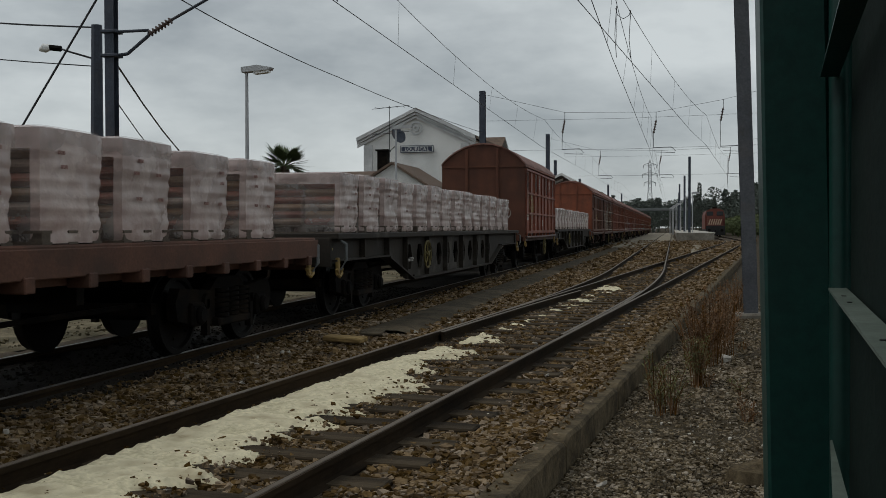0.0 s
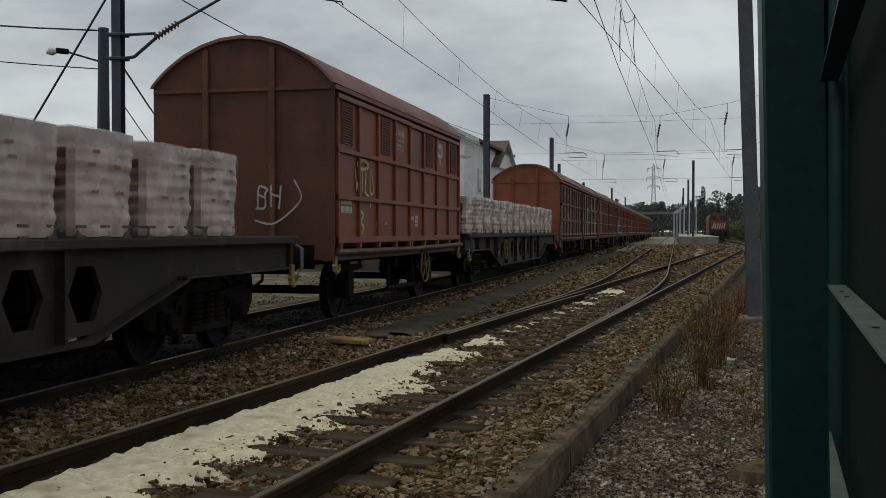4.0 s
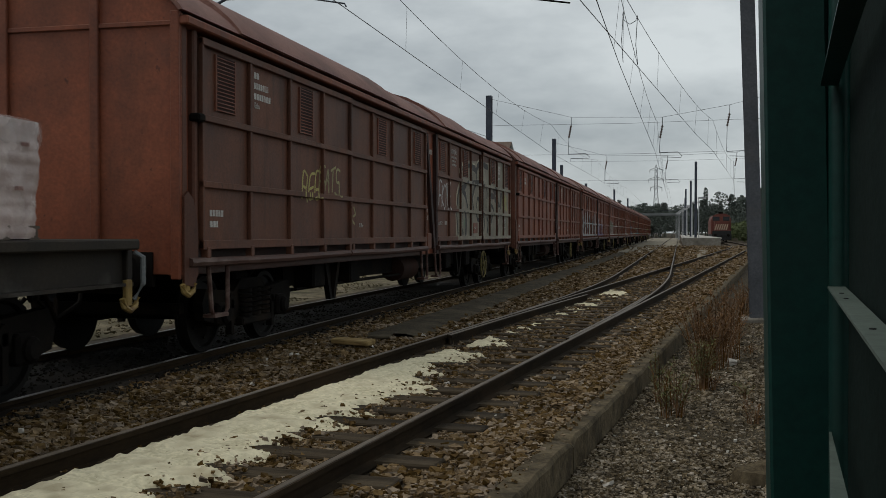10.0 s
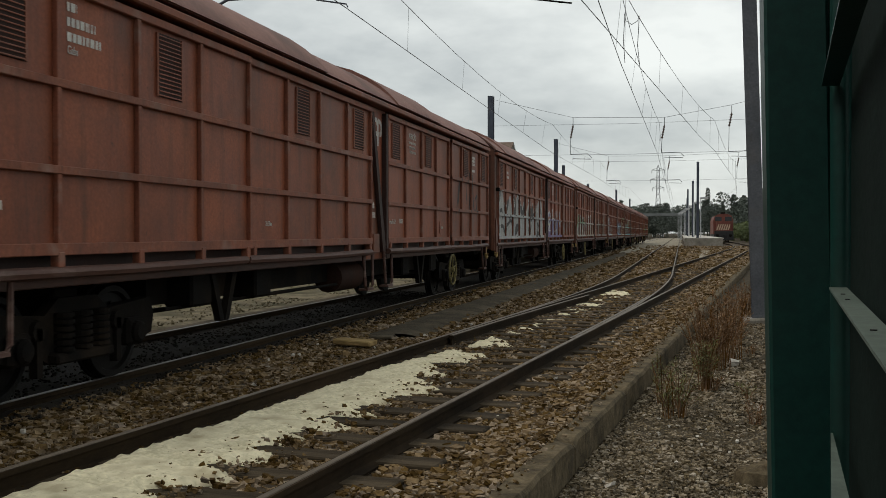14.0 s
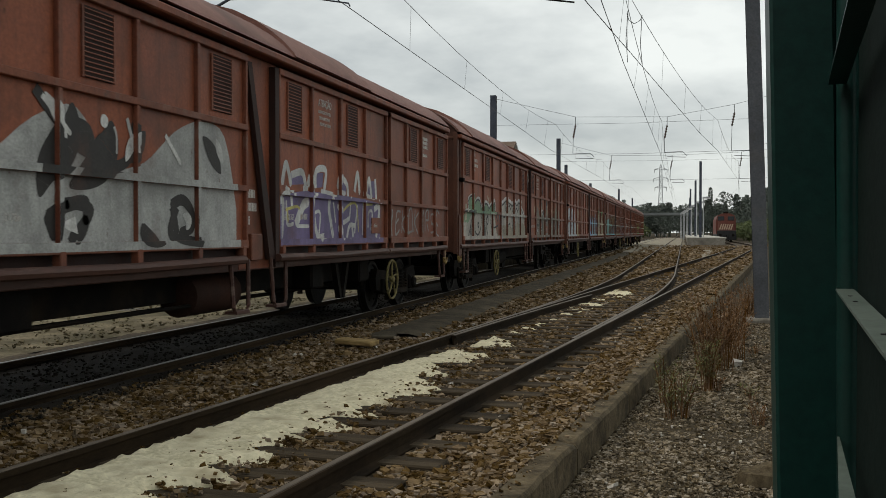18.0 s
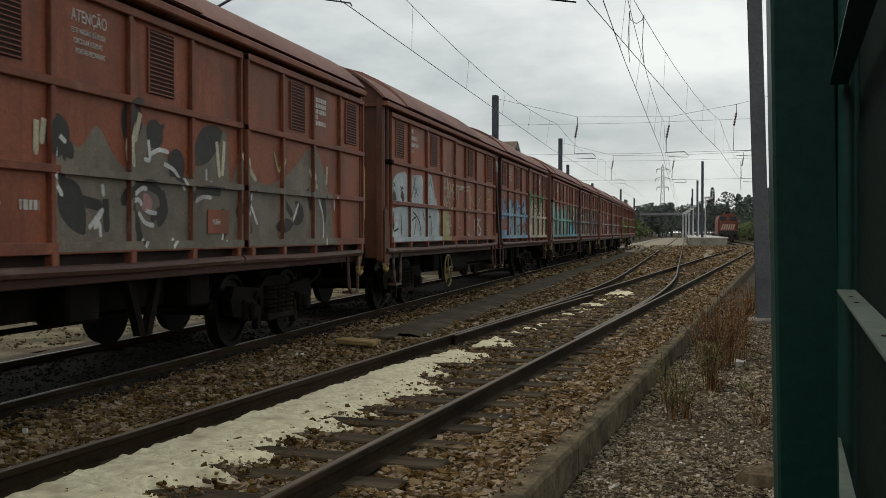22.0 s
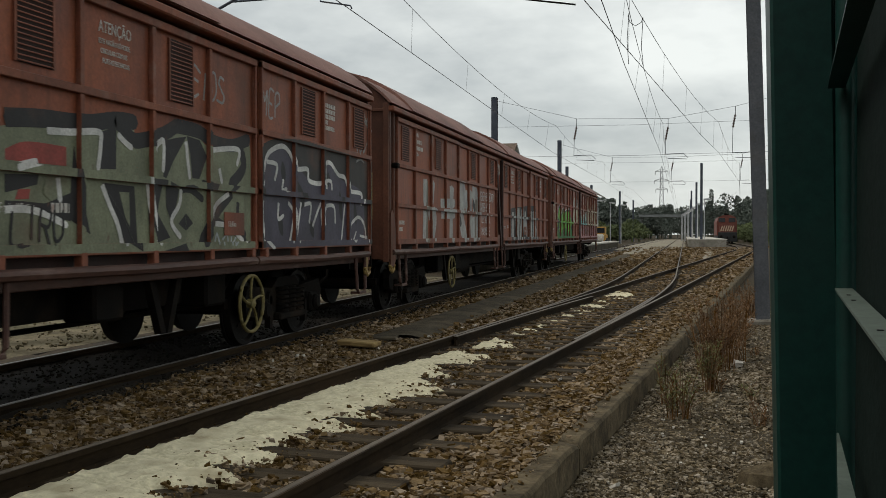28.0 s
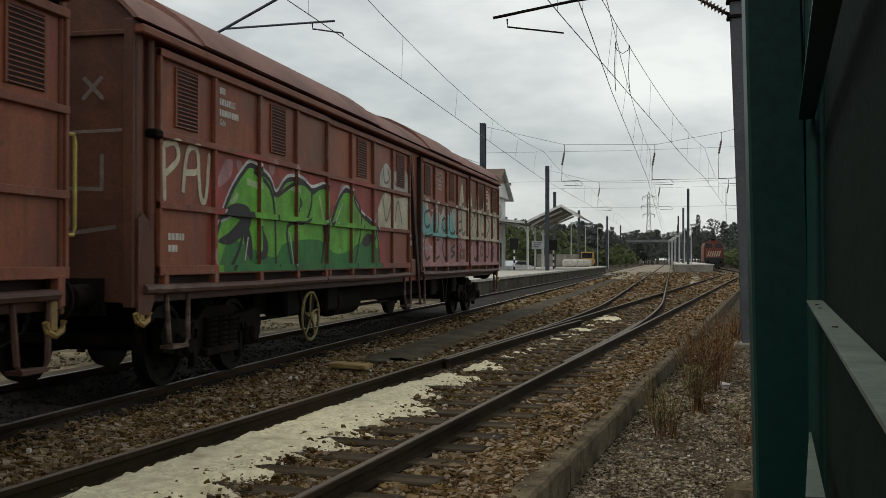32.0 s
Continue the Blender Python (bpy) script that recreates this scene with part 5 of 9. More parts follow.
catenary([(-6.3, -20, 5.75), (-6.2, 18.2, 5.7), (-6.65, 52, 5.66), (-6.25, 79.6, 5.65), (-6.4, 130, 5.7), (-6.4, 300, 5.7)],
         [(-6.3, -20, 7.0), (-6.2, 18.2, 6.95), (-6.45, 52, 7.0), (-6.25, 79.6, 7.1), (-6.4, 130, 7.1), (-6.4, 300, 7.1)])
catenary([(-1.6, -20, 5.4), (-1.43, 18, 5.5), (-1.45, 25, 5.56), (-1.2, 52, 5.5), (-1.3, 79.6, 5.6), (-1.4, 130, 5.7), (-1.35, 300, 5.7)],
         [(-1.5, -20, 7.0), (-1.35, 18.0, 7.0), (-1.1, 52, 7.0), (-1.3, 79.6, 7.1), (-1.35, 130, 7.1), (-1.35, 300, 7.1)])
catenary([(-5.0, -20, 5.4), (-1.75, 17.6, 5.52), (0.7, 43.7, 5.5), (1.6, 52, 5.5), (4.1, 82, 5.5), (6.6, 130, 5.6), (6.6, 300, 5.7)],
         [(-5.0, -20, 7.0), (-1.75, 17.6, 7.0), (1.6, 52, 7.0), (4.1, 82, 7.0), (6.6, 130, 7.1), (6.6, 300, 7.1)])
loop = thing("jumper_wire", "looped jumper wires between two overhead lines", "wire")
for pts in ([(-1.4, 26, 5.72), (-1.44, 26, 6.3), (-1.4, 26, 7.0)], [(-1.05, 26.3, 5.72), (-1.1, 26.3, 6.2), (-1.06, 26.3, 6.95)], [(-1.42, 26, 6.95), (-1.38, 26.1, 6.8), (-1.24, 26.1, 6.7), (-1.1, 26.2, 6.8), (-1.06, 26.3, 6.95)]):
    bar(loop, "jumper", pts, 0.0085, "wire")


def head_span(y, x0, x1, top, low, hangs):
    t = thing("head_span", "cross-span wires between two masts with hanging insulators", "overhead line", group="cross spans")
    pts = [(x0, y, top[0])] + [(x, y, z) for x, z in hangs] + [(x1, y, top[1])]
    for p, r in ((pts, 0.008), ([(x0, y, low[0]), ((x0 + x1) / 2, y, low[0] - 0.05), (x1, y, low[0] + .05)], 0.006), ([(x0, y, low[1]), ((x0 + x1) / 2, y, low[1] - .04), (x1, y, low[1] + 0.05)], 0.006)):
        bar(t, "span_wire", p, r, "wire")
    for x, z in hangs:
        bar(t, "hanger", [(x, y, z), (x, y, z - 0.45)], 0.014, "wire")
        insulator(t, (x, y, z - 0.4), (x - 0.12, y, z - 1.05), 5, 0.07)
        bar(t, "hanger", [(x - 0.12, y, z - 1.05), (x - 0.14, y, low[1])], 0.012, "wire")
        bar(t, "steady_arm", [(x - 0.14, y, low[1]), (x + 0.75, y, low[1] + 0.02), (x + 0.95, y, low[1] - 0.18), (x + 0.9, y, low[1] - .26), (x, y, low[1] - .22)], 0.014, "wire")


head_span(52, -9.66, 4.75, (8.4, 8.3), (7.0, 5.45), [(-5.4, 7.33), (-0.84, 7.22), (2.4, 7.75)])
head_span(79.6, -9.6, 7.2, (8.5, 8.5), (7.0, 5.5), [(-5.5, 7.4), (-0.9, 7.35), (4.2, 7.5)])


# ---- poles and lamps beyond the train ----
def street_lamp(x, y, h, reach=0.75, name="street_lamp"):
    t = thing(name, "tall grey street lamp with a flat lantern head", "street lamp", pose(x, y, 0), group="platform lamps")
    s = Shape()
    s.tube([(0, 0, 0), (0, 0, h)], 0.06, 10, radii=[0.075, 0.045])
    part("post", s, M["grey_metal"], t, smooth=True)
    s = Shape()
    s.prism([(-0.12, h - 0.02), (reach, h + 0.03), (reach + 0.05, h + 0.1), (reach * 0.5, h + 0.18), (-0.12, h + 0.13)], -0.15, 0.15, "y")
    part("lantern", s, M["grey_metal"], t)
    s = Shape()
    s.prism([(reach * 0.35, h - 0.08), (reach * 0.95, h - 0.04), (reach * 0.95, h + 0.03), (reach * 0.35, h)], -0.11, 0.11, "y")
    part("diffuser", s, M["white"], t, "frosted lamp cover")
    return t


street_lamp(-12.25, 28, 6.05)
street_lamp(-12.4, 45, 6.0)
street_lamp(-13.2, 61.5, 6.0)
for k in range(12):
    street_lamp(2.3 - 0.3 * k + 0.5 * (k % 2), 128 + 10 * k, 6.0 if k % 2 else 5.6, 0.9)
for k in range(5):
    street_lamp(-13.4 + 0.9 * k, 118 + 11 * k, 6.0, 0.7)

old_pole = thing("utility_pole", "tapered wooden utility pole with a small street light", "utility pole", pose(-11.65, 19.0, -0.1))
s = Shape()
s.tube([(0, 0, 0), (0.04, 0, 5.75)], 0.1, 8, radii=[0.16, 0.11])
part("post", s, M["mast"], old_pole, smooth=True)
bar(old_pole, "lamp_arm", [(0, 0, 5.05), (-0.5, -.1, 5.2), (-0.75, -.15, 5.28)], 0.02, "wire")
s = Shape()
s.tube([(-0.7, -.14, 5.27), (-0.95, -.18, 5.3)], 0.06, 8)
part("lamp_head", s, M["dark"], old_pole)
s = Shape()
s.tube([(-0.93, -.18, 5.3), (-1.05, -.2, 5.29), (-1.15, -.22, 5.25)], 0.08, 10, radii=[.06, .1, .03])
part("lamp_glass", s, M["white"], old_pole, "clear lamp bowl", True)
wire("guy_wire", [(-10.85, 18.1, 6.25), (-15.2, 18.1, -0.05)], 0.022, "taut guy wire that stays the catenary mast")
wire("cable", [(-11.6, 19, 5.6), (-30, 17.6, 8.7)], 0.018, "overhead cable from the utility pole", 0.5)
wire("cable", [(-11.6, 19, 4.8), (-30, 17.6, 7.9)], 0.012, "thin overhead cable from the utility pole", 0.4)
wire("cable", [(-10.75, 18.3, 4.7), (-27, 60, 5.2)], 0.02, "sagging cable towards the station", 1.3)
wire("cable", [(-10.75, 18.3, 3.95), (-29, 60, 4.9)], 0.012, "thin sagging cable towards the station", 1.0)
wire("cable", [(-11.5, 19.2, 5.2), (-10.8, 18.3, 4.6)], 0.02, "short slack cable between pole and mast", 0.3)
wire("cable", [(-9.65, 52, 6.4), (-9.65, 37.8, 6.02), (-9.65, 28.7, 5.91), (-9.65, 22.5, 5.92), (-9.65, 18, 6.1), (-9.65, -20, 6.0)], 0.012, "feeder wire along the masts", 0.03)


# ---- station building ----
def build_station():
    Y0, Y1, X0, X1, eave, apex = 75.0, 92.0, -23.2, -14.95, 8.3, 10.35
    xm = (X0 + X1) / 2
    b = thing("station_building", "white plastered station building with a moulded gable and tiled roof", "building")
    s = Shape()
    s.prism([(X0, -0.2), (X1, -0.2), (X1, eave), (xm, apex - 0.1), (X0, eave)], Y0, Y1, "y")
    wall = part("wall", s, M["plaster"], b)
    for sign in (-1, 1):
        e = (X1 + 0.5) if sign > 0 else (X0 - 0.5)
        s = Shape()
        s.prism([(xm, apex + 0.02), (e, eave - 0.1), (e, eave + 0.12), (xm, apex + 0.25)], Y0 - 0.25, Y1 + 0.2, "y")
        part("roof", s, M["tile"], b, "orange clay-tiled roof")
        for k, (d, w, off) in enumerate(((0.0, 0.28, 0.45), (-0.3, 0.2, 0.32), (-0.55, 0.2, 0.2))):
            s = Shape()
            s.prism([(xm, apex + 0.22 + d - w * 0.1), (e, eave + 0.1 + d), (e, eave + 0.1 + d - w), (xm, apex + 0.22 + d - w)], Y0 - off, Y0 - 0.002 * (k + 1), "y")
            part("gable_moulding", s, M["moulding"], b, "grey stepped gable moulding")
    for x in (X0 + 0.32, X1 - 0.32):
        s = Shape()
        s.box(x - 0.34, x + 0.34, Y0 - 0.1, Y0 - 0.005, -0.2, eave - 0.45, 0.01)
        part("pilaster", s, M["moulding"], b)
    s = Shape()
    for r, q, y in ((0.5, 0.4, 0.1), (0.26, 0.12, 0.14)):
        n = 28
        for k in range(n):
            a, c = 2 * math.pi * k / n, 2 * math.pi * (k + 1) / n
            s.prism([(xm + r * math.cos(a), 9.05 + r * math.sin(a)), (xm + r * math.cos(c), 9.05 + r * math.sin(c)), (xm + q * math.cos(c), 9.05 + q * math.sin(c)), (xm + q * math.cos(a), 9.05 + q * math.sin(a))], Y0 - y, Y0 - 0.004, "y")
    part("rosette", s, M["moulding"], b, "round plaster rosette in the gable")
    # the long wing beyond, with its cross gable
    s = Shape()
    s.prism([(Y1 - 9, 6.9), (Y1, 6.9), (Y1 - 4.5, 9.0)], -19.0, X1 + 0.35, "x")
    part("cross_gable", s, M["plaster"], b)
    for a, c in (((Y1 - 9.4, 6.75), (Y1 - 4.5, 9.15)), ((Y1 - 4.5, 9.15), (Y1 + 0.4, 6.75))):
        s = Shape()
        s.prism([a, c, (c[0], c[1] + 0.22), (a[0], a[1] + 0.22)], -19.0, X1 + 0.7, "x")
        part("roof", s, M["moulding"] if a[0] > Y1 - 5 else M["tile"], b)
    for k in range(4):
        for z, h in ((0.6, 2.3), (4.4, 1.8)):
            y = Y0 + 2.2 + 3.9 * k
            f = Shape()
            f.box(X1 - 0.02, X1 + 0.06, y - 0.65, y + 0.65, z, z + h + 0.12, 0.01)
            w = part("window", f, M["moulding"], b)
            f = Shape()
            f.box(X1 + 0.03, X1 + 0.075, y - 0.5, y + 0.5, z + 0.1, z + h)
            part("pane", f, M["glass_dark"], w)
    # name board
    t = thing("station_sign", "navy blue enamel station name board with white letters", "sign")
    s = Shape()
    s.box(-20.28, -17.68, Y0 - 0.2, Y0 - 0.115, 7.2, 7.74, 0.01)
    part("board", s, M["navy"], t)
    s = Shape()
    s.box(-20.22, -17.74, Y0 - 0.212, Y0 - 0.2, 7.25, 7.69)
    part("border", s, M["white"], t)
    s = Shape()
    s.box(-20.18, -17.78, Y0 - 0.22, Y0 - 0.212, 7.29, 7.65)
    part("field", s, M["navy"], t)
    part("lettering", text_mesh("LOURICAL", 0.36, M["white"]), None, t, at=pose(-18.98, Y0 - 0.226, 7.34, 90, 0, 0))


def text_mesh(words, size, mat, width=None, spacing=1.15, align="CENTER"):
    c = bpy.data.curves.new("lettering", "FONT")
    c.body, c.size, c.align_x, c.space_character, c.extrude = words, size, align, spacing, 0.002
    ob = bpy.data.objects.new("lettering", c)
    me = bpy.data.meshes.new_from_object(ob)
    bpy.data.objects.remove(ob)
    me.materials.clear()
    me.materials.append(mat)
    return me


build_station()


def low_house(x0, x1, y0, y1, eave, apex, label, ridge="y"):
    h = thing("low_house", label, "building")
    xm, ym = (x0 + x1) / 2, (y0 + y1) / 2
    s = Shape()
    if ridge == "y":
        s.prism([(x0, -.2), (x1, -.2), (x1, eave), (xm, apex), (x0, eave)], y0, y1, "y")
    else:
        s.prism([(y0, -.2), (y1, -.2), (y1, eave), (ym, apex), (y0, eave)], x0, x1, "x")
    part("wall", s, M["plaster"], h)
    for sgn in (-1, 1):
        s = Shape()
        if ridge == "y":
            e = x1 + .3 if sgn > 0 else x0 - .3
            s.prism([(xm, apex + .01), (e, eave - .1), (e, eave + .06), (xm, apex + .18)], y0 - .3, y1 + .2, "y")
        else:
            e = y1 + .3 if sgn > 0 else y0 - .3
            s.prism([(ym, apex + .01), (e, eave - .1), (e, eave + .06), (ym, apex + .18)], x0 - .3, x1 + .2, "x")
        part("roof", s, M["tile"], h, "weathered tile roof")
    return h


annex = low_house(-20.7, -16.2, 66, 73, 4.3, 5.75, "low white annex with a shallow gable beside the station")
s = Shape()
s.box(-20.4, -19.7, 69, 69.7, 4.6, 6.9, 0.02)
s.box(-20.5, -19.6, 68.9, 69.8, 6.9, 7.02)
chim = part("chimney", s, M["dark"], annex, "sooty square chimney")
low_house(-30, -21.2, 70, 78, 4.6, 5.6, "long low tiled roof beside the station", "x")
aerial = thing("television_aerial", "roof aerial with a satellite dish on a thin mast", "aerial")
bar(aerial, "mast", [(-19.35, 68.5, 4.9), (-19.35, 68.5, 10.0)], 0.025, "wire")
for z in (9.9, 8.1):
    bar(aerial, "antenna", [(-20.6, 68.5, z - .1), (-17.9, 68.5, z + .1)], 0.02, "wire")
    for k in range(5):
        bar(aerial, "element", [(-20.3 + .5 * k, 68.2, z), (-20.3 + .5 * k, 68.8, z)], 0.012, "wire")
s = Shape()
s.disc([(0, 0.02), (0.06, 0.35), (0.14, 0.6), (0.16, 0.6), (0.03, 0.02)], (0, 0, 0), "x", 20)
part("dish", s, M["mast"], aerial, "dark satellite dish", True, pose(-18.75, 68.4, 7.9, 0, -20, -35))
bar(aerial, "dish_arm", [(-19.35, 68.5, 6.8), (-18.9, 68.45, 7.2), (-18.7, 68.4, 7.8)], 0.03, "wire")


# ---- platforms ----
M["pale_sand"] = material("pale_dusty_ballast", (0.17, 0.145, 0.1), (0.3, 0.265, 0.2), 2, 0.95, 0, 0.6, 20, (0.1, 0.085, 0.06), 0.25, 0.45)
def platform(name, x0, x1, y0, y1, top, label, edge_side, face="concrete"):
    t = thing(name, label, "platform", kind="structure")
    s = Shape()
    s.box(x0, x1, y0, y1, -0.2, top - 0.06)
    part("platform_body", s, M[face], t)
    s = Shape()
    s.box(x0, x1, y0, y1, top - 0.058, top - 0.01)
    part("paving", s, M["pale_concrete"], t, "pale sandy platform paving")
    for e in edge_side:
        y = y0
        me = None
        while y < y1 - 0.1:
            if me is None:
                q = Shape()
                q.box(-0.22, 0.22, 0.006, 1.994, top - 0.13, top, 0.012)
                me = q.mesh("coping_stone", M["pale_concrete"])
            part("coping_stone", me, None, t, at=pose(e, y, 0))
            y += 2.0
    return t


platform("platform", -14.9, -8.3, 40, 131, 0.56, "low station platform with pale paving and dark stained edge", (-8.42,), "stained")
platform("island_platform", 0.42, 4.8, 125, 262, 0.86, "island platform with a pale concrete end wall", (0.5, 4.7))
strip("foot_crossing", lambda y: -8.2, lambda y: 5.5, [104.8, 105.6, 106.4], 0.02, M["sleeper"], "dark timber foot crossing over the tracks", "crossing", 0.0, 0.05, 8)
strip("pale_path", lambda y: 0.9 + 0.025 * (y - 61), lambda y: 1.5 + 0.034 * (y - 61), steps(62, 90, 4), -0.03, M["pale_sand"], "pale concrete slab between two tracks", "path", 0.01, 0.05, 3)
strip("pale_spill", lambda y: -4.6 - 2.7 * min((y - 78) / 30, 1) + .5 * wavy(1, y, .2), lambda y: -2.4 + 2.5 * min((y - 78) / 40, 1) + .6 * wavy(5, y, .23), steps(78, 140, 1.5) + steps(144, 300, 8), -0.045, M["pale_sand"], "pale dusty ballast further along the line", "ballast", 0.02, 0.05, 6)


def build_canopy():
    c = thing("platform_canopy", "white steel platform canopy with curved brackets", "canopy")
    Y0, Y1 = 86.0, 100.0
    for y in (87.0, 92.0, 98.0):
        s = Shape()
        s.tube([(-12.2, y, 0.55), (-12.2, y, 4.3)], 0.1, 10)
        p = part("post", s, M["white"], c, smooth=True)
        bar(p, "bracket", [(-12.2, y, 3.6), (-11.9, y, 4.3), (-11.2, y, 4.75), (-9.2, y, 5.6)], 0.09, "white")
        bar(p, "bracket", [(-12.2, y, 3.6), (-12.5, y, 4.2), (-13.2, y, 4.5), (-15, y, 4.7)], 0.06, "white")
    for a, b in (((-15.0, 4.85), (-12.3, 4.55)), ((-12.1, 4.6), (-9.2, 5.95)), ((-9.2, 5.95), (-7.7, 5.0))):
        s = Shape()
        s.prism([a, b, (b[0], b[1] + 0.1), (a[0], a[1] + 0.1)], Y0, Y1, "y")
        part("canopy_roof", s, M["concrete"], c)
        s = Shape()
        s.prism([(a[0], a[1] - .06), (b[0], b[1] - .06), (b[0], b[1] + 0.16), (a[0], a[1] + 0.16)], Y0 - 0.06, Y0 - 0.004, "y")
        part("fascia", s, M["white"], c)


build_canopy()


def platform_furniture():
    for x, y in ((-12.6, 82), (-10.3, 90)):
        t = thing("marker_post", "black and white banded marker post with a dark cabinet", "post", pose(x, y, 0.55))
        for k in range(6):
            s = Shape()
            s.disc([(k * .28, .07), (k * .28 + .28, .07)], (0, 0, 0), "z", 10)
            part("band", s, M["white" if k % 2 else "black"], t)
        s = Shape()
        s.box(-.35, .35, -.12, .12, 1.68, 2.6, .03)
        part("cabinet", s, M["black"], t)
    t = thing("platform_sign", "grey platform notice board on twin posts", "sign", pose(-10.9, 84, 0.55) @ Matrix.Diagonal((.62, .62, .75, 1)))
    for x in (-.45, .45):
        bar(t, "post", [(x, 0, 0), (x, 0, 2.6)], 0.05, "grey_metal")
    s = Shape()
    s.box(-.85, .85, -.05, .05, 2.3, 3.2, .02)
    part("board", s, M["grey_metal"], t)
    s = Shape()
    for k in range(3):
        s.box(-.6, .5 - .2 * k, -.058, -.052, 2.95 - .22 * k, 3.05 - .22 * k)
    part("writing", s, M["mast"], t)
    t = thing("planter_wall", "low grey concrete wall beyond the platform", "wall", pose(-13, 118, .5))
    s = Shape()
    s.box(-2.4, 2.4, -.3, .3, 0, 1.5, .04)
    part("block", s, M["concrete"], t)
    for k in range(7):
        t = thing("rubble_bag", "pale bulk bag of gravel on the platform", "bag", pose(-11.3 + .5 * (k % 4), 112 + 2.5 * k, .55), group="bulk bags")
        q = Shape()
        q.box(-.5, .5, -.5, .5, 0, .9, .18)
        q.v = [(a + .08 * wavy(b, c, 3, k), b + .08 * wavy(a, c, 3, k), c) for a, b, c in q.v]
        part("bag", q, M["pale_concrete"], t, smooth=True)


platform_furniture()


def parked_car(x, y, turn):
    t = thing("parked_car", "silver hatchback parked beyond the platform", "car", pose(x, y, -0.16, 0, 0, turn))
    s = Shape()
    s.prism([(-2.0, .3), (2.0, .3), (2.05, .6), (1.95, .85), (1.1, .98), (.45, 1.42), (-.9, 1.46), (-1.75, 1.05), (-2.05, .9)], -.85, .85, "y")
    part("body", s, M["car_paint"], t)
    s = Shape()
    s.prism([(.98, .98), (.4, 1.36), (-.85, 1.4), (-1.5, 1.05)], -.86, .86, "y")
    part("window", s, M["glass_dark"], t)
    for a in (-1.25, 1.3):
        for b in (-.8, .8):
            s = Shape()
            s.disc([(b - .1, .31), (b + .1, .31)], (a, 0, .31), "y", 18)
            w = part("wheel", s, M["black"], t)
            s = Shape()
            s.disc([(b - .115, .18), (b + .115, .18)], (a, 0, .31), "y", 14)
            part("rim", s, M["grey_metal"], w)


parked_car(-16.3, 108, 62)
parked_car(-22.5, 128, 12)


def site_machine():
    t = thing("loader", "small orange-yellow site loader beyond the platform", "machine", pose(-11.3, 140, 0) @ Matrix.Diagonal((.85, .85, .85, 1)))
    s = Shape()
    s.box(-1.1, 1.1, -1.6, 1.6, .5, 1.7, .12)
    part("body", s, M["orange"], t)
    s = Shape()
    s.box(-.95, .95, -1.2, .7, 1.7, 2.9, .08)
    c = part("cab", s, M["orange"], t)
    s = Shape()
    s.box(-.8, .8, -1.22, .72, 1.9, 2.7)
    part("window", s, M["glass_dark"], c)
    for x in (-1.05, 1.05):
        for y in (-1.1, 1.1):
            s = Shape()
            s.disc([(x - .2, .55), (x + .2, .55)], (0, y, .55), "x", 16)
            part("wheel", s, M["black"], t)


site_machine()


# ---- the parked locomotive ----
M["stripe"] = material("faded_cream_stripe", (0.34, 0.24, 0.17), (0.42, 0.31, 0.23), 3, 0.7)
def build_loco():
    t = thing("locomotive", "orange-red diesel locomotive with white chevrons, parked beyond the platform", "locomotive", pose(6.35, 163, 0))
    s = Shape()
    s.prism([(-1.5, 1.25), (1.5, 1.25), (1.5, 3.4), (1.25, 4.1), (.6, 4.4), (-.6, 4.4), (-1.25, 4.1), (-1.5, 3.4)], .5, 17, "y")
    part("body", s, M["loco"], t)
    s = Shape()
    s.prism([(-1.1, 1.25), (1.1, 1.25), (1.1, 3.2), (-1.1, 3.2)], -1.6, .5, "y")
    n = part("nose", s, M["loco"], t)
    for k in range(6):
        s = Shape()
        x = -1.1 + .33 * k
        s.prism([(x, 1.9), (x + .2, 1.9), (x + .45, 2.75), (x + .27, 2.75)], -1.63, -1.604, "y")
        part("chevron", s, M["stripe"], t)
    for x in (-.75, .75):
        s = Shape()
        s.box(x - .5, x + .5, .46, .52, 3.3, 3.95, .02)
        part("windscreen", s, M["glass_dark"], t)
    s = Shape()
    s.box(-1.45, 1.45, -1.75, 17, .35, 1.25, .05)
    part("frame", s, M["black"], t)
    s = Shape()
    s.box(-1.4, 1.4, -1.8, -1.62, .3, 1.75, .04)
    part("front_apron", s, M["black"], t, "black front apron")
    s = Shape()
    s.box(-.35, .35, 2, 3.2, 4.38, 4.7, .05)
    part("exhaust", s, M["dark"], t)
    for y in (2.2, 4.2, 12.2, 14.2):
        for x in (-.87, .87):
            s = Shape()
            s.disc([(x - .07, .5), (x + .07, .5)], (0, y, .5), "x", 18)
            part("wheel", s, M["dark"], t)
    buffers(t, -1.75, -1)
    return t


build_loco()


# ---- far things: bridge, pylon, woods ----
def build_bridge():
    t = thing("road_bridge", "grey concrete road bridge across the line", "bridge")
    s = Shape()
    s.box(-13, 5, 299, 306, 6.4, 7.15)
    part("deck", s, M["far_concrete"], t)
    s = Shape()
    for k in range(13):
        s.box(-13 + 1.5 * k, -12.95 + 1.5 * k, 298.95, 299, 7.15, 7.85)
    s.box(-13, 5, 298.95, 298.99, 7.8, 7.85)
    part("railing", s, M["mast"], t)
    for x in (-12.4, 4.4):
        s = Shape()
        s.box(x - .3, x + .3, 301, 305, -.2, 6.4)
        part("pier", s, M["far_concrete"], t)


build_bridge()


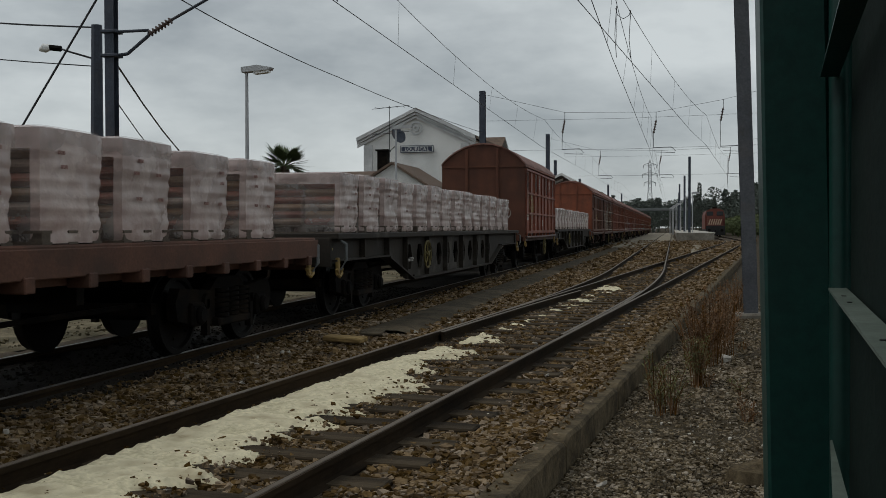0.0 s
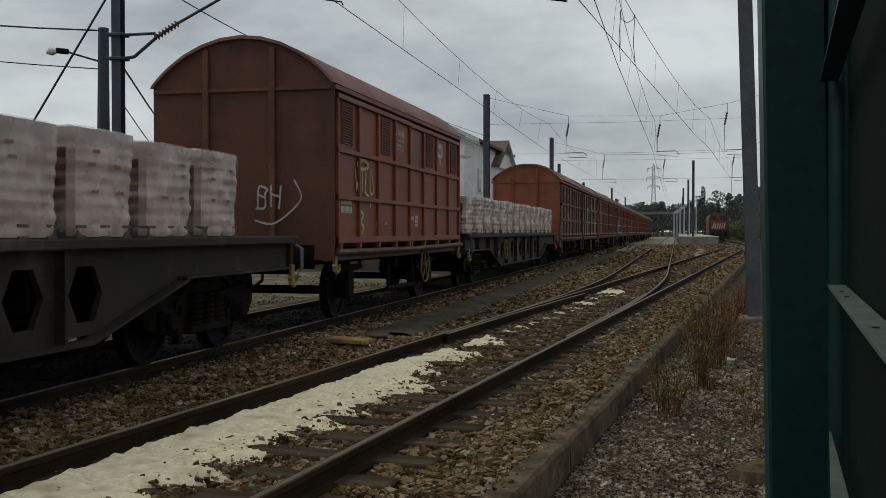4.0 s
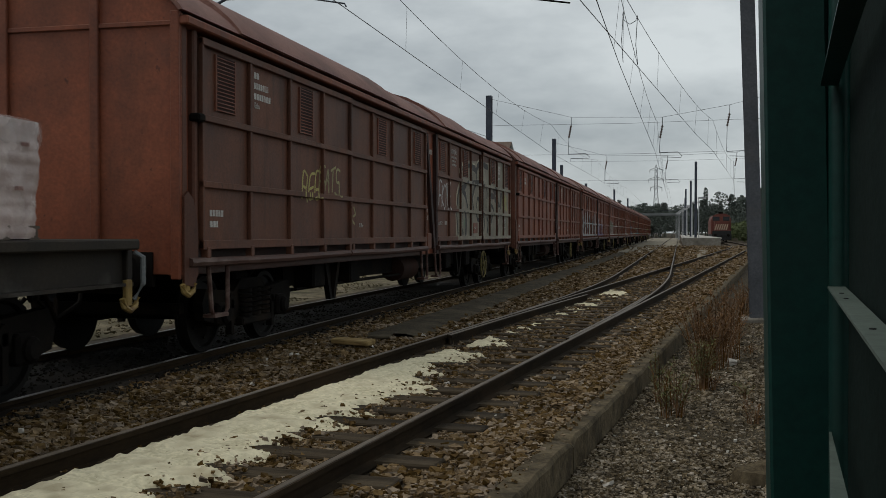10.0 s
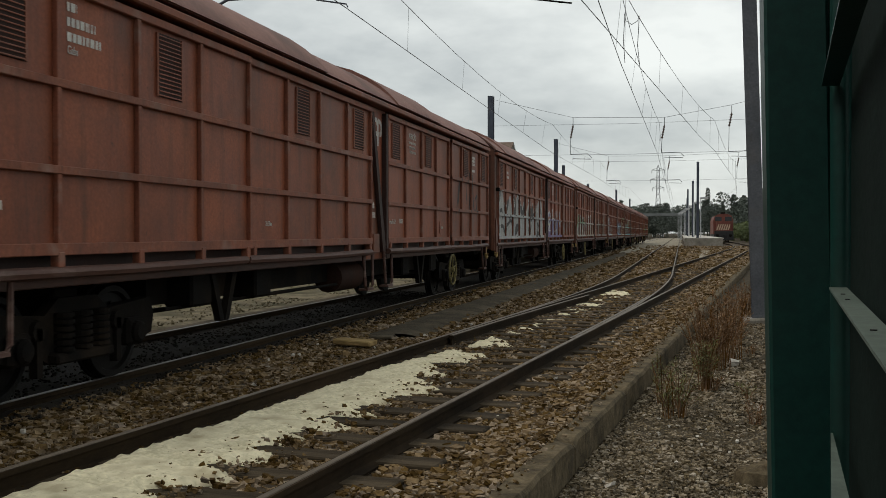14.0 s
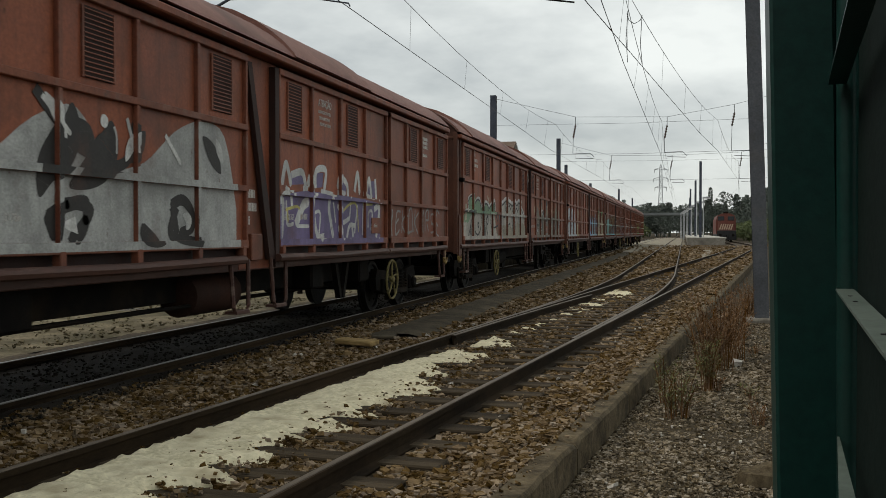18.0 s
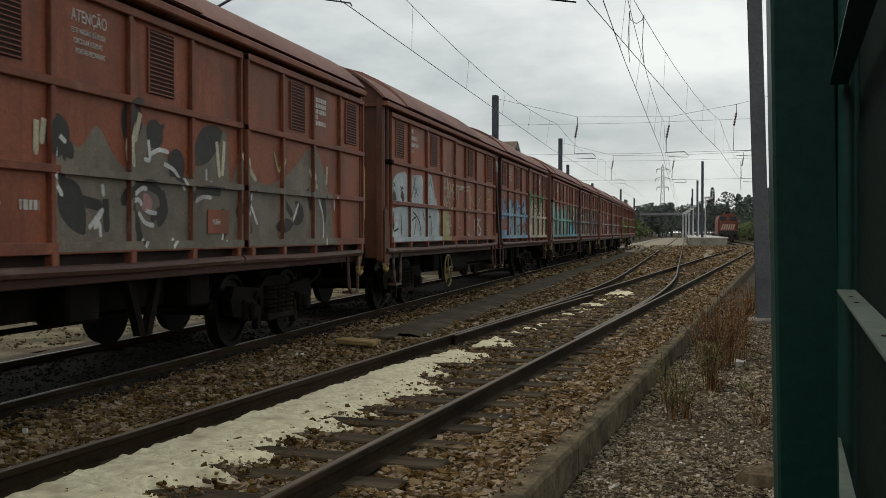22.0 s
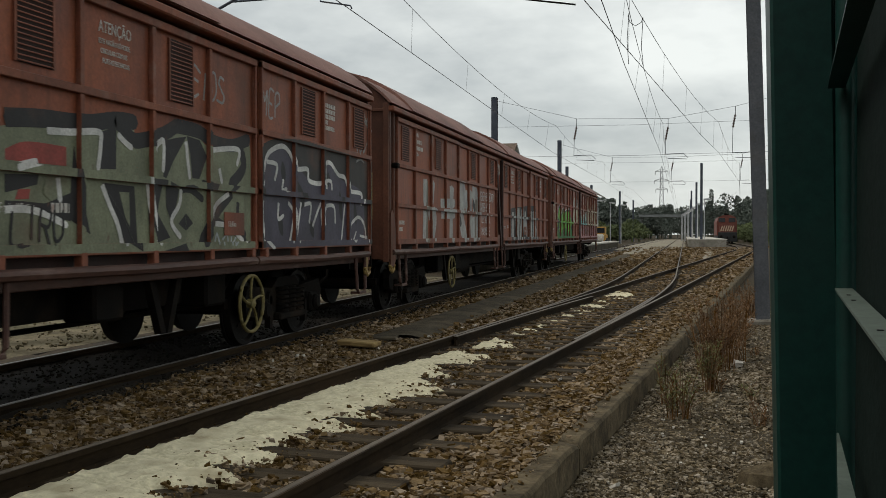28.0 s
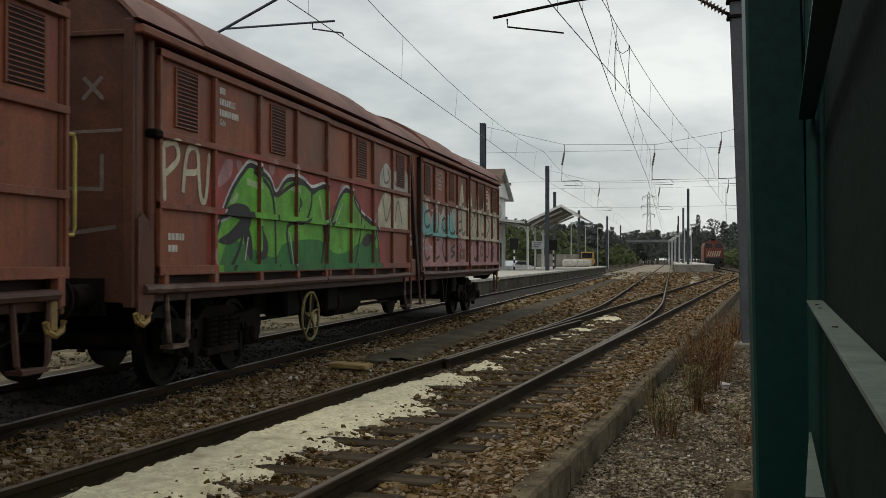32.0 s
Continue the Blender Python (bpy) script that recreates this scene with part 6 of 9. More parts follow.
def build_pylon(x, y, h, w):
    t = thing("power_pylon", "tall grey lattice power pylon far behind", "pylon", pose(x, y, 0))
    s = Shape()
    lv = [(0, w), (h * .45, w * .45), (h * .62, w * .3), (h * .95, w * .22), (h, .1)]
    for a, b in ((1, 1), (1, -1), (-1, -1), (-1, 1)):
        s.tube([(a * q / 2, b * q / 2, z) for z, q in lv], .13, 4)
    n = 12
    for k in range(n):
        z0, z1 = h * .95 * k / n, h * .95 * (k + 1) / n
        q0, q1 = np.interp([z0, z1], [p[0] for p in lv], [p[1] for p in lv])
        for a in (-1, 1):
            s.tube([(-q0 / 2, a * q0 / 2, z0), (q1 / 2, a * q1 / 2, z1)], .07, 4)
            s.tube([(q0 / 2, a * q0 / 2, z0), (-q1 / 2, a * q1 / 2, z1)], .07, 4)
    for z, r in ((h * .68, w * .55), (h * .8, w * .7), (h * .93, w * .6)):
        for a in (-1, 1):
            s.tube([(0, 0, z + .9), (a * r, 0, z)], .1, 4)
            s.tube([(0, 0, z - .2), (a * r, 0, z)], .1, 4)
            s.tube([(a * r, 0, z), (a * r, 0, z - 1.4)], .12, 4)
    part("lattice", s, M["grey_metal"], t)


build_pylon(-9.2, 420, 29, 4.2)
build_pylon(-330, 740, 42, 8)


def woods(name, trees, mat, label, seed):
    """Far woods as one mass of small leaf clumps on tapered trunks."""
    rnd = np.random.RandomState(seed)
    V, F = [], []
    base = 0
    for x, y, h, r, kind in trees:
        n = 520
        if kind == "pine":
            q = rnd.rand(n) ** 0.7
            z = h * (0.12 + 0.88 * q)
            lay = 0.75 + 0.25 * np.sin(q * 19 + x)
            rad = r * (1.1 - q) ** 0.8 * lay
        else:
            q = rnd.rand(n)
            z = h * (0.2 + 0.8 * q)
            rad = r * np.sqrt(np.clip(1 - (2 * q - 0.9) ** 2 * 0.8, 0.05, 1))
        a = rnd.rand(n) * 2 * np.pi
        k = rad * rnd.rand(n) ** 0.4
        c = np.stack([x + k * np.cos(a), y + k * np.sin(a), z], 1)
        size = (0.12 + 0.24 * rnd.rand(n)) * (r / 2.2)
        for _ in range(2):
            tri = c[:, None, :] + (rnd.rand(n, 3, 3) - 0.5) * 1.9 * size[:, None, None]
            V.append(tri.reshape(-1, 3))
            F.append(base + np.arange(n * 3).reshape(-1, 3))
            base += n * 3
        tk = np.array([[x - .15, y, -.2], [x + .15, y, -.2], [x, y, h * .8]])
        V.append(tk)
        F.append(base + np.array([[0, 1, 2]]))
        base += 3
    V, F = np.concatenate(V), np.concatenate(F)
    me = bpy.data.meshes.new(name)
    me.from_pydata(V.tolist(), [], F.tolist())
    me.materials.append(mat)
    return tagged(new(name, me), label, "trees", kind="stuff")


def far_tree_list():
    rnd = random.Random(5)
    out = []
    for k in range(430):
        y = rnd.uniform(235, 400)
        x = rnd.uniform(-0.22, 0.2) * y
        if -16 < x < 14 and y < 330:
            continue
        q = x / y
        top = 0.029 + 0.003 * math.sin(q * 60) + rnd.uniform(-.012, .003)
        if q < -0.06:
            top += 0.012 * min((-q - .06) / .1, 1)
        if q > 0.022:
            top = 0.036 + 0.003 * math.sin(q * 90) + rnd.uniform(-.014, .005)
        out.append((x, y, 1.4 + top * y, rnd.uniform(2.4, 4.4), "pine" if k % 3 else "bush"))
    for k in range(90):
        y = rnd.uniform(440, 500)
        out.append((rnd.uniform(-.12, .12) * y, y, 1.4 + rnd.uniform(.014, .026) * y, rnd.uniform(4, 6), "bush"))
    return out


woods("far_woods", far_tree_list(), M["leaf"], "dark pine woods behind the station", 3)


def shrubs():
    rnd = random.Random(8)
    out = []
    for k in range(90):
        y = rnd.uniform(150, 260)
        x = rnd.choice((rnd.uniform(-46, -14), rnd.uniform(10, 40)))
        out.append((x, y, rnd.uniform(1.5, 4.0), rnd.uniform(1.2, 2.4), "bush"))
    for k in range(70):
        x = rnd.choice((rnd.uniform(-44, -9.5), rnd.uniform(9.5, 38)))
        out.append((x, rnd.uniform(205, 234), rnd.uniform(2.5, 4.5), rnd.uniform(2, 3.4), "bush"))
    for k in range(12):
        out.append((rnd.uniform(-24, -15), rnd.uniform(140, 165), rnd.uniform(4, 7.5), rnd.uniform(2, 3), "bush"))
    return out


woods("shrubs", shrubs(), M["leaf_light"], "light green shrubs along the line", 4)


def palm_tree(x, y, crown):
    t = thing("palm_tree", "palm tree with stiff drooping fronds near the station", "palm tree", pose(x, y, -.1))
    s = Shape()
    s.tube([(0, 0, 0), (.1, 0, crown * .5), (.05, 0, crown)], .25, 10, radii=[.32, .24, .28])
    part("trunk", s, M["bark"], t)
    rnd = random.Random(2)
    for k in range(70):
        a, e = rnd.uniform(0, 2 * math.pi), rnd.uniform(-.2, .95)
        L = rnd.uniform(1.6, 2.1)
        d = Vector((math.cos(a) * math.cos(e), math.sin(a) * math.cos(e), math.sin(e)))
        side = Vector((-math.sin(a), math.cos(a), 0))
        f = Shape()
        for j in range(9):
            q = (j - 4) / 4
            tip = d * L * (1 - .25 * q * q) + side * q * .5
            tip.z -= .25 * (1 - math.sin(max(e, 0)))
            o = Vector((0, 0, crown)) + d * L * .35
            w = side * .045
            end = Vector((0, 0, crown)) + tip
            f.add([o - w, o + w, (o + end) / 2 + w * 1.2, end, (o + end) / 2 - w * 1.2], [(0, 1, 2, 3, 4)])
        f.tube([(0, 0, crown), Vector((0, 0, crown)) + d * L * .4], .018, 4)
        part("frond", f, M["palm"], t)


palm_tree(-23.8, 60, 5.45)


# ---- the green fence beside the camera ----
def build_fence():
    t = thing("metal_fence", "dark green metal fence panel with angle rails and a square post", "fence")
    s = Shape()
    s.box(-.0625, .0625, -.06, .06, -1.5, 1.6, .006)
    part("post", s, M["fence"], t, at=pose(.234, 2.24, 1.43, 0, -1.2, 0))
    fx = lambda y: .287 + .1 * (y - 2.15)
    s = Shape()
    s.tube([(.322, 2.17, -.1), (.302, 2.17, 3.2)], .022, 10)
    part("hinge_tube", s, M["fence"], t, smooth=True)
    s = Shape()
    s.prism([(.29, 2.2), (.38, 2.12), (.38, 2.17), (.29, 2.25)], -.1, 3.2, "z")
    part("end_frame", s, M["fence"], t)
    # folded sheet panel
    pts = []
    y = 2.14
    k = 0
    while y > -1.2:
        pts.append((fx(y) + (.052 if k % 2 else .040), y))
        y -= .045
        k += 1
    out = pts + [(x + .003, y) for x, y in pts[::-1]]
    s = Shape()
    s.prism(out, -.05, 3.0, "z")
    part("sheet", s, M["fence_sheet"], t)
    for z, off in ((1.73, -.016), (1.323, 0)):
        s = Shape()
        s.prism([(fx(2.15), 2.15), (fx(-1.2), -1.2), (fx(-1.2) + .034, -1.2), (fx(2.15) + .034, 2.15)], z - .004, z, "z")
        # lower rail in the lit tone; upper rail's shaded underside in dark fence green
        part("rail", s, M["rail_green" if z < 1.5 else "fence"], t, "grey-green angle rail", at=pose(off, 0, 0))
    # added tapered tab in place of the light sliver beside the post
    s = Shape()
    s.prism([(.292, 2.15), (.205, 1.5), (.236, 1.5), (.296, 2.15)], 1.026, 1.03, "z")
    part("gusset", s, M["rail_green"], t, "pale green tab added for the light sliver beside the post")
    for y in (1.9, 1.75, 1.2):
        s = Shape()
        s.disc([(1.3225, .004), (1.3245, .004)], (fx(y) + .015, y, 0), "z", 8)
        part("bolt", s, M["black"], t)


# paler green: light on the rail's top is put into the colour
M["rail_green"] = material("lit_green_rail", (0.075, 0.098, 0.082), (0.115, 0.145, 0.122), 6, 0.6, 0, 0.1, 40, (0.1, 0.13, 0.11), 4, 0.3)
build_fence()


# ---- paint on the wagons: graffiti laid on sheets and ribs ----
def clip(poly, a0, a1, b0, b1):
    """A convex polygon cut to a rectangle."""
    for axis, lim, keep in ((0, a0, 1), (0, a1, -1), (1, b0, 1), (1, b1, -1)):
        out = []
        for i, p in enumerate(poly):
            q = poly[(i + 1) % len(poly)]
            pi, qi = (p[axis] - lim) * keep >= 0, (q[axis] - lim) * keep >= 0
            if pi:
                out.append(p)
            if pi != qi:
                t = (lim - p[axis]) / (q[axis] - p[axis])
                out.append((p[0] + (q[0] - p[0]) * t, p[1] + (q[1] - p[1]) * t))
        poly = out
        if len(poly) < 3:
            return []
    return poly


def door_rects():
    """Rectangles of the doors' faces: (y0, y1, z0, z1, x)."""
    out = []
    for y0, y1, x in DOORS:
        w = (y1 - y0) / 4
        zs = [DOOR_LOW + .09, RAIL_A - .035, RAIL_A + .035, RAIL_B - .035, RAIL_B + .035, DOOR_TOP - .07]
        ys = []
        for k in range(5):
            t = 0.045 if k in (0, 4) else 0.03
            ys.append((max(y0 + k * w - t, y0), min(y0 + k * w + t, y1)))
        for k in range(4):
            for z0, z1 in ((zs[0], zs[1]), (zs[2], zs[3]), (zs[4], zs[5])):
                out.append((ys[k][1], ys[k + 1][0], z0, z1, x - 0.03))
        for a, b in ys:
            for z0, z1 in ((zs[0], zs[1]), (zs[2], zs[3]), (zs[4], zs[5])):
                out.append((a, b, z0, z1, x + 0.02))
        for z0, z1 in ((DOOR_LOW - .01, zs[0]), (zs[1], zs[2]), (zs[3], zs[4])):
            out.append((y0, y1, z0, z1, x + 0.028))
    return out


RECTS = door_rects()
PAINTS = {}


def paint_mat(name, c, d=None):
    if name not in PAINTS:
        e = d or tuple(min(q * 1.35 + 0.01, 0.8) for q in c)
        PAINTS[name] = weathered(material("spray_" + name, tuple(q * 0.8 for q in c), e, 2.5, 0.6, 0, 0.1, 40, (0.11, 0.05, 0.032), 1.3, 0.18), tuple(q * 0.45 + 0.02 for q in c), (0.1, 0.045, 0.028), tuple(min(q * 1.25 + 0.008, 0.75) for q in c), 0.45)
    return PAINTS[name]


COLOURS = {"white": (0.5, 0.5, 0.48), "silver": (0.32, 0.325, 0.31), "black": (0.012, 0.012, 0.013), "green": (0.1, 0.32, 0.03), "dark_green": (0.02, 0.14, 0.03), "cream": (0.42, 0.38, 0.27),
           "yellow": (0.42, 0.37, 0.12), "blue": (0.12, 0.23, 0.38), "teal": (0.12, 0.36, 0.33), "purple": (0.135, 0.105, 0.21), "lilac": (0.42, 0.38, 0.5), "pink": (0.34, 0.17, 0.17), "red": (0.26, 0.045, 0.035),
           "olive": (0.15, 0.165, 0.105), "cyan": (0.06, 0.3, 0.38), "grey": (0.24, 0.24, 0.23), "stone": (0.235, 0.21, 0.158), "drab": (0.14, 0.12, 0.09), "charcoal": (0.022, 0.02, 0.018), "sage": (0.15, 0.25, 0.15), "ice": (0.36, 0.4, 0.41), "yellow_grey": (0.3, 0.27, 0.12), "cyan_grey": (0.2, 0.32, 0.38), "blue_green": (0.07, 0.25, 0.25), "pale_green": (0.3, 0.42, 0.2), "pale_grey": (0.37, 0.345, 0.3), "violet_grey": (0.055, 0.051, 0.074)}


def spray(wagon, polys, colour, level=0, name="graffiti"):
    s = Shape()
    lift = 0.003 + 0.0016 * level
    for i, p in enumerate(polys):
        ya, yb = min(q[0] for q in p), max(q[0] for q in p)
        za, zb = min(q[1] for q in p), max(q[1] for q in p)
        for y0, y1, z0, z1, x in RECTS:
            if ya < y1 and yb > y0 and za < z1 and zb > z0:
                c = clip(p, y0, y1, z0, z1)
                if len(c) >= 3:
                    s.add([(x + lift + 1.2e-4 * (i % 12), y, z) for y, z in c], [tuple(range(len(c)))])
    if s.v:
        tagged(part(name, s, paint_mat(colour, COLOURS[colour]), wagon), "%s spray-painted graffiti" % colour.replace("_", " "), kind="stuff")


def stroke(pts, w):
    """Convex pieces of a painted line."""
    out = []
    for (a, b), (c, d) in zip(pts[:-1], pts[1:]):
        L = math.hypot(c - a, d - b) or 1e-6
        nx, ny = -(d - b) / L * w / 2, (c - a) / L * w / 2
        out.append([(a + nx, b + ny), (c + nx, d + ny), (c - nx, d - ny), (a - nx, b - ny)])
        out.append([(c + w / 2 * math.cos(k * math.pi / 3), d + w / 2 * math.sin(k * math.pi / 3)) for k in range(6)])
    return out


def curve(pts, n=6):
    """A smooth line through points."""
    out = []
    p = [pts[0]] + list(pts) + [pts[-1]]
    for i in range(1, len(p) - 2):
        for k in range(n):
            t = k / n
            out.append(tuple(0.5 * (2 * p[i][j] + (p[i + 1][j] - p[i - 1][j]) * t + (2 * p[i - 1][j] - 5 * p[i][j] + 4 * p[i + 1][j] - p[i + 2][j]) * t * t + (3 * p[i][j] - p[i - 1][j] - 3 * p[i + 1][j] + p[i + 2][j]) * t ** 3) for j in (0, 1)))
    out.append(tuple(pts[-1]))
    return out


GLYPHS = {"A": "0010 2444 41", "H": "00.04 40.44 02.42", "S": "4434130313213041000", "F": "00.04.44 02.32", "R": "00.04.34.43.32.02 22.40", "E": "40.00.04.44 02.32", "T": "20.24 04.44", "U": "04.01.10.30.41.44",
          "L": "04.00.40", "I": "20.24", "D": "00.04.24.42.41.20.00", "W": "04.10.22.30.44", "K": "00.04 44.02.40", "P": "00.04.34.43.32.02", "O": "10.01.03.14.34.43.41.30.10", "N": "00.04.40.44", "M": "00.04.22.44.40",
          "V": "04.20.44", "C": "43.34.14.03.01.10.30.41", "Y": "04.22.44 22.20", "B": "00.04.34.43.32.41.30.00 02.32", "Z": "04.44.00.40", "X": "00.44 04.40"}
GLYPHS["G"] = "43.34.14.03.01.10.30.41.42.22"
GLYPHS["A"] = "00.24.40 12.32"
GLYPHS["S"] = "44.14.03.12.32.41.30.00"


def tag(words, y, z, h, w=0.7, gap=0.28, slant=0.1, seed=1, wild=0.12):
    """Hand-sprayed capitals as painted lines; returns pieces."""
    rnd = random.Random(seed)
    out, x = [], y
    for ch in words:
        if ch == " ":
            x += h * w * 0.7
            continue
        for line in GLYPHS[ch].split():
            pts = []
            for q in line.split("."):
                a, b = int(q[0]) / 4, int(q[1]) / 4
                pts.append((x + (a + rnd.uniform(-wild, wild)) * h * w + slant * b * h, z + (b + rnd.uniform(-wild, wild)) * h))
            out += stroke(curve(pts, 4) if len(pts) > 2 and wild > 0.05 else pts, h * 0.07 + 0.012)
        x += h * (w + gap)
    return out


def blob(y, z, a, b, rnd, n=22, rough=0.22):
    ph = [rnd.uniform(0, 6.28) for _ in range(3)]
    pts = []
    for k in range(n):
        t = 2 * math.pi * k / n
        r = 1 + rough * (math.sin(2 * t + ph[0]) * 0.6 + math.sin(3 * t + ph[1]) * 0.5 + math.sin(5 * t + ph[2]) * 0.3)
        c, s = math.cos(t), math.sin(t)
        pts.append((y + a * r * math.copysign(abs(c) ** 0.7, c), z + b * r * math.copysign(abs(s) ** 0.7, s)))
    return pts


def fan(c, pts):
    return [[c, pts[k], pts[(k + 1) % len(pts)]] for k in range(len(pts))]


def scribble(wagon, y0, y1, z0, z1, n, colour, seed, width=0.05, level=2, steps_=5):
    rnd = random.Random(seed)
    polys = []
    for k in range(n):
        y = y0 + (y1 - y0) * (k + rnd.random()) / n
        pts = [(y + rnd.uniform(-.35, .35), rnd.uniform(z0, z1)) for _ in range(steps_)]
        polys += stroke(curve(pts, 5), width * rnd.uniform(.6, 1.4))
    spray(wagon, polys, colour, level)


W = WAGONS


def flick(pts, w):
    """A curved mark that swells in its middle and tapers to both ends."""
    p = curve(pts, 7)
    n = len(p) - 1
    edge = []
    for k, (y, z) in enumerate(p):
        (ay, az), (by, bz) = p[max(k - 1, 0)], p[min(k + 1, n)]
        L = math.hypot(by - ay, bz - az) or 1e-6
        u = w * (0.08 + math.sin(math.pi * k / n)) / 2
        ny, nz = -(bz - az) / L * u, (by - ay) / L * u
        edge.append(((y + ny, z + nz), (y - ny, z - nz)))
    return [[a[0], b[0], b[1], a[1]] for a, b in zip(edge[:-1], edge[1:])]


def skyline(y0, y1, low, high, n, seed):
    """An up-and-down top edge of a row of sprayed letters."""
    rnd = random.Random(seed)
    pts = []
    for k in range(2 * n + 1):
        y = y0 + (y1 - y0) * (k + (rnd.uniform(-.25, .25) if 0 < k < 2 * n else 0)) / (2 * n)
        pts.append((y, (high if k % 2 else low) + rnd.uniform(-.1, .1)))
    return pts


def mass(wagon, tops, z0, colour, level=0):
    """A filled patch under a top edge."""
    t = curve(tops, 4)
    spray(wagon, [[(p[0], z0), (q[0], z0), q, p] for p, q in zip(t[:-1], t[1:]) if q[0] > p[0]], colour, level)


def rim(wagon, tops, colour, width, drop=0.0, level=2):
    """A line that follows a top edge."""
    spray(wagon, stroke([(y, q - drop) for y, q in curve(tops, 4)], width), colour, level)


def crescents(wagon, y0, y1, z0, z1, n, colour, seed, width=.2, size=.45, level=2):
    rnd = random.Random(seed)
    polys = []
    for k in range(n):
        y, q = y0 + (y1 - y0) * (k + rnd.random()) / n, rnd.uniform(z0, z1)
        s, a = size * rnd.uniform(.6, 1.3), rnd.uniform(0, 6.28)
        dy, dz = s * math.cos(a), s * .8 * math.sin(a)
        b = rnd.choice((-1, 1)) * rnd.uniform(.25, .6)
        pts = [(y - dy / 2, q - dz / 2), (y - b * dz * .5, q + b * dy * .5), (y + dy / 2, q + dz / 2)]
        polys += flick([(u, min(max(v, z0 - .05), z1 + .1)) for u, v in pts], width * rnd.uniform(.5, 1.2))
    spray(wagon, polys, colour, level)


def hooks(wagon, y0, y1, z0, z1, n, colour, seed, width=.05, level=2):
    """Letter strokes: stems with a bowl or a foot."""
    rnd = random.Random(seed)
    polys = []
    w = (y1 - y0) / n
    for k in range(n):
        y = y0 + (k + .5) * w
        lo, hi = z0 + rnd.uniform(0, .1), z1 - rnd.uniform(0, .2)
        e, m = w * rnd.uniform(.2, .36), (lo + hi) / 2
        kind = rnd.choice("oucs")
        pts = {"o": [(y - e, m), (y, hi), (y + e, m), (y, lo), (y - e, m)], "u": [(y - e, hi), (y - e, lo + .1), (y, lo), (y + e, lo + .1), (y + e, hi)],
               "c": [(y + e, hi), (y - e * .5, hi - .05), (y - e, m), (y - e * .3, lo), (y + e, lo + .05)], "s": [(y + e, hi), (y - e, hi - .12), (y + e, m - .05), (y - e, lo)]}[kind]
        polys += stroke(curve(pts, 5), width * rnd.uniform(.8, 1.3))
    spray(wagon, polys, colour, level)


def lines(wagon, colour, level, width, *paths):
    """Smooth painted lines; a negative width gives marks that taper to both ends."""
    polys = []
    for pts in paths:
        polys += flick(pts, -width) if width < 0 else stroke(curve(pts, 5) if len(pts) > 2 else pts, width)
    spray(wagon, polys, colour, level)


def patch(wagon, colour, level, *outlines):
    """Filled shapes with straight edges."""
    spray(wagon, [q for o in outlines for q in fan((sum(p[0] for p in o) / len(o), sum(p[1] for p in o) / len(o)), o)], colour, level)


def dots(wagon, colour, level, *items):
    """Round sprayed dabs: place along the wagon, height, radius."""
    rnd = random.Random(level)
    spray(wagon, [q for y, z, r in items for q in fan((y, z), blob(y, z, r, r, rnd, 14, .1))], colour, level)


# first wagon: small tags, then a pale piece in broad black strokes
spray(W[0], tag("REE", 3.33, 1.89, .36, .5, .18, .15, 3), "yellow")
spray(W[0], tag("RATS", 3.99, 2.01, .36, .52, .12, .12, 4), "yellow_grey")
lines(W[0], "yellow_grey", 1, 0.04, [(5.49, 1.86), (5.54, 1.68), (5.71, 1.57)], [(5.67, 1.84), (5.76, 1.73), (5.65, 1.69)])
spray(W[0], tag("FKTG", 11.51, 1.98, .5, .42, .12, .12, 5), "white")
mass(W[0], [(13.21, 1.6), (13.38, 2.26), (13.73, 2.69), (13.95, 2.96), (14.58, 3.18), (15.18, 3.21), (16.05, 3.27), (17.15, 3.29), (18.3, 3.36), (19.64, 3.44), (20.37, 2.67), (20.44, 1.51)], 1.27, "stone", 0)
lines(W[0], "cream", 1, 0.1, [(13.66, 2.62), (13.38, 2.4), (13.28, 2.24), (13.27, 2.1)], [(13.55, 2.85), (13.81, 3.01), (14.17, 3.11)], [(15.04, 3.09), (15.34, 3.12), (15.49, 3.05), (15.6, 3.02), (15.72, 3.18), (16.05, 3.28)], [(13.21, 1.89), (13.25, 1.69), (13.31, 1.42)])
lines(W[0], "charcoal", 2, 0.1, [(13.78, 2.58), (13.52, 2.41), (13.42, 2.28), (13.35, 2.1)], [(13.84, 2.94), (14.36, 3.04), (14.9, 3.09)], [(15.56, 2.66), (15.3, 2.5), (15.15, 2.29), (15.26, 2.04)], [(15.11, 2.68), (15.72, 2.72), (16.21, 2.72)], [(16.83, 2.59), (16.88, 2.4), (16.74, 2.11)], [(17.21, 2.23), (17.71, 2.12), (17.87, 2.03)], [(13.29, 1.89), (13.34, 1.69), (13.44, 1.42)], [(15.64, 1.89), (15.79, 1.77), (16.04, 1.76)], [(16.83, 1.83), (17.02, 1.71), (16.92, 1.45)], [(17.11, 1.93), (17.41, 1.71), (17.71, 1.92)], [(18.25, 1.45), (18.36, 1.73), (18.71, 1.92)], [(19.13, 2.58), (19.25, 2.23)], [(15.64, 2.06), (15.72, 2.25), (15.84, 2.31), (15.96, 2.25), (16.12, 2.05)], [(18.95, 2.57), (18.95, 2.14)], [(15.53, 2.98), (15.68, 2.79)])
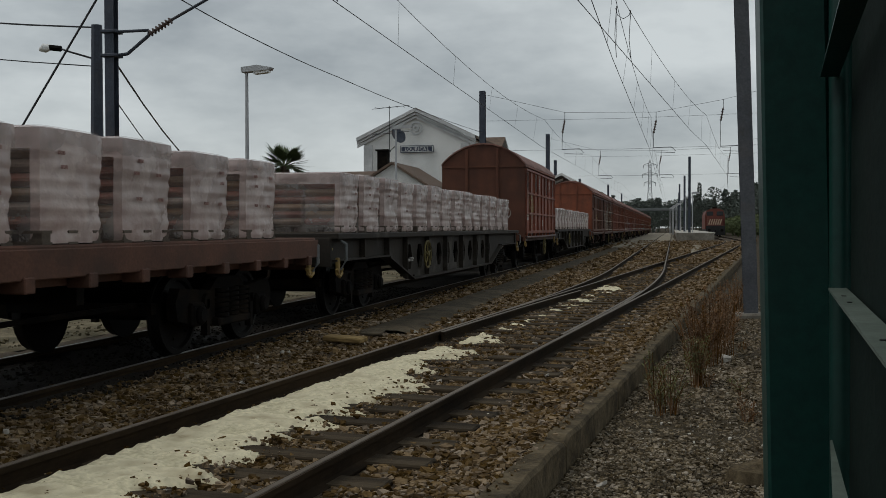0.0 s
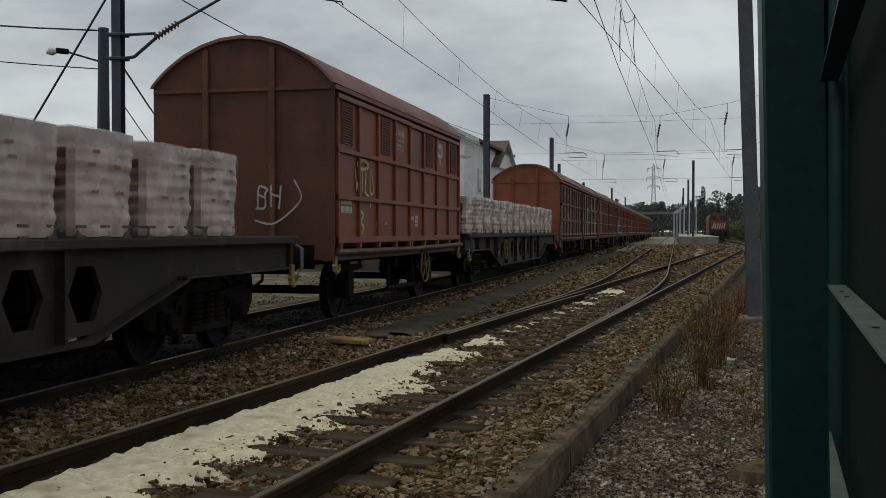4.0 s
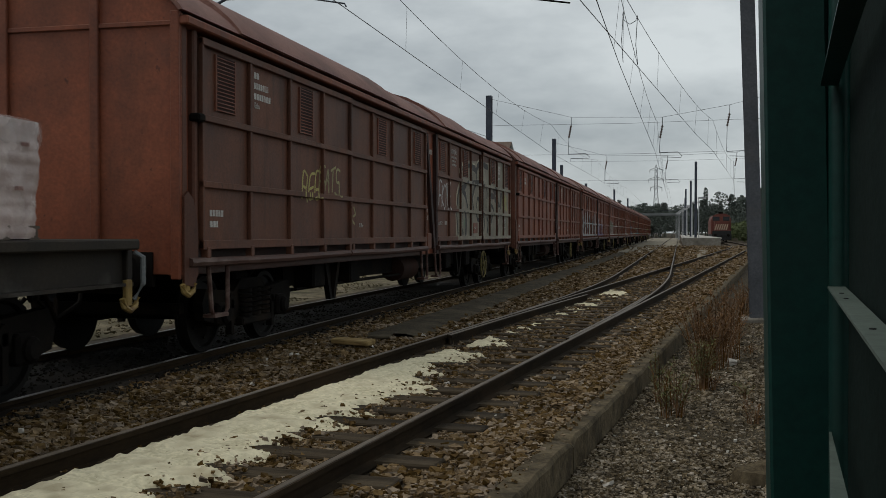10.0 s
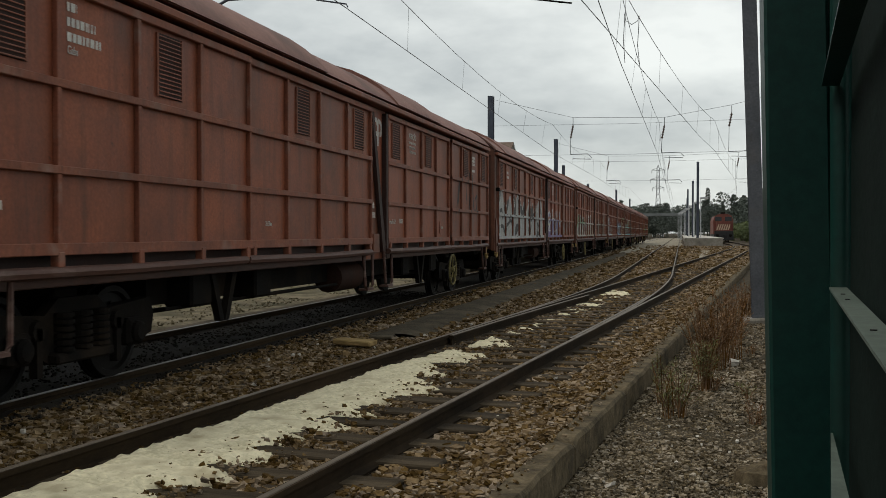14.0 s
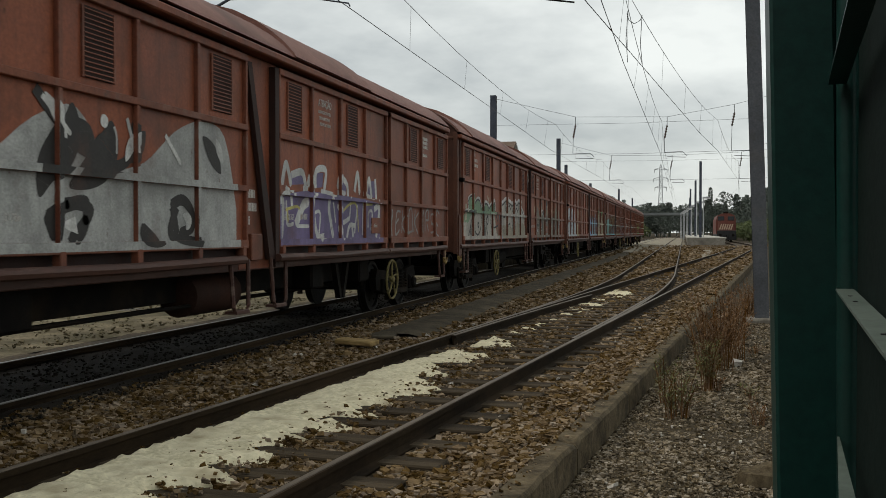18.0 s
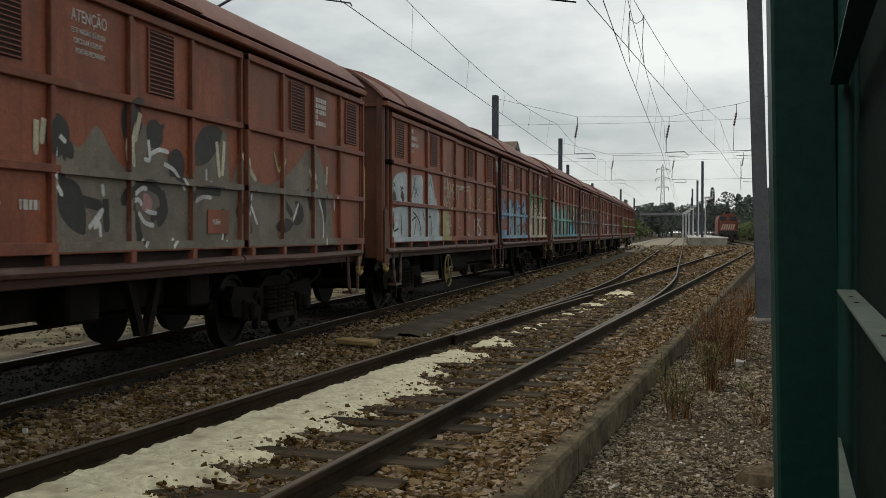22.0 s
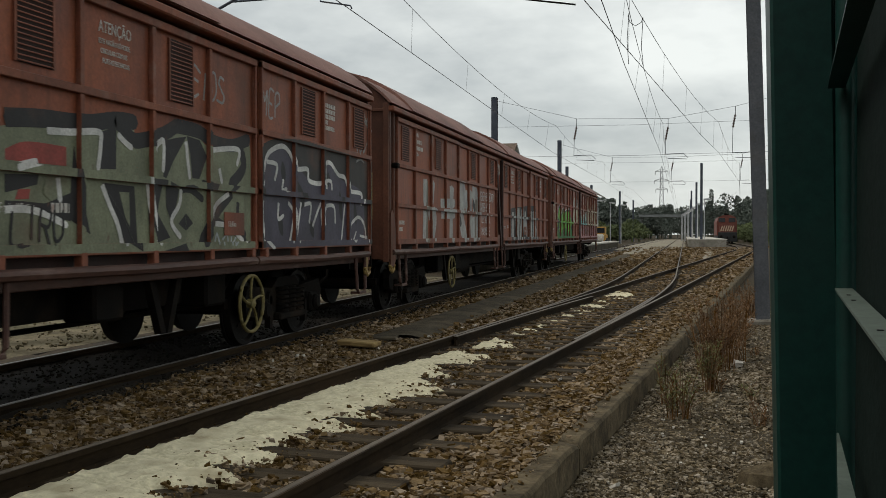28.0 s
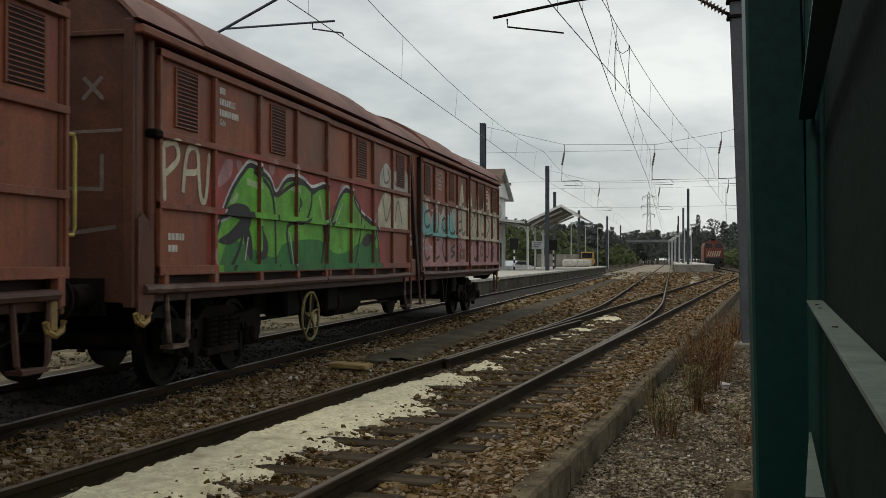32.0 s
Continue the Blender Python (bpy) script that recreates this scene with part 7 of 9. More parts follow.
lines(W[0], "charcoal", 2, 0.16, [(13.83, 2.47), (14.11, 2.4), (14.36, 2.27), (14.52, 2.1)], [(14.36, 2.64), (14.11, 2.51), (13.83, 2.47)], [(15.04, 3.05), (15.41, 3.04), (15.6, 2.98), (15.76, 3.11), (16.13, 3.2), (16.93, 3.17)], [(13.95, 1.91), (13.86, 1.7), (13.98, 1.45)], [(14.29, 1.92), (14.35, 1.66), (14.32, 1.42)], [(17.12, 2.47), (17.51, 2.43), (17.98, 2.43)], [(18.03, 2.37), (18.71, 2.2), (18.77, 2.1)], [(16.04, 1.9), (16.38, 1.82), (16.47, 1.63), (16.29, 1.48)], [(17.77, 2.63), (18.14, 2.55)], [(14.92, 3.07), (14.97, 2.92), (14.91, 2.66)], [(14.91, 2.55), (14.91, 2.11)], [(16.17, 2.69), (16.17, 2.08)])
lines(W[0], "cream", 3, 0.045, [(14.36, 2.4), (14.45, 2.25), (14.62, 2.09)], [(13.89, 1.88), (13.9, 1.65), (14.01, 1.47)], [(15.41, 2.42), (15.22, 2.27), (15.33, 2.05)], [(15.72, 2.09), (15.8, 2.24)], [(16.79, 2.33), (16.74, 2.11)], [(16.38, 2.49), (16.34, 2.37)], [(17.21, 1.9), (17.43, 1.76)], [(16.38, 1.69), (16.42, 1.57)], [(18.66, 1.88), (18.53, 1.45)], [(15.84, 3.01), (15.96, 2.82)], [(17.98, 3.26), (18.04, 2.85)], [(18.77, 2.17), (18.71, 1.99)])
patch(W[0], "sage", 2, [(14.16, 1.8), (14.07, 1.65), (14.15, 1.52), (14.25, 1.66)])
spray(W[0], tag("MANU", 19.3, 2.08, .45, .34, .1, .1, 6), "yellow", 4)
spray(W[0], tag("SOM", 19.3, 1.58, .24, .5, .2, .1, 7), "white", 4)
# second wagon: nearly bare
scribble(W[1], 16.8, 19.2, 1.9, 2.9, 3, "charcoal", 21, .07)
# third wagon: pale grey flames, then white-edged purple letters
mass(W[2], [(.33, 2.6), (.9, 2.66), (1.25, 2.5), (1.4, 2.1), (1.65, 1.98), (2.0, 2.3), (2.5, 2.55), (2.8, 2.1), (3.1, 1.98), (3.5, 2.4), (4.0, 2.64), (4.6, 2.1), (5.1, 2.45), (5.6, 1.98), (6.3, 2.35), (6.9, 2.5), (7.4, 2.05), (8.0, 2.1), (8.6, 2.45), (9.2, 2.62), (9.75, 2.5), (10.05, 1.7)], 1.27, "silver")
lines(W[2], "charcoal", 2, -0.3, [(0.34, 2.35), (0.59, 2.46), (0.78, 2.64)], [(1.44, 2.34), (1.6, 2.11), (1.93, 2.24), (2.21, 2.43)], [(2.84, 2.59), (3.29, 2.4), (3.4, 2.1), (3, 2.02)], [(3.86, 2.53), (4.39, 2.29), (4.93, 2)], [(4.56, 1.96), (5.18, 2.2), (5.39, 2.59), (5.72, 2.16)], [(3.4, 1.32), (3.62, 1.54), (4.15, 1.64)])
lines(W[2], "charcoal", 2, 0.11, [(0.67, 2.05), (1.04, 2.08), (1.09, 1.87)], [(0.37, 1.89), (0.55, 1.75), (0.63, 1.52), (0.56, 1.37)], [(0.88, 1.63), (1.25, 1.62), (1.41, 1.47), (1.64, 1.62), (2.09, 1.7), (2.58, 1.82), (2.79, 1.73)], [(2.15, 1.96), (2.33, 1.88)], [(6.33, 2.59), (6.8, 2.23), (7.1, 2.12)], [(6.56, 1.38), (6.68, 1.66), (7.1, 1.63), (6.82, 1.38)], [(8.64, 1.69), (8.52, 1.41), (9.08, 1.33)], [(7.84, 2.45), (7.7, 2.1), (7.3, 2)])
lines(W[2], "white", 3, 0.05, [(2.76, 2.6), (3.12, 2.46), (3.29, 2.22)], [(3.93, 2.55), (4.57, 2.3)], [(6.42, 2.54), (6.8, 2.27)], [(1.48, 2.31), (1.73, 2.01)], [(0.46, 2.49), (0.59, 2.62)], [(7.7, 2.49), (7.83, 2.2)], [(8.41, 2.4), (8.71, 2.15)])
lines(W[2], "charcoal", 2, -0.36, [(6.84, 2.53), (6.82, 2.33), (6.69, 2.14), (6.48, 1.95), (6.38, 1.72)], [(7.44, 2.44), (7.39, 2.22), (7.18, 2), (6.79, 1.82)])
lines(W[2], "charcoal", 2, -0.2, [(6.89, 2.4), (7.03, 2.28), (7.17, 2.2)], [(8.03, 2.4), (7.88, 2.24), (7.74, 2.09)], [(9.22, 2.46), (9.46, 2.28), (9.65, 2.09)], [(7.88, 1.53), (7.97, 1.42), (8.31, 1.32)], [(6.53, 2.11), (6.67, 2.22), (6.8, 2.19)])
lines(W[2], "charcoal", 2, 0.12, [(6.49, 1.56), (6.68, 1.64), (6.98, 1.7), (7.05, 1.64), (7.01, 1.49), (6.94, 1.41)], [(6.49, 1.56), (6.53, 1.49), (6.57, 1.42)], [(8.53, 1.71), (8.75, 1.77), (8.94, 1.67), (8.97, 1.5), (8.74, 1.43)], [(8.55, 1.69), (8.63, 1.45)])
patch(W[2], "white", 3, [(6.66, 1.51), (6.87, 1.57), (6.91, 1.42), (6.75, 1.46)])
lines(W[2], "white", 3, -0.12, [(6.46, 2.57), (6.62, 2.41), (6.76, 2.22)], [(7.29, 2.48), (7.35, 2.37)], [(7.93, 2.39), (7.77, 2.25), (7.67, 2.09)], [(9.53, 2.46), (9.69, 2.21)], [(8.77, 1.62), (8.89, 1.56), (8.84, 1.46)])
lines(W[2], "white", 3, 0.03, [(7.48, 2.39), (7.52, 2.3), (7.52, 2.16)])
mass(W[2], [(11.22, 1.89), (11.53, 1.94), (12.28, 2), (13.46, 1.99), (15.05, 1.95), (15.74, 1.89)], 1.27, "purple", 0)
patch(W[2], "purple", 1, [(11.65, 2.21), (12.11, 2.25), (12.21, 2.09), (11.71, 2.06)], [(12.66, 2.27), (12.95, 2.29), (12.91, 2.08), (12.66, 2.06)], [(13.63, 2.24), (13.94, 2.16), (13.94, 2.01), (13.59, 2.03)], [(15, 2.27), (15.44, 2.29), (15.43, 2.01), (14.95, 2.02)])
lines(W[2], "white", 2, 0.1, [(11.42, 2.06), (11.48, 2.23), (11.55, 2.33), (11.65, 2.21), (11.7, 2.08)], [(11.73, 2.19), (12.11, 2.25), (12.24, 2.09)], [(12.35, 2.08), (12.39, 2.19), (12.51, 2.07)], [(12.62, 2.06), (12.66, 2.3), (13.04, 2.33), (12.99, 2.07)], [(13.55, 2.1), (13.68, 2.27), (13.98, 2.17), (14.03, 2)], [(14.35, 2.07), (14.5, 2.37), (14.6, 2.08)], [(14.95, 2.06), (15.11, 2.31), (15.23, 2.03)], [(15.44, 2.33), (15.5, 2)], [(11.3, 1.82), (11.44, 1.83), (11.4, 1.4)], [(12.45, 1.95), (12.55, 1.69), (12.65, 1.46), (12.76, 1.35)], [(13.22, 1.95), (13.18, 1.77), (13.26, 1.58), (13.34, 1.4)], [(15.38, 1.82), (15.67, 1.85), (15.5, 1.38)])
lines(W[2], "white", 2, 0.075, [(11.53, 2.01), (11.65, 1.98)], [(12.15, 2.03), (12.31, 2.04)], [(12.45, 2.01), (12.55, 1.97)], [(12.84, 2.02), (13.34, 1.99)], [(13.55, 2.03), (13.89, 2.03)], [(11.24, 1.81), (11.33, 1.92), (11.52, 1.95)], [(13.55, 1.84), (13.71, 1.72), (13.8, 1.59), (14.09, 1.65)], [(13.98, 1.35), (14.11, 1.54), (14.37, 1.54)], [(11.72, 1.95), (11.75, 1.78)], [(14.23, 1.54), (14.27, 1.39)], [(14.79, 2.06), (15.21, 2)], [(13.59, 1.53), (13.71, 1.35)], [(12.98, 1.39), (12.77, 1.37)])
lines(W[2], "white", 2, 0.15, [(11.89, 1.54), (12.14, 1.79), (12.31, 1.85)])
lines(W[2], "white", 2, 0.05, [(11.56, 1.85), (11.58, 1.55), (11.79, 1.55)], [(11.95, 1.52), (12.35, 1.52)], [(12.58, 1.71), (12.81, 1.71), (12.76, 1.39)], [(14.11, 1.65), (14.16, 1.88)], [(14.35, 1.42), (14.49, 1.85)], [(14.79, 1.94), (14.74, 1.42)], [(15.05, 1.51), (15.07, 1.75), (15.27, 1.77), (15.21, 1.48)], [(15.67, 1.8), (15.67, 1.67)], [(14.95, 1.78), (14.92, 1.51)], [(13.37, 1.88), (13.46, 1.6)])
lines(W[2], "yellow", 3, 0.04, [(11.53, 1.73), (11.89, 1.78), (12.01, 1.76)], [(13.8, 1.76), (14.16, 1.88), (14.45, 1.85), (14.54, 1.46)], [(14.79, 1.88), (15.27, 1.9)], [(11.59, 1.73), (11.61, 1.58)])
spray(W[2], tag("REKOKCRSE", 16.1, 1.42, .42, .6, .42, .1, 7, .16), "grey", 1)
# fourth wagon: green-topped letters, a silver piece, a smoky piece
mass(W[3], [(0.47, 1.81), (0.88, 1.94), (1.09, 1.97), (1.14, 2.25), (1.64, 2.35), (1.71, 2.1), (2.14, 2.29), (2.6, 2.24), (2.68, 2.06), (3.02, 2.16), (3.5, 2.25), (3.89, 2.17), (4.41, 2.26), (4.52, 1.96), (4.87, 1.35), (4.97, 1.65)], 1.27, "sage", 0)
mass(W[3], [(0.47, 1.66), (1.04, 1.67), (1.38, 1.84), (1.75, 1.9), (2.66, 1.91), (3.48, 1.92), (4.41, 1.9), (4.87, 1.35), (4.92, 1.6)], 1.27, "pale_grey", 1)
lines(W[3], "white", 2, 0.08, [(0.46, 1.95), (1.07, 1.98), (1.08, 2.24), (1.66, 2.36)], [(1.75, 2.01), (1.86, 2.17), (2.16, 2.28), (2.47, 2.26), (2.66, 2.09)], [(2.77, 2.12), (3.26, 2.23), (3.67, 2.15)], [(3.7, 2.09), (4.02, 2.21), (4.52, 2.3), (4.58, 2.06)])
lines(W[3], "black", 3, 0.05, [(0.46, 1.93), (1.09, 1.96), (1.11, 2.22), (1.64, 2.32), (1.62, 1.98)], [(1.09, 1.96), (1.4, 1.93), (1.61, 1.97), (1.51, 1.8), (1.29, 1.56), (1.07, 1.32)], [(1.77, 1.97), (1.86, 2.15), (2.16, 2.25), (2.43, 2.22), (2.6, 2.07), (2.66, 1.84), (2.59, 1.57), (2.23, 1.38), (1.84, 1.48), (1.71, 1.77), (1.77, 1.97)], [(2.18, 1.66), (2.35, 1.67), (2.28, 1.56), (2.18, 1.66)], [(2.82, 2.09), (3.23, 2.18), (3.58, 2.11), (3.53, 1.87), (3.25, 1.72), (3.5, 1.38)], [(2.82, 2.09), (2.83, 1.34)], [(3.29, 1.75), (3.44, 1.87), (3.57, 1.75), (3.44, 1.64), (3.29, 1.75)], [(3.68, 2.06), (4.02, 2.17), (4.44, 2.24), (4.49, 2.05), (4.7, 1.9), (5, 1.64), (4.02, 1.58), (3.94, 1.93)])
lines(W[3], "charcoal", 3, 0.05, [(1.38, 1.68), (1.31, 1.4)], [(1.49, 1.64), (1.43, 1.38)], [(3.02, 1.58), (2.99, 1.37)], [(3.2, 1.58), (3.2, 1.37)])
dots(W[3], "cream", 4, (0.8, 2.05, 0.07), (0.8, 1.95, 0.06), (0.77, 1.82, 0.1), (1.82, 2.26, 0.05), (3.44, 2.35, 0.05), (3.63, 2.3, 0.06), (1.75, 2.19, 0.05))
mass(W[3], [(5.34, 2.21), (5.99, 2.3), (6.49, 2.41), (6.81, 2.36), (7.12, 2.36), (7.45, 2.31), (7.7, 2.31), (8.12, 2.4), (8.47, 2.33), (8.89, 2.43), (9.35, 2.23), (9.88, 2), (9.95, 1.79)], 1.27, "pale_grey", 1)
lines(W[3], "cyan_grey", 2, 0.16, [(5.36, 1.8), (5.47, 1.58), (5.58, 1.21)], [(5.29, 1.93), (5.38, 1.58)])
rim(W[3], [(5.34, 2.21), (5.99, 2.3), (6.49, 2.41), (6.81, 2.36), (7.12, 2.36), (7.45, 2.31), (7.7, 2.31), (8.12, 2.4), (8.47, 2.33), (8.89, 2.43), (9.35, 2.23), (9.88, 2), (9.95, 1.79)], "white", 0.08, -0.02, 3)
rim(W[3], [(5.34, 2.21), (5.99, 2.3), (6.49, 2.41), (6.81, 2.36), (7.12, 2.36), (7.45, 2.31), (7.7, 2.31), (8.12, 2.4), (8.47, 2.33), (8.89, 2.43), (9.35, 2.23), (9.88, 2), (9.95, 1.79)], "charcoal", 0.05, 0.07, 4)
lines(W[3], "charcoal", 4, 0.06, [(6.5, 2.4), (6.43, 2.05)], [(6.64, 2.32), (6.81, 2.22), (7.03, 2.04)], [(6.81, 2.06), (7.06, 2.22), (7.36, 2.1)], [(8.12, 2.03), (8.36, 2.18), (8.66, 2.06)], [(8.89, 2.39), (8.79, 2.14)], [(7.56, 1.92), (7.7, 1.78), (7.6, 1.49)], [(6.07, 1.88), (6.37, 1.88)], [(8.79, 1.95), (8.89, 1.76)], [(6.63, 1.61), (6.91, 1.65), (7.18, 1.69), (7.24, 1.54)], [(8.04, 1.79), (8.2, 1.73), (8.17, 1.55), (8.01, 1.41)], [(9.32, 1.97), (9.25, 1.64)], [(7.45, 2.27), (7.65, 2.07)], [(6.15, 1.54), (6.13, 1.37)])
lines(W[3], "white", 5, 0.05, [(5.44, 2.16), (5.83, 2.21)], [(6.57, 2.26), (6.69, 2.01)], [(7.8, 2.23), (7.98, 1.97)], [(9.16, 2.16), (9.56, 1.99)], [(6.91, 2.03), (7.03, 2.13)], [(8.24, 1.99), (8.41, 2.09)])
mass(W[3], skyline(5.5, 10.2, 1.62, 1.72, 4, 49), 1.27, "stone", 2)
mass(W[3], [(12.48, 1.59), (12.53, 2.04), (12.59, 2.22), (12.87, 2.16), (13.12, 2.37), (13.36, 2.16), (13.6, 2.04), (13.74, 2.33), (13.95, 2.45), (14.35, 2.17), (14.59, 2.07), (14.74, 2), (15.31, 2.35), (15.7, 2.55), (15.79, 1.97), (16.06, 2.29), (16.61, 2.01), (17.43, 2.19), (18.36, 2.6), (18.95, 1.96), (19.14, 1.36)], 1.27, "drab", 0)
lines(W[3], "charcoal", 1, -0.34, [(12.52, 2.41), (12.54, 2.25), (12.47, 2.04)], [(13.79, 2.7), (13.7, 2.48), (13.59, 2.27)], [(14.14, 2.53), (14.14, 2.41), (14.26, 2.31)], [(15.59, 2.55), (15.21, 2.38), (14.92, 2.15)], [(12.6, 1.87), (12.73, 1.69), (12.93, 1.42)], [(14.38, 2.18), (14.54, 2.1), (14.64, 1.94)])
lines(W[3], "charcoal", 2, 0.1, [(12.6, 1.89), (12.73, 1.74), (13.15, 1.67)], [(13.25, 1.73), (13.27, 1.48)], [(13.54, 1.71), (13.62, 1.8), (13.9, 1.89), (14.19, 1.83), (14.25, 1.67), (14.07, 1.58)], [(13.67, 1.69), (13.78, 1.54), (13.84, 1.36)], [(14.81, 1.8), (15.06, 1.88), (15.51, 1.88)], [(15.95, 1.64), (16.17, 1.83), (16.3, 1.89)], [(17.21, 1.86), (17.53, 1.67)], [(14.25, 1.83), (14.32, 1.64), (14.19, 1.53)], [(16.21, 1.57), (16.25, 1.46)], [(18.09, 2.02), (18.21, 1.77)])
lines(W[3], "charcoal", 2, -0.18, [(12.6, 2.13), (12.69, 2.11), (12.67, 2.07)], [(15.58, 1.7), (15.66, 1.53), (15.58, 1.35)], [(17.64, 1.84), (17.86, 1.67), (17.58, 1.54)], [(17, 1.5), (17.58, 1.54)], [(18.7, 1.96), (18.77, 1.55)])
lines(W[3], "cream", 3, 0.07, [(12.27, 2.33), (12.26, 2.08)], [(12.37, 2.35), (12.34, 2.17)], [(13.85, 2.56), (13.76, 2.31)], [(13.7, 2.44), (13.62, 2.23), (13.65, 2.07)], [(15.45, 2.43), (15.51, 2.07)], [(15.64, 2.45), (15.59, 2.09)], [(16, 2.33), (16.39, 2.06)], [(18.15, 2.28), (18.45, 2.06)], [(18.86, 2.37), (18.83, 2.14)])
lines(W[3], "white", 3, 0.045, [(12.58, 2.23), (12.65, 2.19)], [(12.45, 1.91), (12.6, 1.75)], [(13.2, 1.86), (13.22, 1.77)], [(12.99, 1.47), (13.2, 1.63), (13.08, 1.48), (13.15, 1.51), (13.17, 1.41)], [(13.99, 2.32), (14.02, 2.14), (13.93, 2.13)], [(14.02, 2.18), (14.2, 2.24), (14.37, 2.23)], [(14.29, 2.11), (14.51, 2.05), (14.71, 1.88)], [(13.73, 1.72), (13.81, 1.74), (13.95, 1.64), (14.13, 1.62)], [(13.81, 1.62), (13.92, 1.53), (14.07, 1.5)], [(13.75, 1.79), (13.87, 1.85), (13.95, 1.85)], [(14.95, 1.76), (15.13, 1.81), (15.31, 1.81)], [(16.12, 1.63), (16.3, 1.89)], [(16.25, 1.76), (16.43, 1.54)], [(17.58, 1.59), (17.75, 1.8)], [(18.51, 1.91), (18.7, 1.64), (18.7, 1.24)], [(19.16, 1.95), (19.16, 1.77)], [(15.66, 1.64), (15.58, 1.35)], [(15.2, 1.97), (15.2, 2.1)], [(12.49, 2.12), (12.48, 2.06)], [(14.38, 1.28), (14.47, 1.36)], [(13.84, 1.29), (13.89, 1.36)])
lines(W[3], "yellow_grey", 4, 0.04, [(16.95, 2.43), (17.1, 2.2), (17.22, 2.36), (17.29, 2.16)])
lines(W[3], "pink", 3, 0.1, [(13.92, 1.77), (14.02, 1.71), (13.91, 1.68)])
# fifth wagon: white patches, outlines, a blue piece, a row of pale peaks
mass(W[4], [(0.39, 2.22), (0.67, 2.43), (1.03, 2.51), (1.42, 2.49), (1.44, 2.05)], 1.98, "ice", 0)
mass(W[4], [(1.66, 2.48), (2.05, 2.52), (2.56, 2.5), (2.58, 2.06)], 1.98, "ice", 0)
mass(W[4], [(2.83, 2.55), (3.28, 2.56), (3.66, 2.08), (3.69, 2.46)], 1.98, "ice", 0)
mass(W[4], [(0.39, 1.84), (1.03, 1.9), (1.62, 1.9), (2.51, 1.9), (3.86, 1.88), (3.88, 1.35)], 1.27, "ice", 0)
mass(W[4], [(3.95, 1.85), (4.43, 1.88), (4.82, 1.84), (4.85, 1.34)], 1.27, "yellow_grey", 0)
lines(W[4], "black", 2, 0.025, [(0.53, 2.31), (0.66, 2.24)], [(0.66, 2.33), (0.53, 2.23)], [(0.98, 2.25), (1.17, 2.22)], [(1.14, 2.26), (1.01, 2.19)], [(0.53, 2.18), (0.66, 2.12)], [(2.05, 2.48), (1.75, 2.1)], [(1.94, 2.29), (2.22, 2.13)], [(2.14, 2.28), (1.94, 2.09)], [(3.21, 2.53), (2.88, 2.16)], [(3.14, 2.47), (3.34, 2.31)], [(3.34, 2.59), (3.27, 2.36)])
lines(W[4], "charcoal", 2, 0.16, [(0.49, 2.09), (0.66, 2.02)], [(1.03, 2.15), (1.17, 2.05)], [(0.44, 1.68), (0.53, 1.56)])
lines(W[4], "black", 3, 0.035, [(0.56, 1.8), (0.53, 1.48), (0.84, 1.5)], [(1.02, 1.77), (1.07, 1.4)], [(1.67, 1.62), (2.05, 1.71), (1.94, 1.39)], [(1.83, 1.82), (2.27, 1.67), (2.45, 1.39)], [(2.88, 1.68), (2.88, 1.39)], [(2.88, 1.68), (3.2, 1.74), (3.27, 1.39)], [(2.57, 1.86), (2.69, 1.68)], [(3.97, 1.65), (3.97, 1.39)])
spray(W[4], tag("EX", 4.35, 2.38, 0.32, .5, .2, .05, 80), "cream", 4)
spray(W[4], tag("FIRHE", 4.35, 2.19, 0.3, .5, .2, .05, 80), "cream", 4)
spray(W[4], tag("MAFS", 4.22, 1.95, 0.26, .5, .2, .05, 80), "cream", 4)
spray(W[4], tag("CTRL", 4.51, 1.59, 0.2, .5, .2, .05, 80), "cream", 4)
spray(W[4], tag("OW", 4.65, 1.42, 0.22, .5, .2, .05, 80), "cream", 4)
lines(W[4], "pale_grey", 1, 0.04, [(5.5, 1.51), (5.42, 2.01), (5.33, 2.45), (5.52, 2.47), (5.94, 2.48), (6.33, 2.48)], [(5.4, 2.36), (5.42, 2.03)], [(6.33, 2.48), (6.74, 2.48), (7.19, 2.49), (7.24, 1.98)], [(5.95, 2.42), (5.98, 2.04)], [(6.54, 2.41), (6.56, 1.94)], [(6, 2.42), (6.39, 2.43)], [(6.54, 2.39), (6.81, 2.4), (7.13, 2.41), (7.18, 2.01)], [(5.47, 1.88), (5.56, 1.51)], [(5.98, 1.91), (5.97, 1.69)], [(7.17, 1.97), (7.19, 1.37), (6.95, 1.44)], [(7.03, 1.96), (7.05, 1.74)])
lines(W[4], "pale_grey", 1, 0.025, [(7.89, 2.54), (7.91, 1.97)], [(7.94, 1.99), (8.48, 2.34)], [(7.27, 2.29), (7.69, 2.08)], [(7.96, 1.99), (8.53, 2)])
lines(W[4], "silver", 1, 0.06, [(7.7, 1.72), (7.77, 1.38)], [(7.7, 1.71), (8.05, 1.81), (8.14, 1.65), (7.77, 1.56)], [(8.04, 1.56), (8.18, 1.38), (8.43, 1.4)], [(8.48, 1.76), (8.14, 1.69), (8.53, 1.48), (8.38, 1.36)])
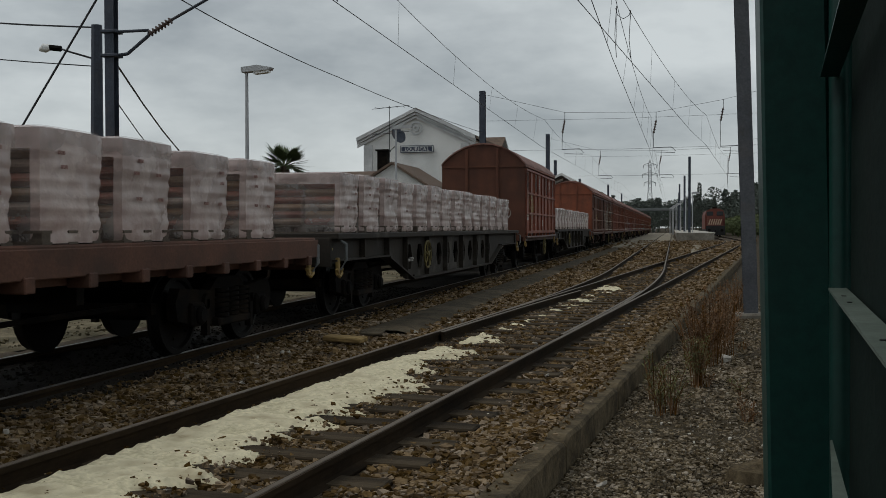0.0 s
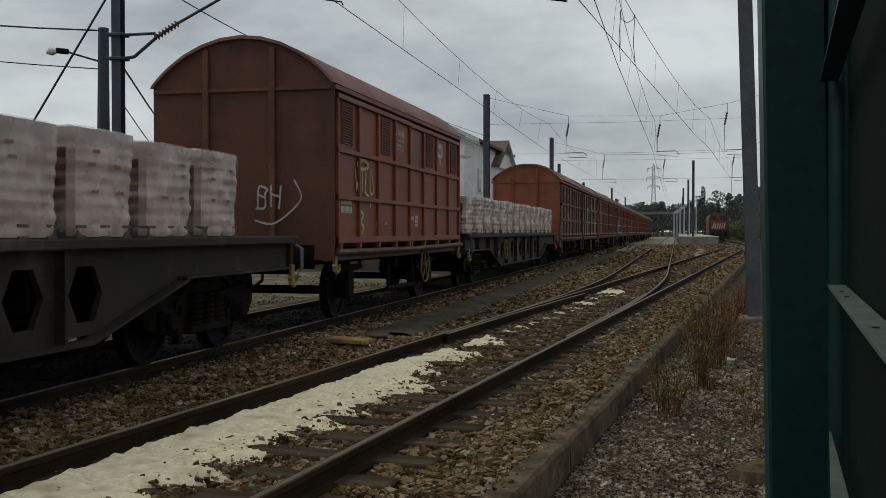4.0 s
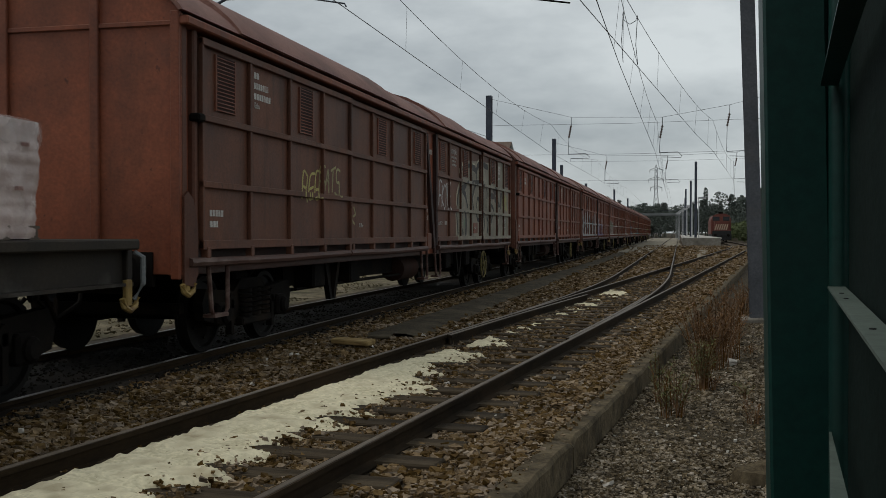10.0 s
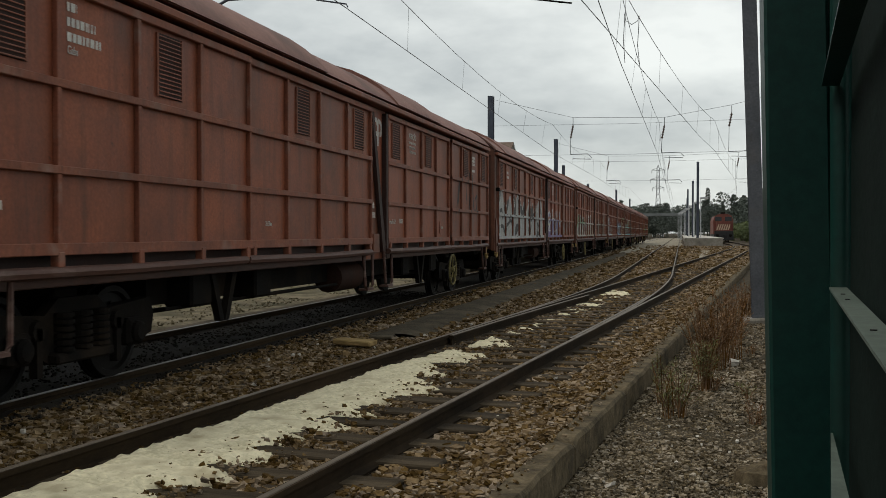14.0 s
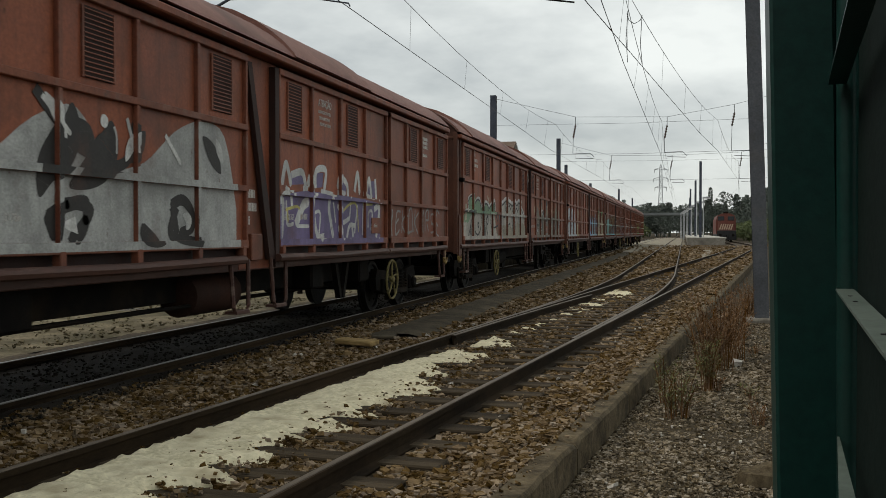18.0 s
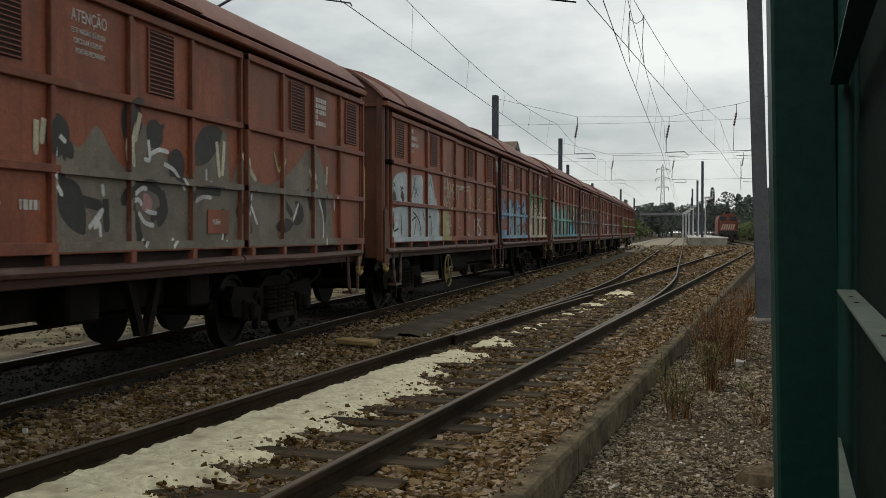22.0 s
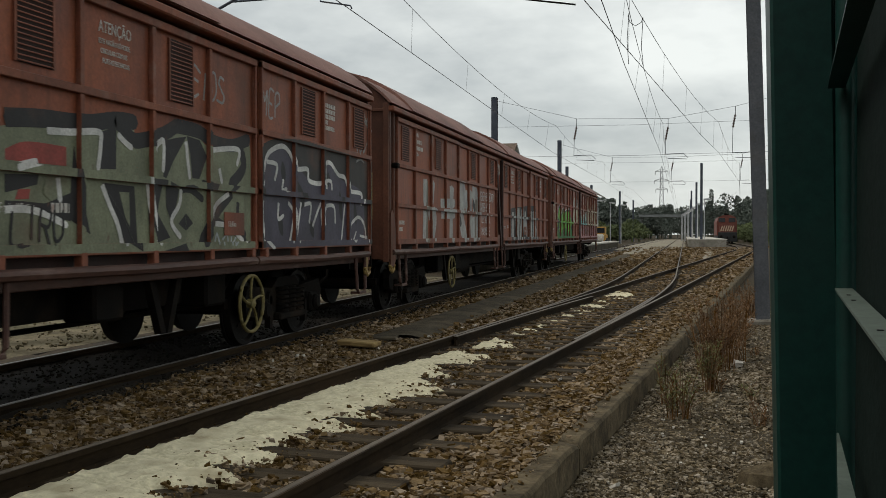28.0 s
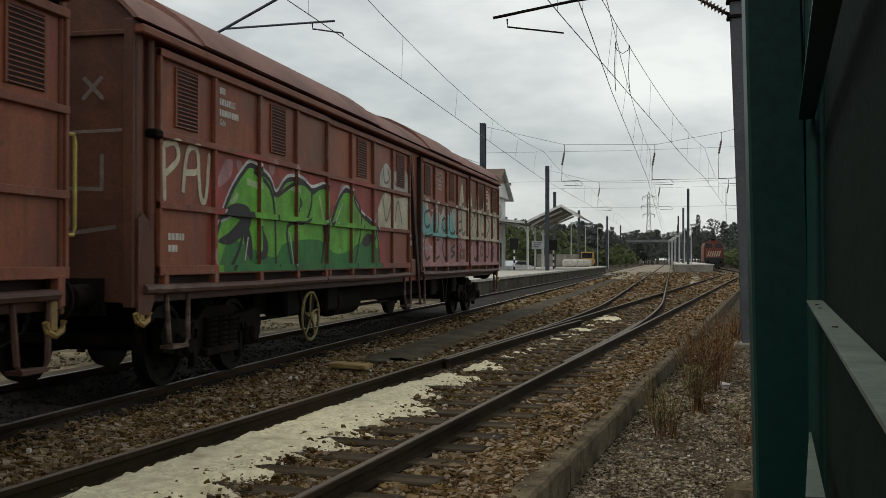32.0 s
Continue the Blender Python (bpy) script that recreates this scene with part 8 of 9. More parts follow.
lines(W[4], "yellow_grey", 1, 0.035, [(9.06, 2.52), (9.17, 2.35)], [(9.23, 2.53), (9.3, 2.36)], [(9.4, 2.46), (9.63, 2.52)], [(9.69, 2.55), (9.81, 2.35)], [(8.95, 2.13), (9.34, 2.27), (9.81, 2.32)], [(9.05, 1.76), (9.16, 1.53)], [(9.3, 1.76), (9.39, 1.56)], [(9.05, 1.4), (9.39, 1.49), (9.57, 1.39)])
mass(W[4], [(10.92, 1.96), (11.11, 2.1), (11.27, 2.06), (11.51, 2.19), (11.61, 2.23), (11.72, 2.5), (11.85, 2.29), (12.11, 2.25), (12.19, 2.13), (12.47, 2.19), (12.56, 2.35), (12.87, 2.48), (13.24, 2.32), (13.6, 2.37), (13.84, 2.31), (14.06, 2.43), (14.46, 2.28), (14.88, 2.28), (15.06, 2.34), (15.43, 2.54), (15.81, 2.3), (16.03, 2.01)], 1.27, "blue", 0)
mass(W[4], [(12.61, 2.08), (12.81, 2.39), (12.98, 2.44), (13.17, 2.12), (13.42, 2.24), (13.98, 2.21), (14.61, 1.95), (14.95, 1.89), (15.32, 2.27), (15.7, 2)], 1.27, "cyan_grey", 1)
lines(W[4], "black", 2, 0.05, [(11.7, 2.48), (11.79, 2.33), (11.94, 2.02)], [(11.83, 2.33), (11.99, 2.27), (12.16, 2.3), (12.19, 2.12)], [(12.13, 2.06), (12.31, 2.14), (12.54, 2.13)], [(12.61, 2.01), (12.58, 2.2), (12.73, 2.39), (12.9, 2.46), (13.06, 2.34), (13.18, 2.04)], [(13.73, 2.37), (13.78, 1.94)], [(14.21, 2.11), (14.46, 2.2), (14.79, 2.17), (15, 2.18)], [(12.01, 2), (12.06, 1.79)], [(11.77, 1.7), (12.06, 1.73), (12.32, 1.84), (12.52, 1.81), (12.41, 1.71), (12.01, 1.7)], [(12.98, 1.9), (13.04, 1.53)], [(13.73, 1.9), (13.87, 1.43)], [(13.9, 1.84), (14.02, 1.51)], [(14.16, 1.62), (14.62, 1.67)], [(13.32, 1.75), (13.35, 1.54)])
lines(W[4], "black", 2, -0.16, [(13.17, 2.35), (13.33, 2.23), (13.53, 2.34), (13.67, 2.41)], [(13.8, 2.27), (13.98, 2.17), (14.09, 2.42)], [(14.95, 2.16), (15.24, 2.27), (15.47, 2.32), (15.53, 2.03), (15.13, 2.03)], [(14.24, 1.62), (14.44, 1.34)], [(14.99, 1.56), (15.43, 1.6), (15.75, 1.65), (15.86, 1.57), (15.5, 1.37)], [(13.23, 1.99), (13.17, 1.74)], [(14.77, 1.68), (15.13, 1.63), (14.95, 1.54)])
lines(W[4], "red", 3, -0.22, [(11.51, 2.11), (11.62, 2.16), (11.69, 2.21)], [(11.68, 2.07), (11.74, 2.12)], [(13.8, 2.23), (13.92, 2.29)], [(12.83, 1.44), (13.01, 1.51)], [(15.36, 1.69), (15.68, 1.72)])
lines(W[4], "ice", 4, 0.03, [(12.92, 2.34), (13.04, 2.07)], [(13.24, 1.79), (13.19, 1.67)], [(12.78, 1.67), (12.79, 1.53), (12.68, 1.43)], [(11.87, 2.43), (11.97, 2.46), (11.96, 2.33)], [(12.56, 2.52), (12.81, 2.58)], [(14.95, 2.05), (15.31, 1.9)], [(11.6, 1.95), (11.78, 1.95)])
lines(W[4], "white", 4, 0.03, [(15.51, 2.25), (15.77, 2.1)], [(15.79, 2.29), (15.53, 2.09)])
dots(W[4], "dark_green", 0, (16.55, 2.37, 0.45), (16.35, 2.25, 0.35), (17.37, 2.41, 0.3), (18.69, 2.38, 0.35), (19.31, 2.43, 0.3), (20.34, 1.72, 0.25), (17.73, 2.34, 0.2))
mass(W[4], [(16.13, 2.1), (16.35, 2.05), (16.64, 2.24), (16.97, 2.44), (17.13, 2.43), (17.17, 2.28), (17.55, 2.4), (17.63, 2.28), (17.9, 2.32), (18.01, 2.05), (18.23, 2.22), (18.55, 2.22), (18.75, 2.07), (19.17, 2.42), (19.53, 2.22), (20.08, 1.98), (20.19, 1.3)], 1.27, "cream", 1)
rim(W[4], [(16.13, 2.1), (16.35, 2.05), (16.64, 2.24), (16.97, 2.44), (17.13, 2.43), (17.17, 2.28), (17.55, 2.4), (17.63, 2.28), (17.9, 2.32), (18.01, 2.05), (18.23, 2.22), (18.55, 2.22), (18.75, 2.07), (19.17, 2.42), (19.53, 2.22), (20.08, 1.98), (20.19, 1.3)], "black", 0.045, 0.06, 3)
rim(W[4], [(16.13, 2.1), (16.35, 2.05), (16.64, 2.24), (16.97, 2.44), (17.13, 2.43), (17.17, 2.28), (17.55, 2.4), (17.63, 2.28), (17.9, 2.32), (18.01, 2.05), (18.23, 2.22), (18.55, 2.22), (18.75, 2.07), (19.17, 2.42), (19.53, 2.22), (20.08, 1.98), (20.19, 1.3)], "cream", 0.07, -0.02, 2)
lines(W[4], "charcoal", 4, 0.05, [(18.33, 1.76), (18.47, 1.68), (18.42, 1.38), (18.29, 1.48), (18.33, 1.76)], [(17.12, 1.67), (17.55, 1.65), (17.43, 1.54), (17.18, 1.55)], [(16.14, 1.5), (16.28, 1.59), (16.41, 1.47)], [(16.84, 1.93), (17.03, 1.96), (17.03, 1.53)], [(19.51, 1.83), (19.85, 1.88), (19.96, 1.48)], [(17.33, 1.87), (17.58, 1.96), (17.62, 2.03)], [(18.82, 1.98), (18.96, 2.24)], [(17.96, 1.86), (18.08, 1.67), (18, 1.52)], [(17.43, 1.33), (17.5, 1.42), (17.65, 1.33)], [(17.62, 2.11), (17.89, 2.2)])
lines(W[4], "charcoal", 4, 0.03, [(18.33, 1.64), (18.44, 1.64)], [(18.33, 1.56), (18.44, 1.56)], [(18.33, 1.48), (18.42, 1.48)], [(19.51, 1.75), (19.94, 1.75)], [(19.51, 1.66), (19.96, 1.65)], [(16.14, 1.44), (16.37, 1.39)])
dots(W[4], "grey", 4, (16.2, 1.7, 0.05), (16.43, 1.73, 0.06), (16.64, 1.76, 0.05), (17.5, 1.77, 0.06), (17.73, 1.8, 0.06), (18.55, 1.78, 0.06), (18.91, 1.75, 0.06), (19.2, 1.74, 0.06), (18.82, 1.65, 0.05), (16.29, 1.67, 0.05))
dots(W[4], "white", 4, (16.26, 2.46, 0.03), (16.27, 2.37, 0.03), (16.28, 2.28, 0.03), (16.29, 2.19, 0.03), (17.24, 2.54, 0.025), (17.26, 2.45, 0.025), (17.27, 2.38, 0.025), (18.06, 2.47, 0.025), (18.04, 2.36, 0.025), (18.01, 2.25, 0.025), (18.77, 2.42, 0.025), (18.76, 2.31, 0.025), (18.76, 2.22, 0.025))
# sixth wagon: teal scrolls, a masked figure, a grey-green piece, a violet piece
mass(W[5], skyline(.4, 7.2, 2.25, 2.6, 6, 61), 1.27, "teal")
mass(W[5], skyline(.4, 7.2, 1.6, 1.8, 6, 69), 1.27, "blue_green", 1)
crescents(W[5], .5, 7.2, 1.45, 2.5, 26, "grey", 62, .1, .7)
crescents(W[5], .5, 7.2, 1.45, 2.4, 16, "sage", 64, .16, .6)
crescents(W[5], .5, 7.2, 1.5, 2.5, 14, "drab", 63, .08, .8)
mass(W[5], [(7.1, 2.4), (7.6, 2.62), (9.0, 2.64), (10.2, 2.62)], 1.27, "charcoal", 2)
mass(W[5], skyline(7.1, 9.6, 1.7, 1.9, 3, 64), 1.27, "cyan", 3)
spray(W[5], fan((8.2, 2.35), blob(8.2, 2.32, .55, .36, random.Random(65), 22, .12)), "pale_green", 3)
lines(W[5], "black", 4, -.24, [(7.85, 2.45), (8.05, 2.3), (8.15, 2.3)], [(8.3, 2.3), (8.45, 2.32), (8.6, 2.42)])
lines(W[5], "black", 4, .05, [(7.6, 2.1), (7.9, 1.95), (8.2, 2.0), (8.5, 1.95), (8.8, 2.15)], [(7.9, 1.9), (8.15, 1.5), (8.25, 1.4)], [(8.6, 1.9), (8.35, 1.5), (8.25, 1.4)], [(7.4, 1.4), (7.6, 1.75), (7.9, 1.85)], [(8.9, 1.4), (8.8, 1.7), (8.6, 1.85)])
spray(W[5], tag("TRIP", 9.2, 2.25, .3, .45, .15, .1, 12), "pale_green", 4)
mass(W[5], [(10.51, 2.01), (10.89, 2.15), (11.48, 2.26), (11.75, 2.32), (12.34, 2.32), (13.02, 2.41), (13.29, 2.45), (13.46, 2.32), (14.11, 2.5), (14.59, 2.47), (14.93, 2.38), (15.83, 2.53), (15.95, 2.29)], 1.27, "olive", 0)
lines(W[5], "black", 2, 0.15, [(11.48, 2.32), (11.91, 2.36), (12.54, 2.39), (13.03, 2.47), (13.33, 2.48)], [(13.03, 2.47), (13.27, 2.33), (13.45, 2.32), (13.87, 2.42), (14.14, 2.53)], [(14.14, 2.53), (14.63, 2.52), (14.93, 2.45), (15.42, 2.44), (15.86, 2.54)], [(15.42, 1.91), (15.09, 1.71), (14.93, 1.57), (14.7, 1.36)], [(15.64, 2.44), (15.75, 2.22), (15.42, 2)])
patch(W[5], "black", 2, [(12.79, 2.34), (13.03, 2.41), (13.02, 2.02), (12.75, 2.01), (12.79, 2.23)], [(12.37, 2.18), (12.42, 1.98), (12.61, 1.43), (12.3, 1.56), (12.33, 1.92)], [(11.47, 1.69), (11.7, 1.69), (11.99, 1.68), (12.32, 1.78), (12.32, 1.54), (11.95, 1.6), (11.47, 1.62)], [(11.47, 1.89), (11.89, 1.91), (11.87, 1.83), (11.63, 1.78), (11.47, 1.75)], [(12.79, 1.89), (13.33, 1.88), (13.39, 1.27), (13.16, 1.35), (12.97, 1.65)], [(13.56, 1.97), (13.88, 1.97), (13.79, 1.78), (13.74, 1.52), (14.01, 1.4), (13.69, 1.34), (13.59, 1.55)], [(13.91, 2.36), (14.14, 2.41), (14.36, 2.44), (14.07, 2.16), (13.94, 1.99), (13.87, 2)], [(14.36, 2.45), (14.65, 2.43), (14.82, 2.27), (14.64, 2.02), (14.48, 2.02), (14.44, 2.24)], [(14.34, 1.65), (14.49, 1.55), (14.34, 1.47), (14.18, 1.54)], [(13.92, 1.96), (14.2, 1.89), (14.13, 1.72), (14.03, 1.57), (13.93, 1.69)], [(13.8, 1.27), (14.23, 1.34), (14.3, 1.26)], [(14.7, 2.02), (15.01, 1.98), (14.93, 1.89), (14.7, 1.91)])
patch(W[5], "olive", 3, [(13.07, 1.82), (13.24, 1.82), (13.25, 1.5), (13.17, 1.59)], [(11.99, 1.88), (12.12, 1.88), (12.14, 1.75), (12.06, 1.7), (11.93, 1.77)])
patch(W[5], "red", 3, [(11.63, 1.78), (11.78, 1.79), (11.76, 1.71), (11.59, 1.7)])
lines(W[5], "black", 2, 0.08, [(15.01, 1.6), (15.59, 1.43), (15.78, 1.37)], [(15.59, 1.8), (15.6, 1.58), (15.78, 1.43)], [(14.23, 1.89), (14.44, 1.9), (14.7, 1.81)])
lines(W[5], "white", 3, 0.06, [(12, 2.27), (12.33, 2.29), (12.74, 2.33), (12.77, 2.23), (12.73, 2.02)], [(12.79, 1.87), (12.91, 1.69), (13.04, 1.52), (13.11, 1.35)], [(13.56, 1.98), (13.6, 1.74), (13.68, 1.52), (13.73, 1.35)], [(13.66, 2.24), (13.87, 2.36), (13.88, 2.15), (13.87, 2.07)], [(14.23, 1.89), (14.2, 1.74), (14.03, 1.56), (14.21, 1.41)], [(14.34, 2.39), (14.38, 2.2), (14.42, 2.03)], [(14.86, 2.34), (15.59, 2.41), (15.57, 2.24)], [(15.11, 2.16), (15.17, 2.02)], [(15.35, 1.89), (15.02, 1.75), (14.93, 1.57)], [(15.01, 1.55), (15.35, 1.52), (15.72, 1.36)], [(11.47, 1.62), (11.7, 1.63), (11.95, 1.6), (12.25, 1.51)], [(12.14, 1.9), (12.17, 1.72)], [(13.05, 2.34), (13.19, 2.27), (13.28, 2.24)], [(11.55, 1.94), (11.71, 1.98), (11.85, 2.01)])
lines(W[5], "ice", 4, 0.03, [(14.99, 1.32), (15.04, 1.44), (15.12, 1.32)], [(15.18, 1.37), (15.29, 1.43), (15.33, 1.32)], [(15.41, 1.41), (15.41, 1.31), (15.52, 1.39)])
mass(W[5], [(11.48, 2.08), (11.74, 2.16), (12.26, 2.16)], 2.0, "red", 2)
spray(W[5], tag("LIRU", 11.53, 1.38, .26, .5, .2, .05, 15), "black", 4)
mass(W[5], [(16.1, 2.48), (16.53, 2.61), (17.26, 2.67), (18.23, 2.66), (19.35, 2.63), (20.55, 2.59)], 1.27, "charcoal", 0)
mass(W[5], [(16.18, 1.68), (16.21, 2.18), (16.48, 2.47), (16.84, 2.59), (17.08, 2.41), (17.42, 2.29), (17.8, 2.17), (18.23, 2.14), (18.32, 2.4), (18.69, 2.46), (19.04, 2.26), (19.55, 2.2), (20.1, 2.05), (20.25, 1.38)], 1.27, "violet_grey", 1)
lines(W[5], "white", 4, 0.065, [(16.14, 2.01), (16.24, 2.22), (16.38, 2.43), (16.8, 2.55), (17.07, 2.48), (17.29, 2.3), (17.7, 2.31), (17.76, 2.16), (18.27, 2.16), (18.33, 2.39), (18.6, 2.46), (18.95, 2.31), (19.24, 2.28), (19.47, 2.1), (20.03, 2.07), (20.03, 1.91)])
lines(W[5], "white", 4, 0.055, [(16.09, 1.84), (16.09, 1.58), (16.18, 1.39), (16.43, 1.26)], [(16.69, 1.83), (16.68, 1.63), (16.84, 1.67)], [(17.01, 1.84), (17.17, 1.74), (17.17, 1.59), (17.06, 1.34)], [(17.46, 1.86), (17.28, 1.34)], [(17.58, 1.83), (17.82, 1.84), (17.76, 1.6)], [(17.88, 1.54), (18.07, 1.74), (18.2, 1.86)], [(18.26, 1.56), (18.26, 1.79), (18.74, 1.84), (18.81, 1.61)], [(19.24, 1.89), (19.09, 1.37)], [(19.39, 1.52), (19.86, 1.7), (20.19, 1.58), (20.28, 1.32)], [(18.46, 2.08), (18.46, 2.19), (18.64, 2.19), (18.67, 2.09)], [(16.85, 2.13), (16.82, 2), (16.95, 2.01)], [(16.33, 2.32), (16.64, 2.3), (16.58, 2.12)])
lines(W[5], "black", 3, -0.14, [(16.82, 2.36), (16.88, 2.08)], [(17.19, 2.19), (17.52, 1.91), (17.39, 1.76)], [(18.53, 2.32), (18.5, 2.1)], [(19.01, 2.07), (19.09, 1.63)], [(16.7, 1.69), (16.82, 1.41)], [(17.79, 1.62), (17.93, 1.39)], [(19.7, 1.93), (19.78, 1.58)])
lines(W[5], "white", 3, 0.04, [(19.43, 1.47), (19.6, 1.32), (19.78, 1.47)], [(19.97, 1.41), (20.35, 1.38)])
spray(W[5], tag("TEIOS", 14.3, 2.9, .28, .5, .2, .1, 11) + tag("MEP", 16.2, 2.9, .28, .5, .2, .1, 16), "grey")
lines(W[5], "grey", 3, 0.035, [(20.11, 3.36), (20.08, 3.08), (20.26, 3.27)], [(20.15, 3.39), (20.41, 3.09)], [(20.37, 3.29), (20.26, 3.19)], [(19.77, 2.87), (19.84, 2.74)], [(19.87, 2.88), (19.84, 2.68)], [(20.01, 2.91), (19.97, 2.72), (20.11, 2.8)], [(20.18, 3.01), (20.15, 2.73), (20.37, 2.92)], [(19.8, 2.56), (20.01, 2.61), (20.18, 2.57)])
# seventh wagon: rolled white block letters, lines of words, a black-edged piece
lines(W[6], "drab", 0, 0.3, [(2.49, 2.5), (2.49, 1.4)], [(6.05, 2.43), (6.11, 1.4)], [(7.58, 2.4), (7.59, 1.4)])
lines(W[6], "silver", 1, 0.26, [(2.39, 2.52), (2.39, 2.08)], [(2.39, 1.89), (2.34, 1.39)], [(3.08, 2.52), (2.95, 2.09)], [(2.69, 1.84), (3.21, 1.8), (3.05, 1.4)], [(4.83, 2.48), (4.72, 2.04)], [(4.68, 1.86), (4.69, 1.39)], [(5.93, 2.46), (5.89, 1.98)], [(5.94, 1.87), (6.38, 1.4)], [(6.42, 2.47), (6.45, 2.08)], [(7.35, 2.41), (7.36, 2.03)], [(7.3, 1.86), (7.3, 1.38)], [(7.87, 2.36), (7.88, 1.8)])
lines(W[6], "silver", 1, 0.2, [(3.7, 2.08), (4.97, 2.12)], [(3.77, 1.86), (4.97, 1.88)])
lines(W[6], "silver", 1, 0.3, [(4.7, 2.48), (4.7, 2.02)], [(4.7, 1.86), (4.67, 1.36)], [(5.71, 2.48), (5.67, 2.05)], [(5.71, 1.87), (6.14, 1.38)], [(5.67, 2.49), (6.19, 2.46), (6.14, 2.09)], [(7.03, 2.47), (6.97, 2.09)], [(6.98, 1.88), (7.14, 1.38)], [(7.14, 2.46), (7.66, 2.43)], [(7.72, 1.86), (7.74, 1.43)])
lines(W[6], "charcoal", 2, 0.2, [(5.63, 1.89), (5.84, 1.69)], [(7.19, 2.22), (7.42, 2.07)])
spray(W[6], tag("LIEBER HERRSCHER", 7.94, 2.3, .2, .44, .2, 0, 70, .03), "white", 3)
spray(W[6], tag("IN DER HOLLE", 8.07, 2.02, .2, .44, .2, 0, 71, .03), "white", 3)
spray(W[6], tag("ALS SKLAVE", 8.26, 1.73, .2, .44, .2, 0, 72, .03), "white", 3)
spray(W[6], tag("IM HIMMEL", 8.21, 1.41, .2, .44, .2, 0, 73, .03), "white", 3)
mass(W[6], [(12.66, 2.16), (13.06, 2.22), (14.64, 2.29), (17.39, 2.37), (17.76, 1.87), (17.89, 1.36)], 1.27, "black", 0)
lines(W[6], "silver", 1, 0.42, [(13.13, 2.1), (13.12, 1.71)], [(13.11, 1.83), (13.06, 1.39)])
lines(W[6], "silver", 1, 0.3, [(13.62, 2.12), (13.81, 1.39)], [(13.65, 2.14), (13.93, 1.96), (14.24, 2.12)], [(14.27, 2.13), (14.13, 1.39)], [(14.85, 2.16), (14.76, 1.82), (14.57, 1.39)], [(14.93, 1.89), (15.02, 1.41)], [(15.56, 2.17), (15.47, 1.94)], [(15.58, 1.95), (15.63, 1.8), (15.98, 1.39)], [(16.17, 2.18), (16.15, 1.39)], [(16.65, 2.19), (16.55, 1.39)], [(17.15, 2.2), (17.07, 1.39)], [(17.7, 1.66), (17.57, 1.4)], [(14.8, 1.77), (15.56, 1.8)])
# last wagon: a green piece on a red ground
mass(W[7], [(1.47, 2.4), (2.01, 2.64), (2.65, 2.67), (3.74, 2.59), (5.04, 2.62), (6.62, 2.66), (7.86, 2.66), (8.64, 2.21), (8.71, 1.31)], 1.27, "red", 0)
lines(W[7], "pink", 1, -0.2, [(1.65, 2.22), (1.94, 2.44), (2.09, 2.55)], [(2.25, 2.46), (2.32, 2.57)], [(3.17, 2.54), (3.36, 2.63)], [(3.98, 2.54), (4.15, 2.63)], [(6.06, 2.4), (6.39, 2.56)], [(7.7, 2.03), (8.21, 2.19)], [(1.56, 1.53), (1.73, 1.34)], [(1.9, 1.54), (1.8, 1.34)])
mass(W[7], [(1.61, 1.58), (1.7, 1.77), (2.02, 2.17), (2.39, 2.46), (2.65, 2.55), (3.17, 2.42), (3.4, 2.24), (3.78, 2.46), (4.36, 2.49), (4.72, 2.39), (5.38, 2.45), (5.59, 1.93), (6.06, 2.34), (6.5, 2.51), (7.22, 2.15), (8.07, 1.91), (8.28, 1.31)], 1.27, "green", 2)
mass(W[7], [(1.73, 1.34), (2.02, 1.63), (2.66, 1.54), (3.37, 1.44), (3.75, 1.63), (5.05, 1.69), (6.06, 1.49), (7.22, 1.69), (8.14, 1.6), (8.28, 1.29)], 1.27, "dark_green", 3)
rim(W[7], [(1.61, 1.58), (1.7, 1.77), (2.02, 2.17), (2.39, 2.46), (2.65, 2.55), (3.17, 2.42), (3.4, 2.24), (3.78, 2.46), (4.36, 2.49), (4.72, 2.39), (5.38, 2.45), (5.59, 1.93), (6.06, 2.34), (6.5, 2.51), (7.22, 2.15), (8.07, 1.91), (8.28, 1.31)], "white", 0.05, -0.05, 4)
rim(W[7], [(1.61, 1.58), (1.7, 1.77), (2.02, 2.17), (2.39, 2.46), (2.65, 2.55), (3.17, 2.42), (3.4, 2.24), (3.78, 2.46), (4.36, 2.49), (4.72, 2.39), (5.38, 2.45), (5.59, 1.93), (6.06, 2.34), (6.5, 2.51), (7.22, 2.15), (8.07, 1.91), (8.28, 1.31)], "black", 0.06, 0, 5)
lines(W[7], "black", 5, -0.2, [(1.64, 1.86), (2.1, 1.98), (2.52, 1.91), (2.05, 1.67), (1.7, 1.62)], [(2.41, 1.86), (2.63, 1.39)], [(5.19, 1.93), (5.34, 1.8), (5.29, 1.67)], [(7.22, 1.69), (7.87, 1.79)], [(2.83, 1.82), (3.04, 1.55), (2.76, 1.44)])
lines(W[7], "black", 5, 0.055, [(2.41, 1.84), (2.27, 1.54), (2.02, 1.3)], [(2.69, 2.49), (3.29, 2.22), (3.4, 1.34)], [(3.44, 2.23), (4.19, 2.46), (4.72, 2.36), (4.5, 1.95), (3.79, 1.84), (3.99, 1.26)], [(4.72, 2.34), (5.43, 2.43), (5.1, 1.24)], [(5.59, 1.89), (6.11, 2.4), (6.67, 2.47), (7.22, 2.1), (6.8, 1.23)], [(7.41, 2.14), (8, 1.91), (7.87, 1.31)], [(4.15, 2.28), (4.32, 2.18), (4.11, 2.08)])
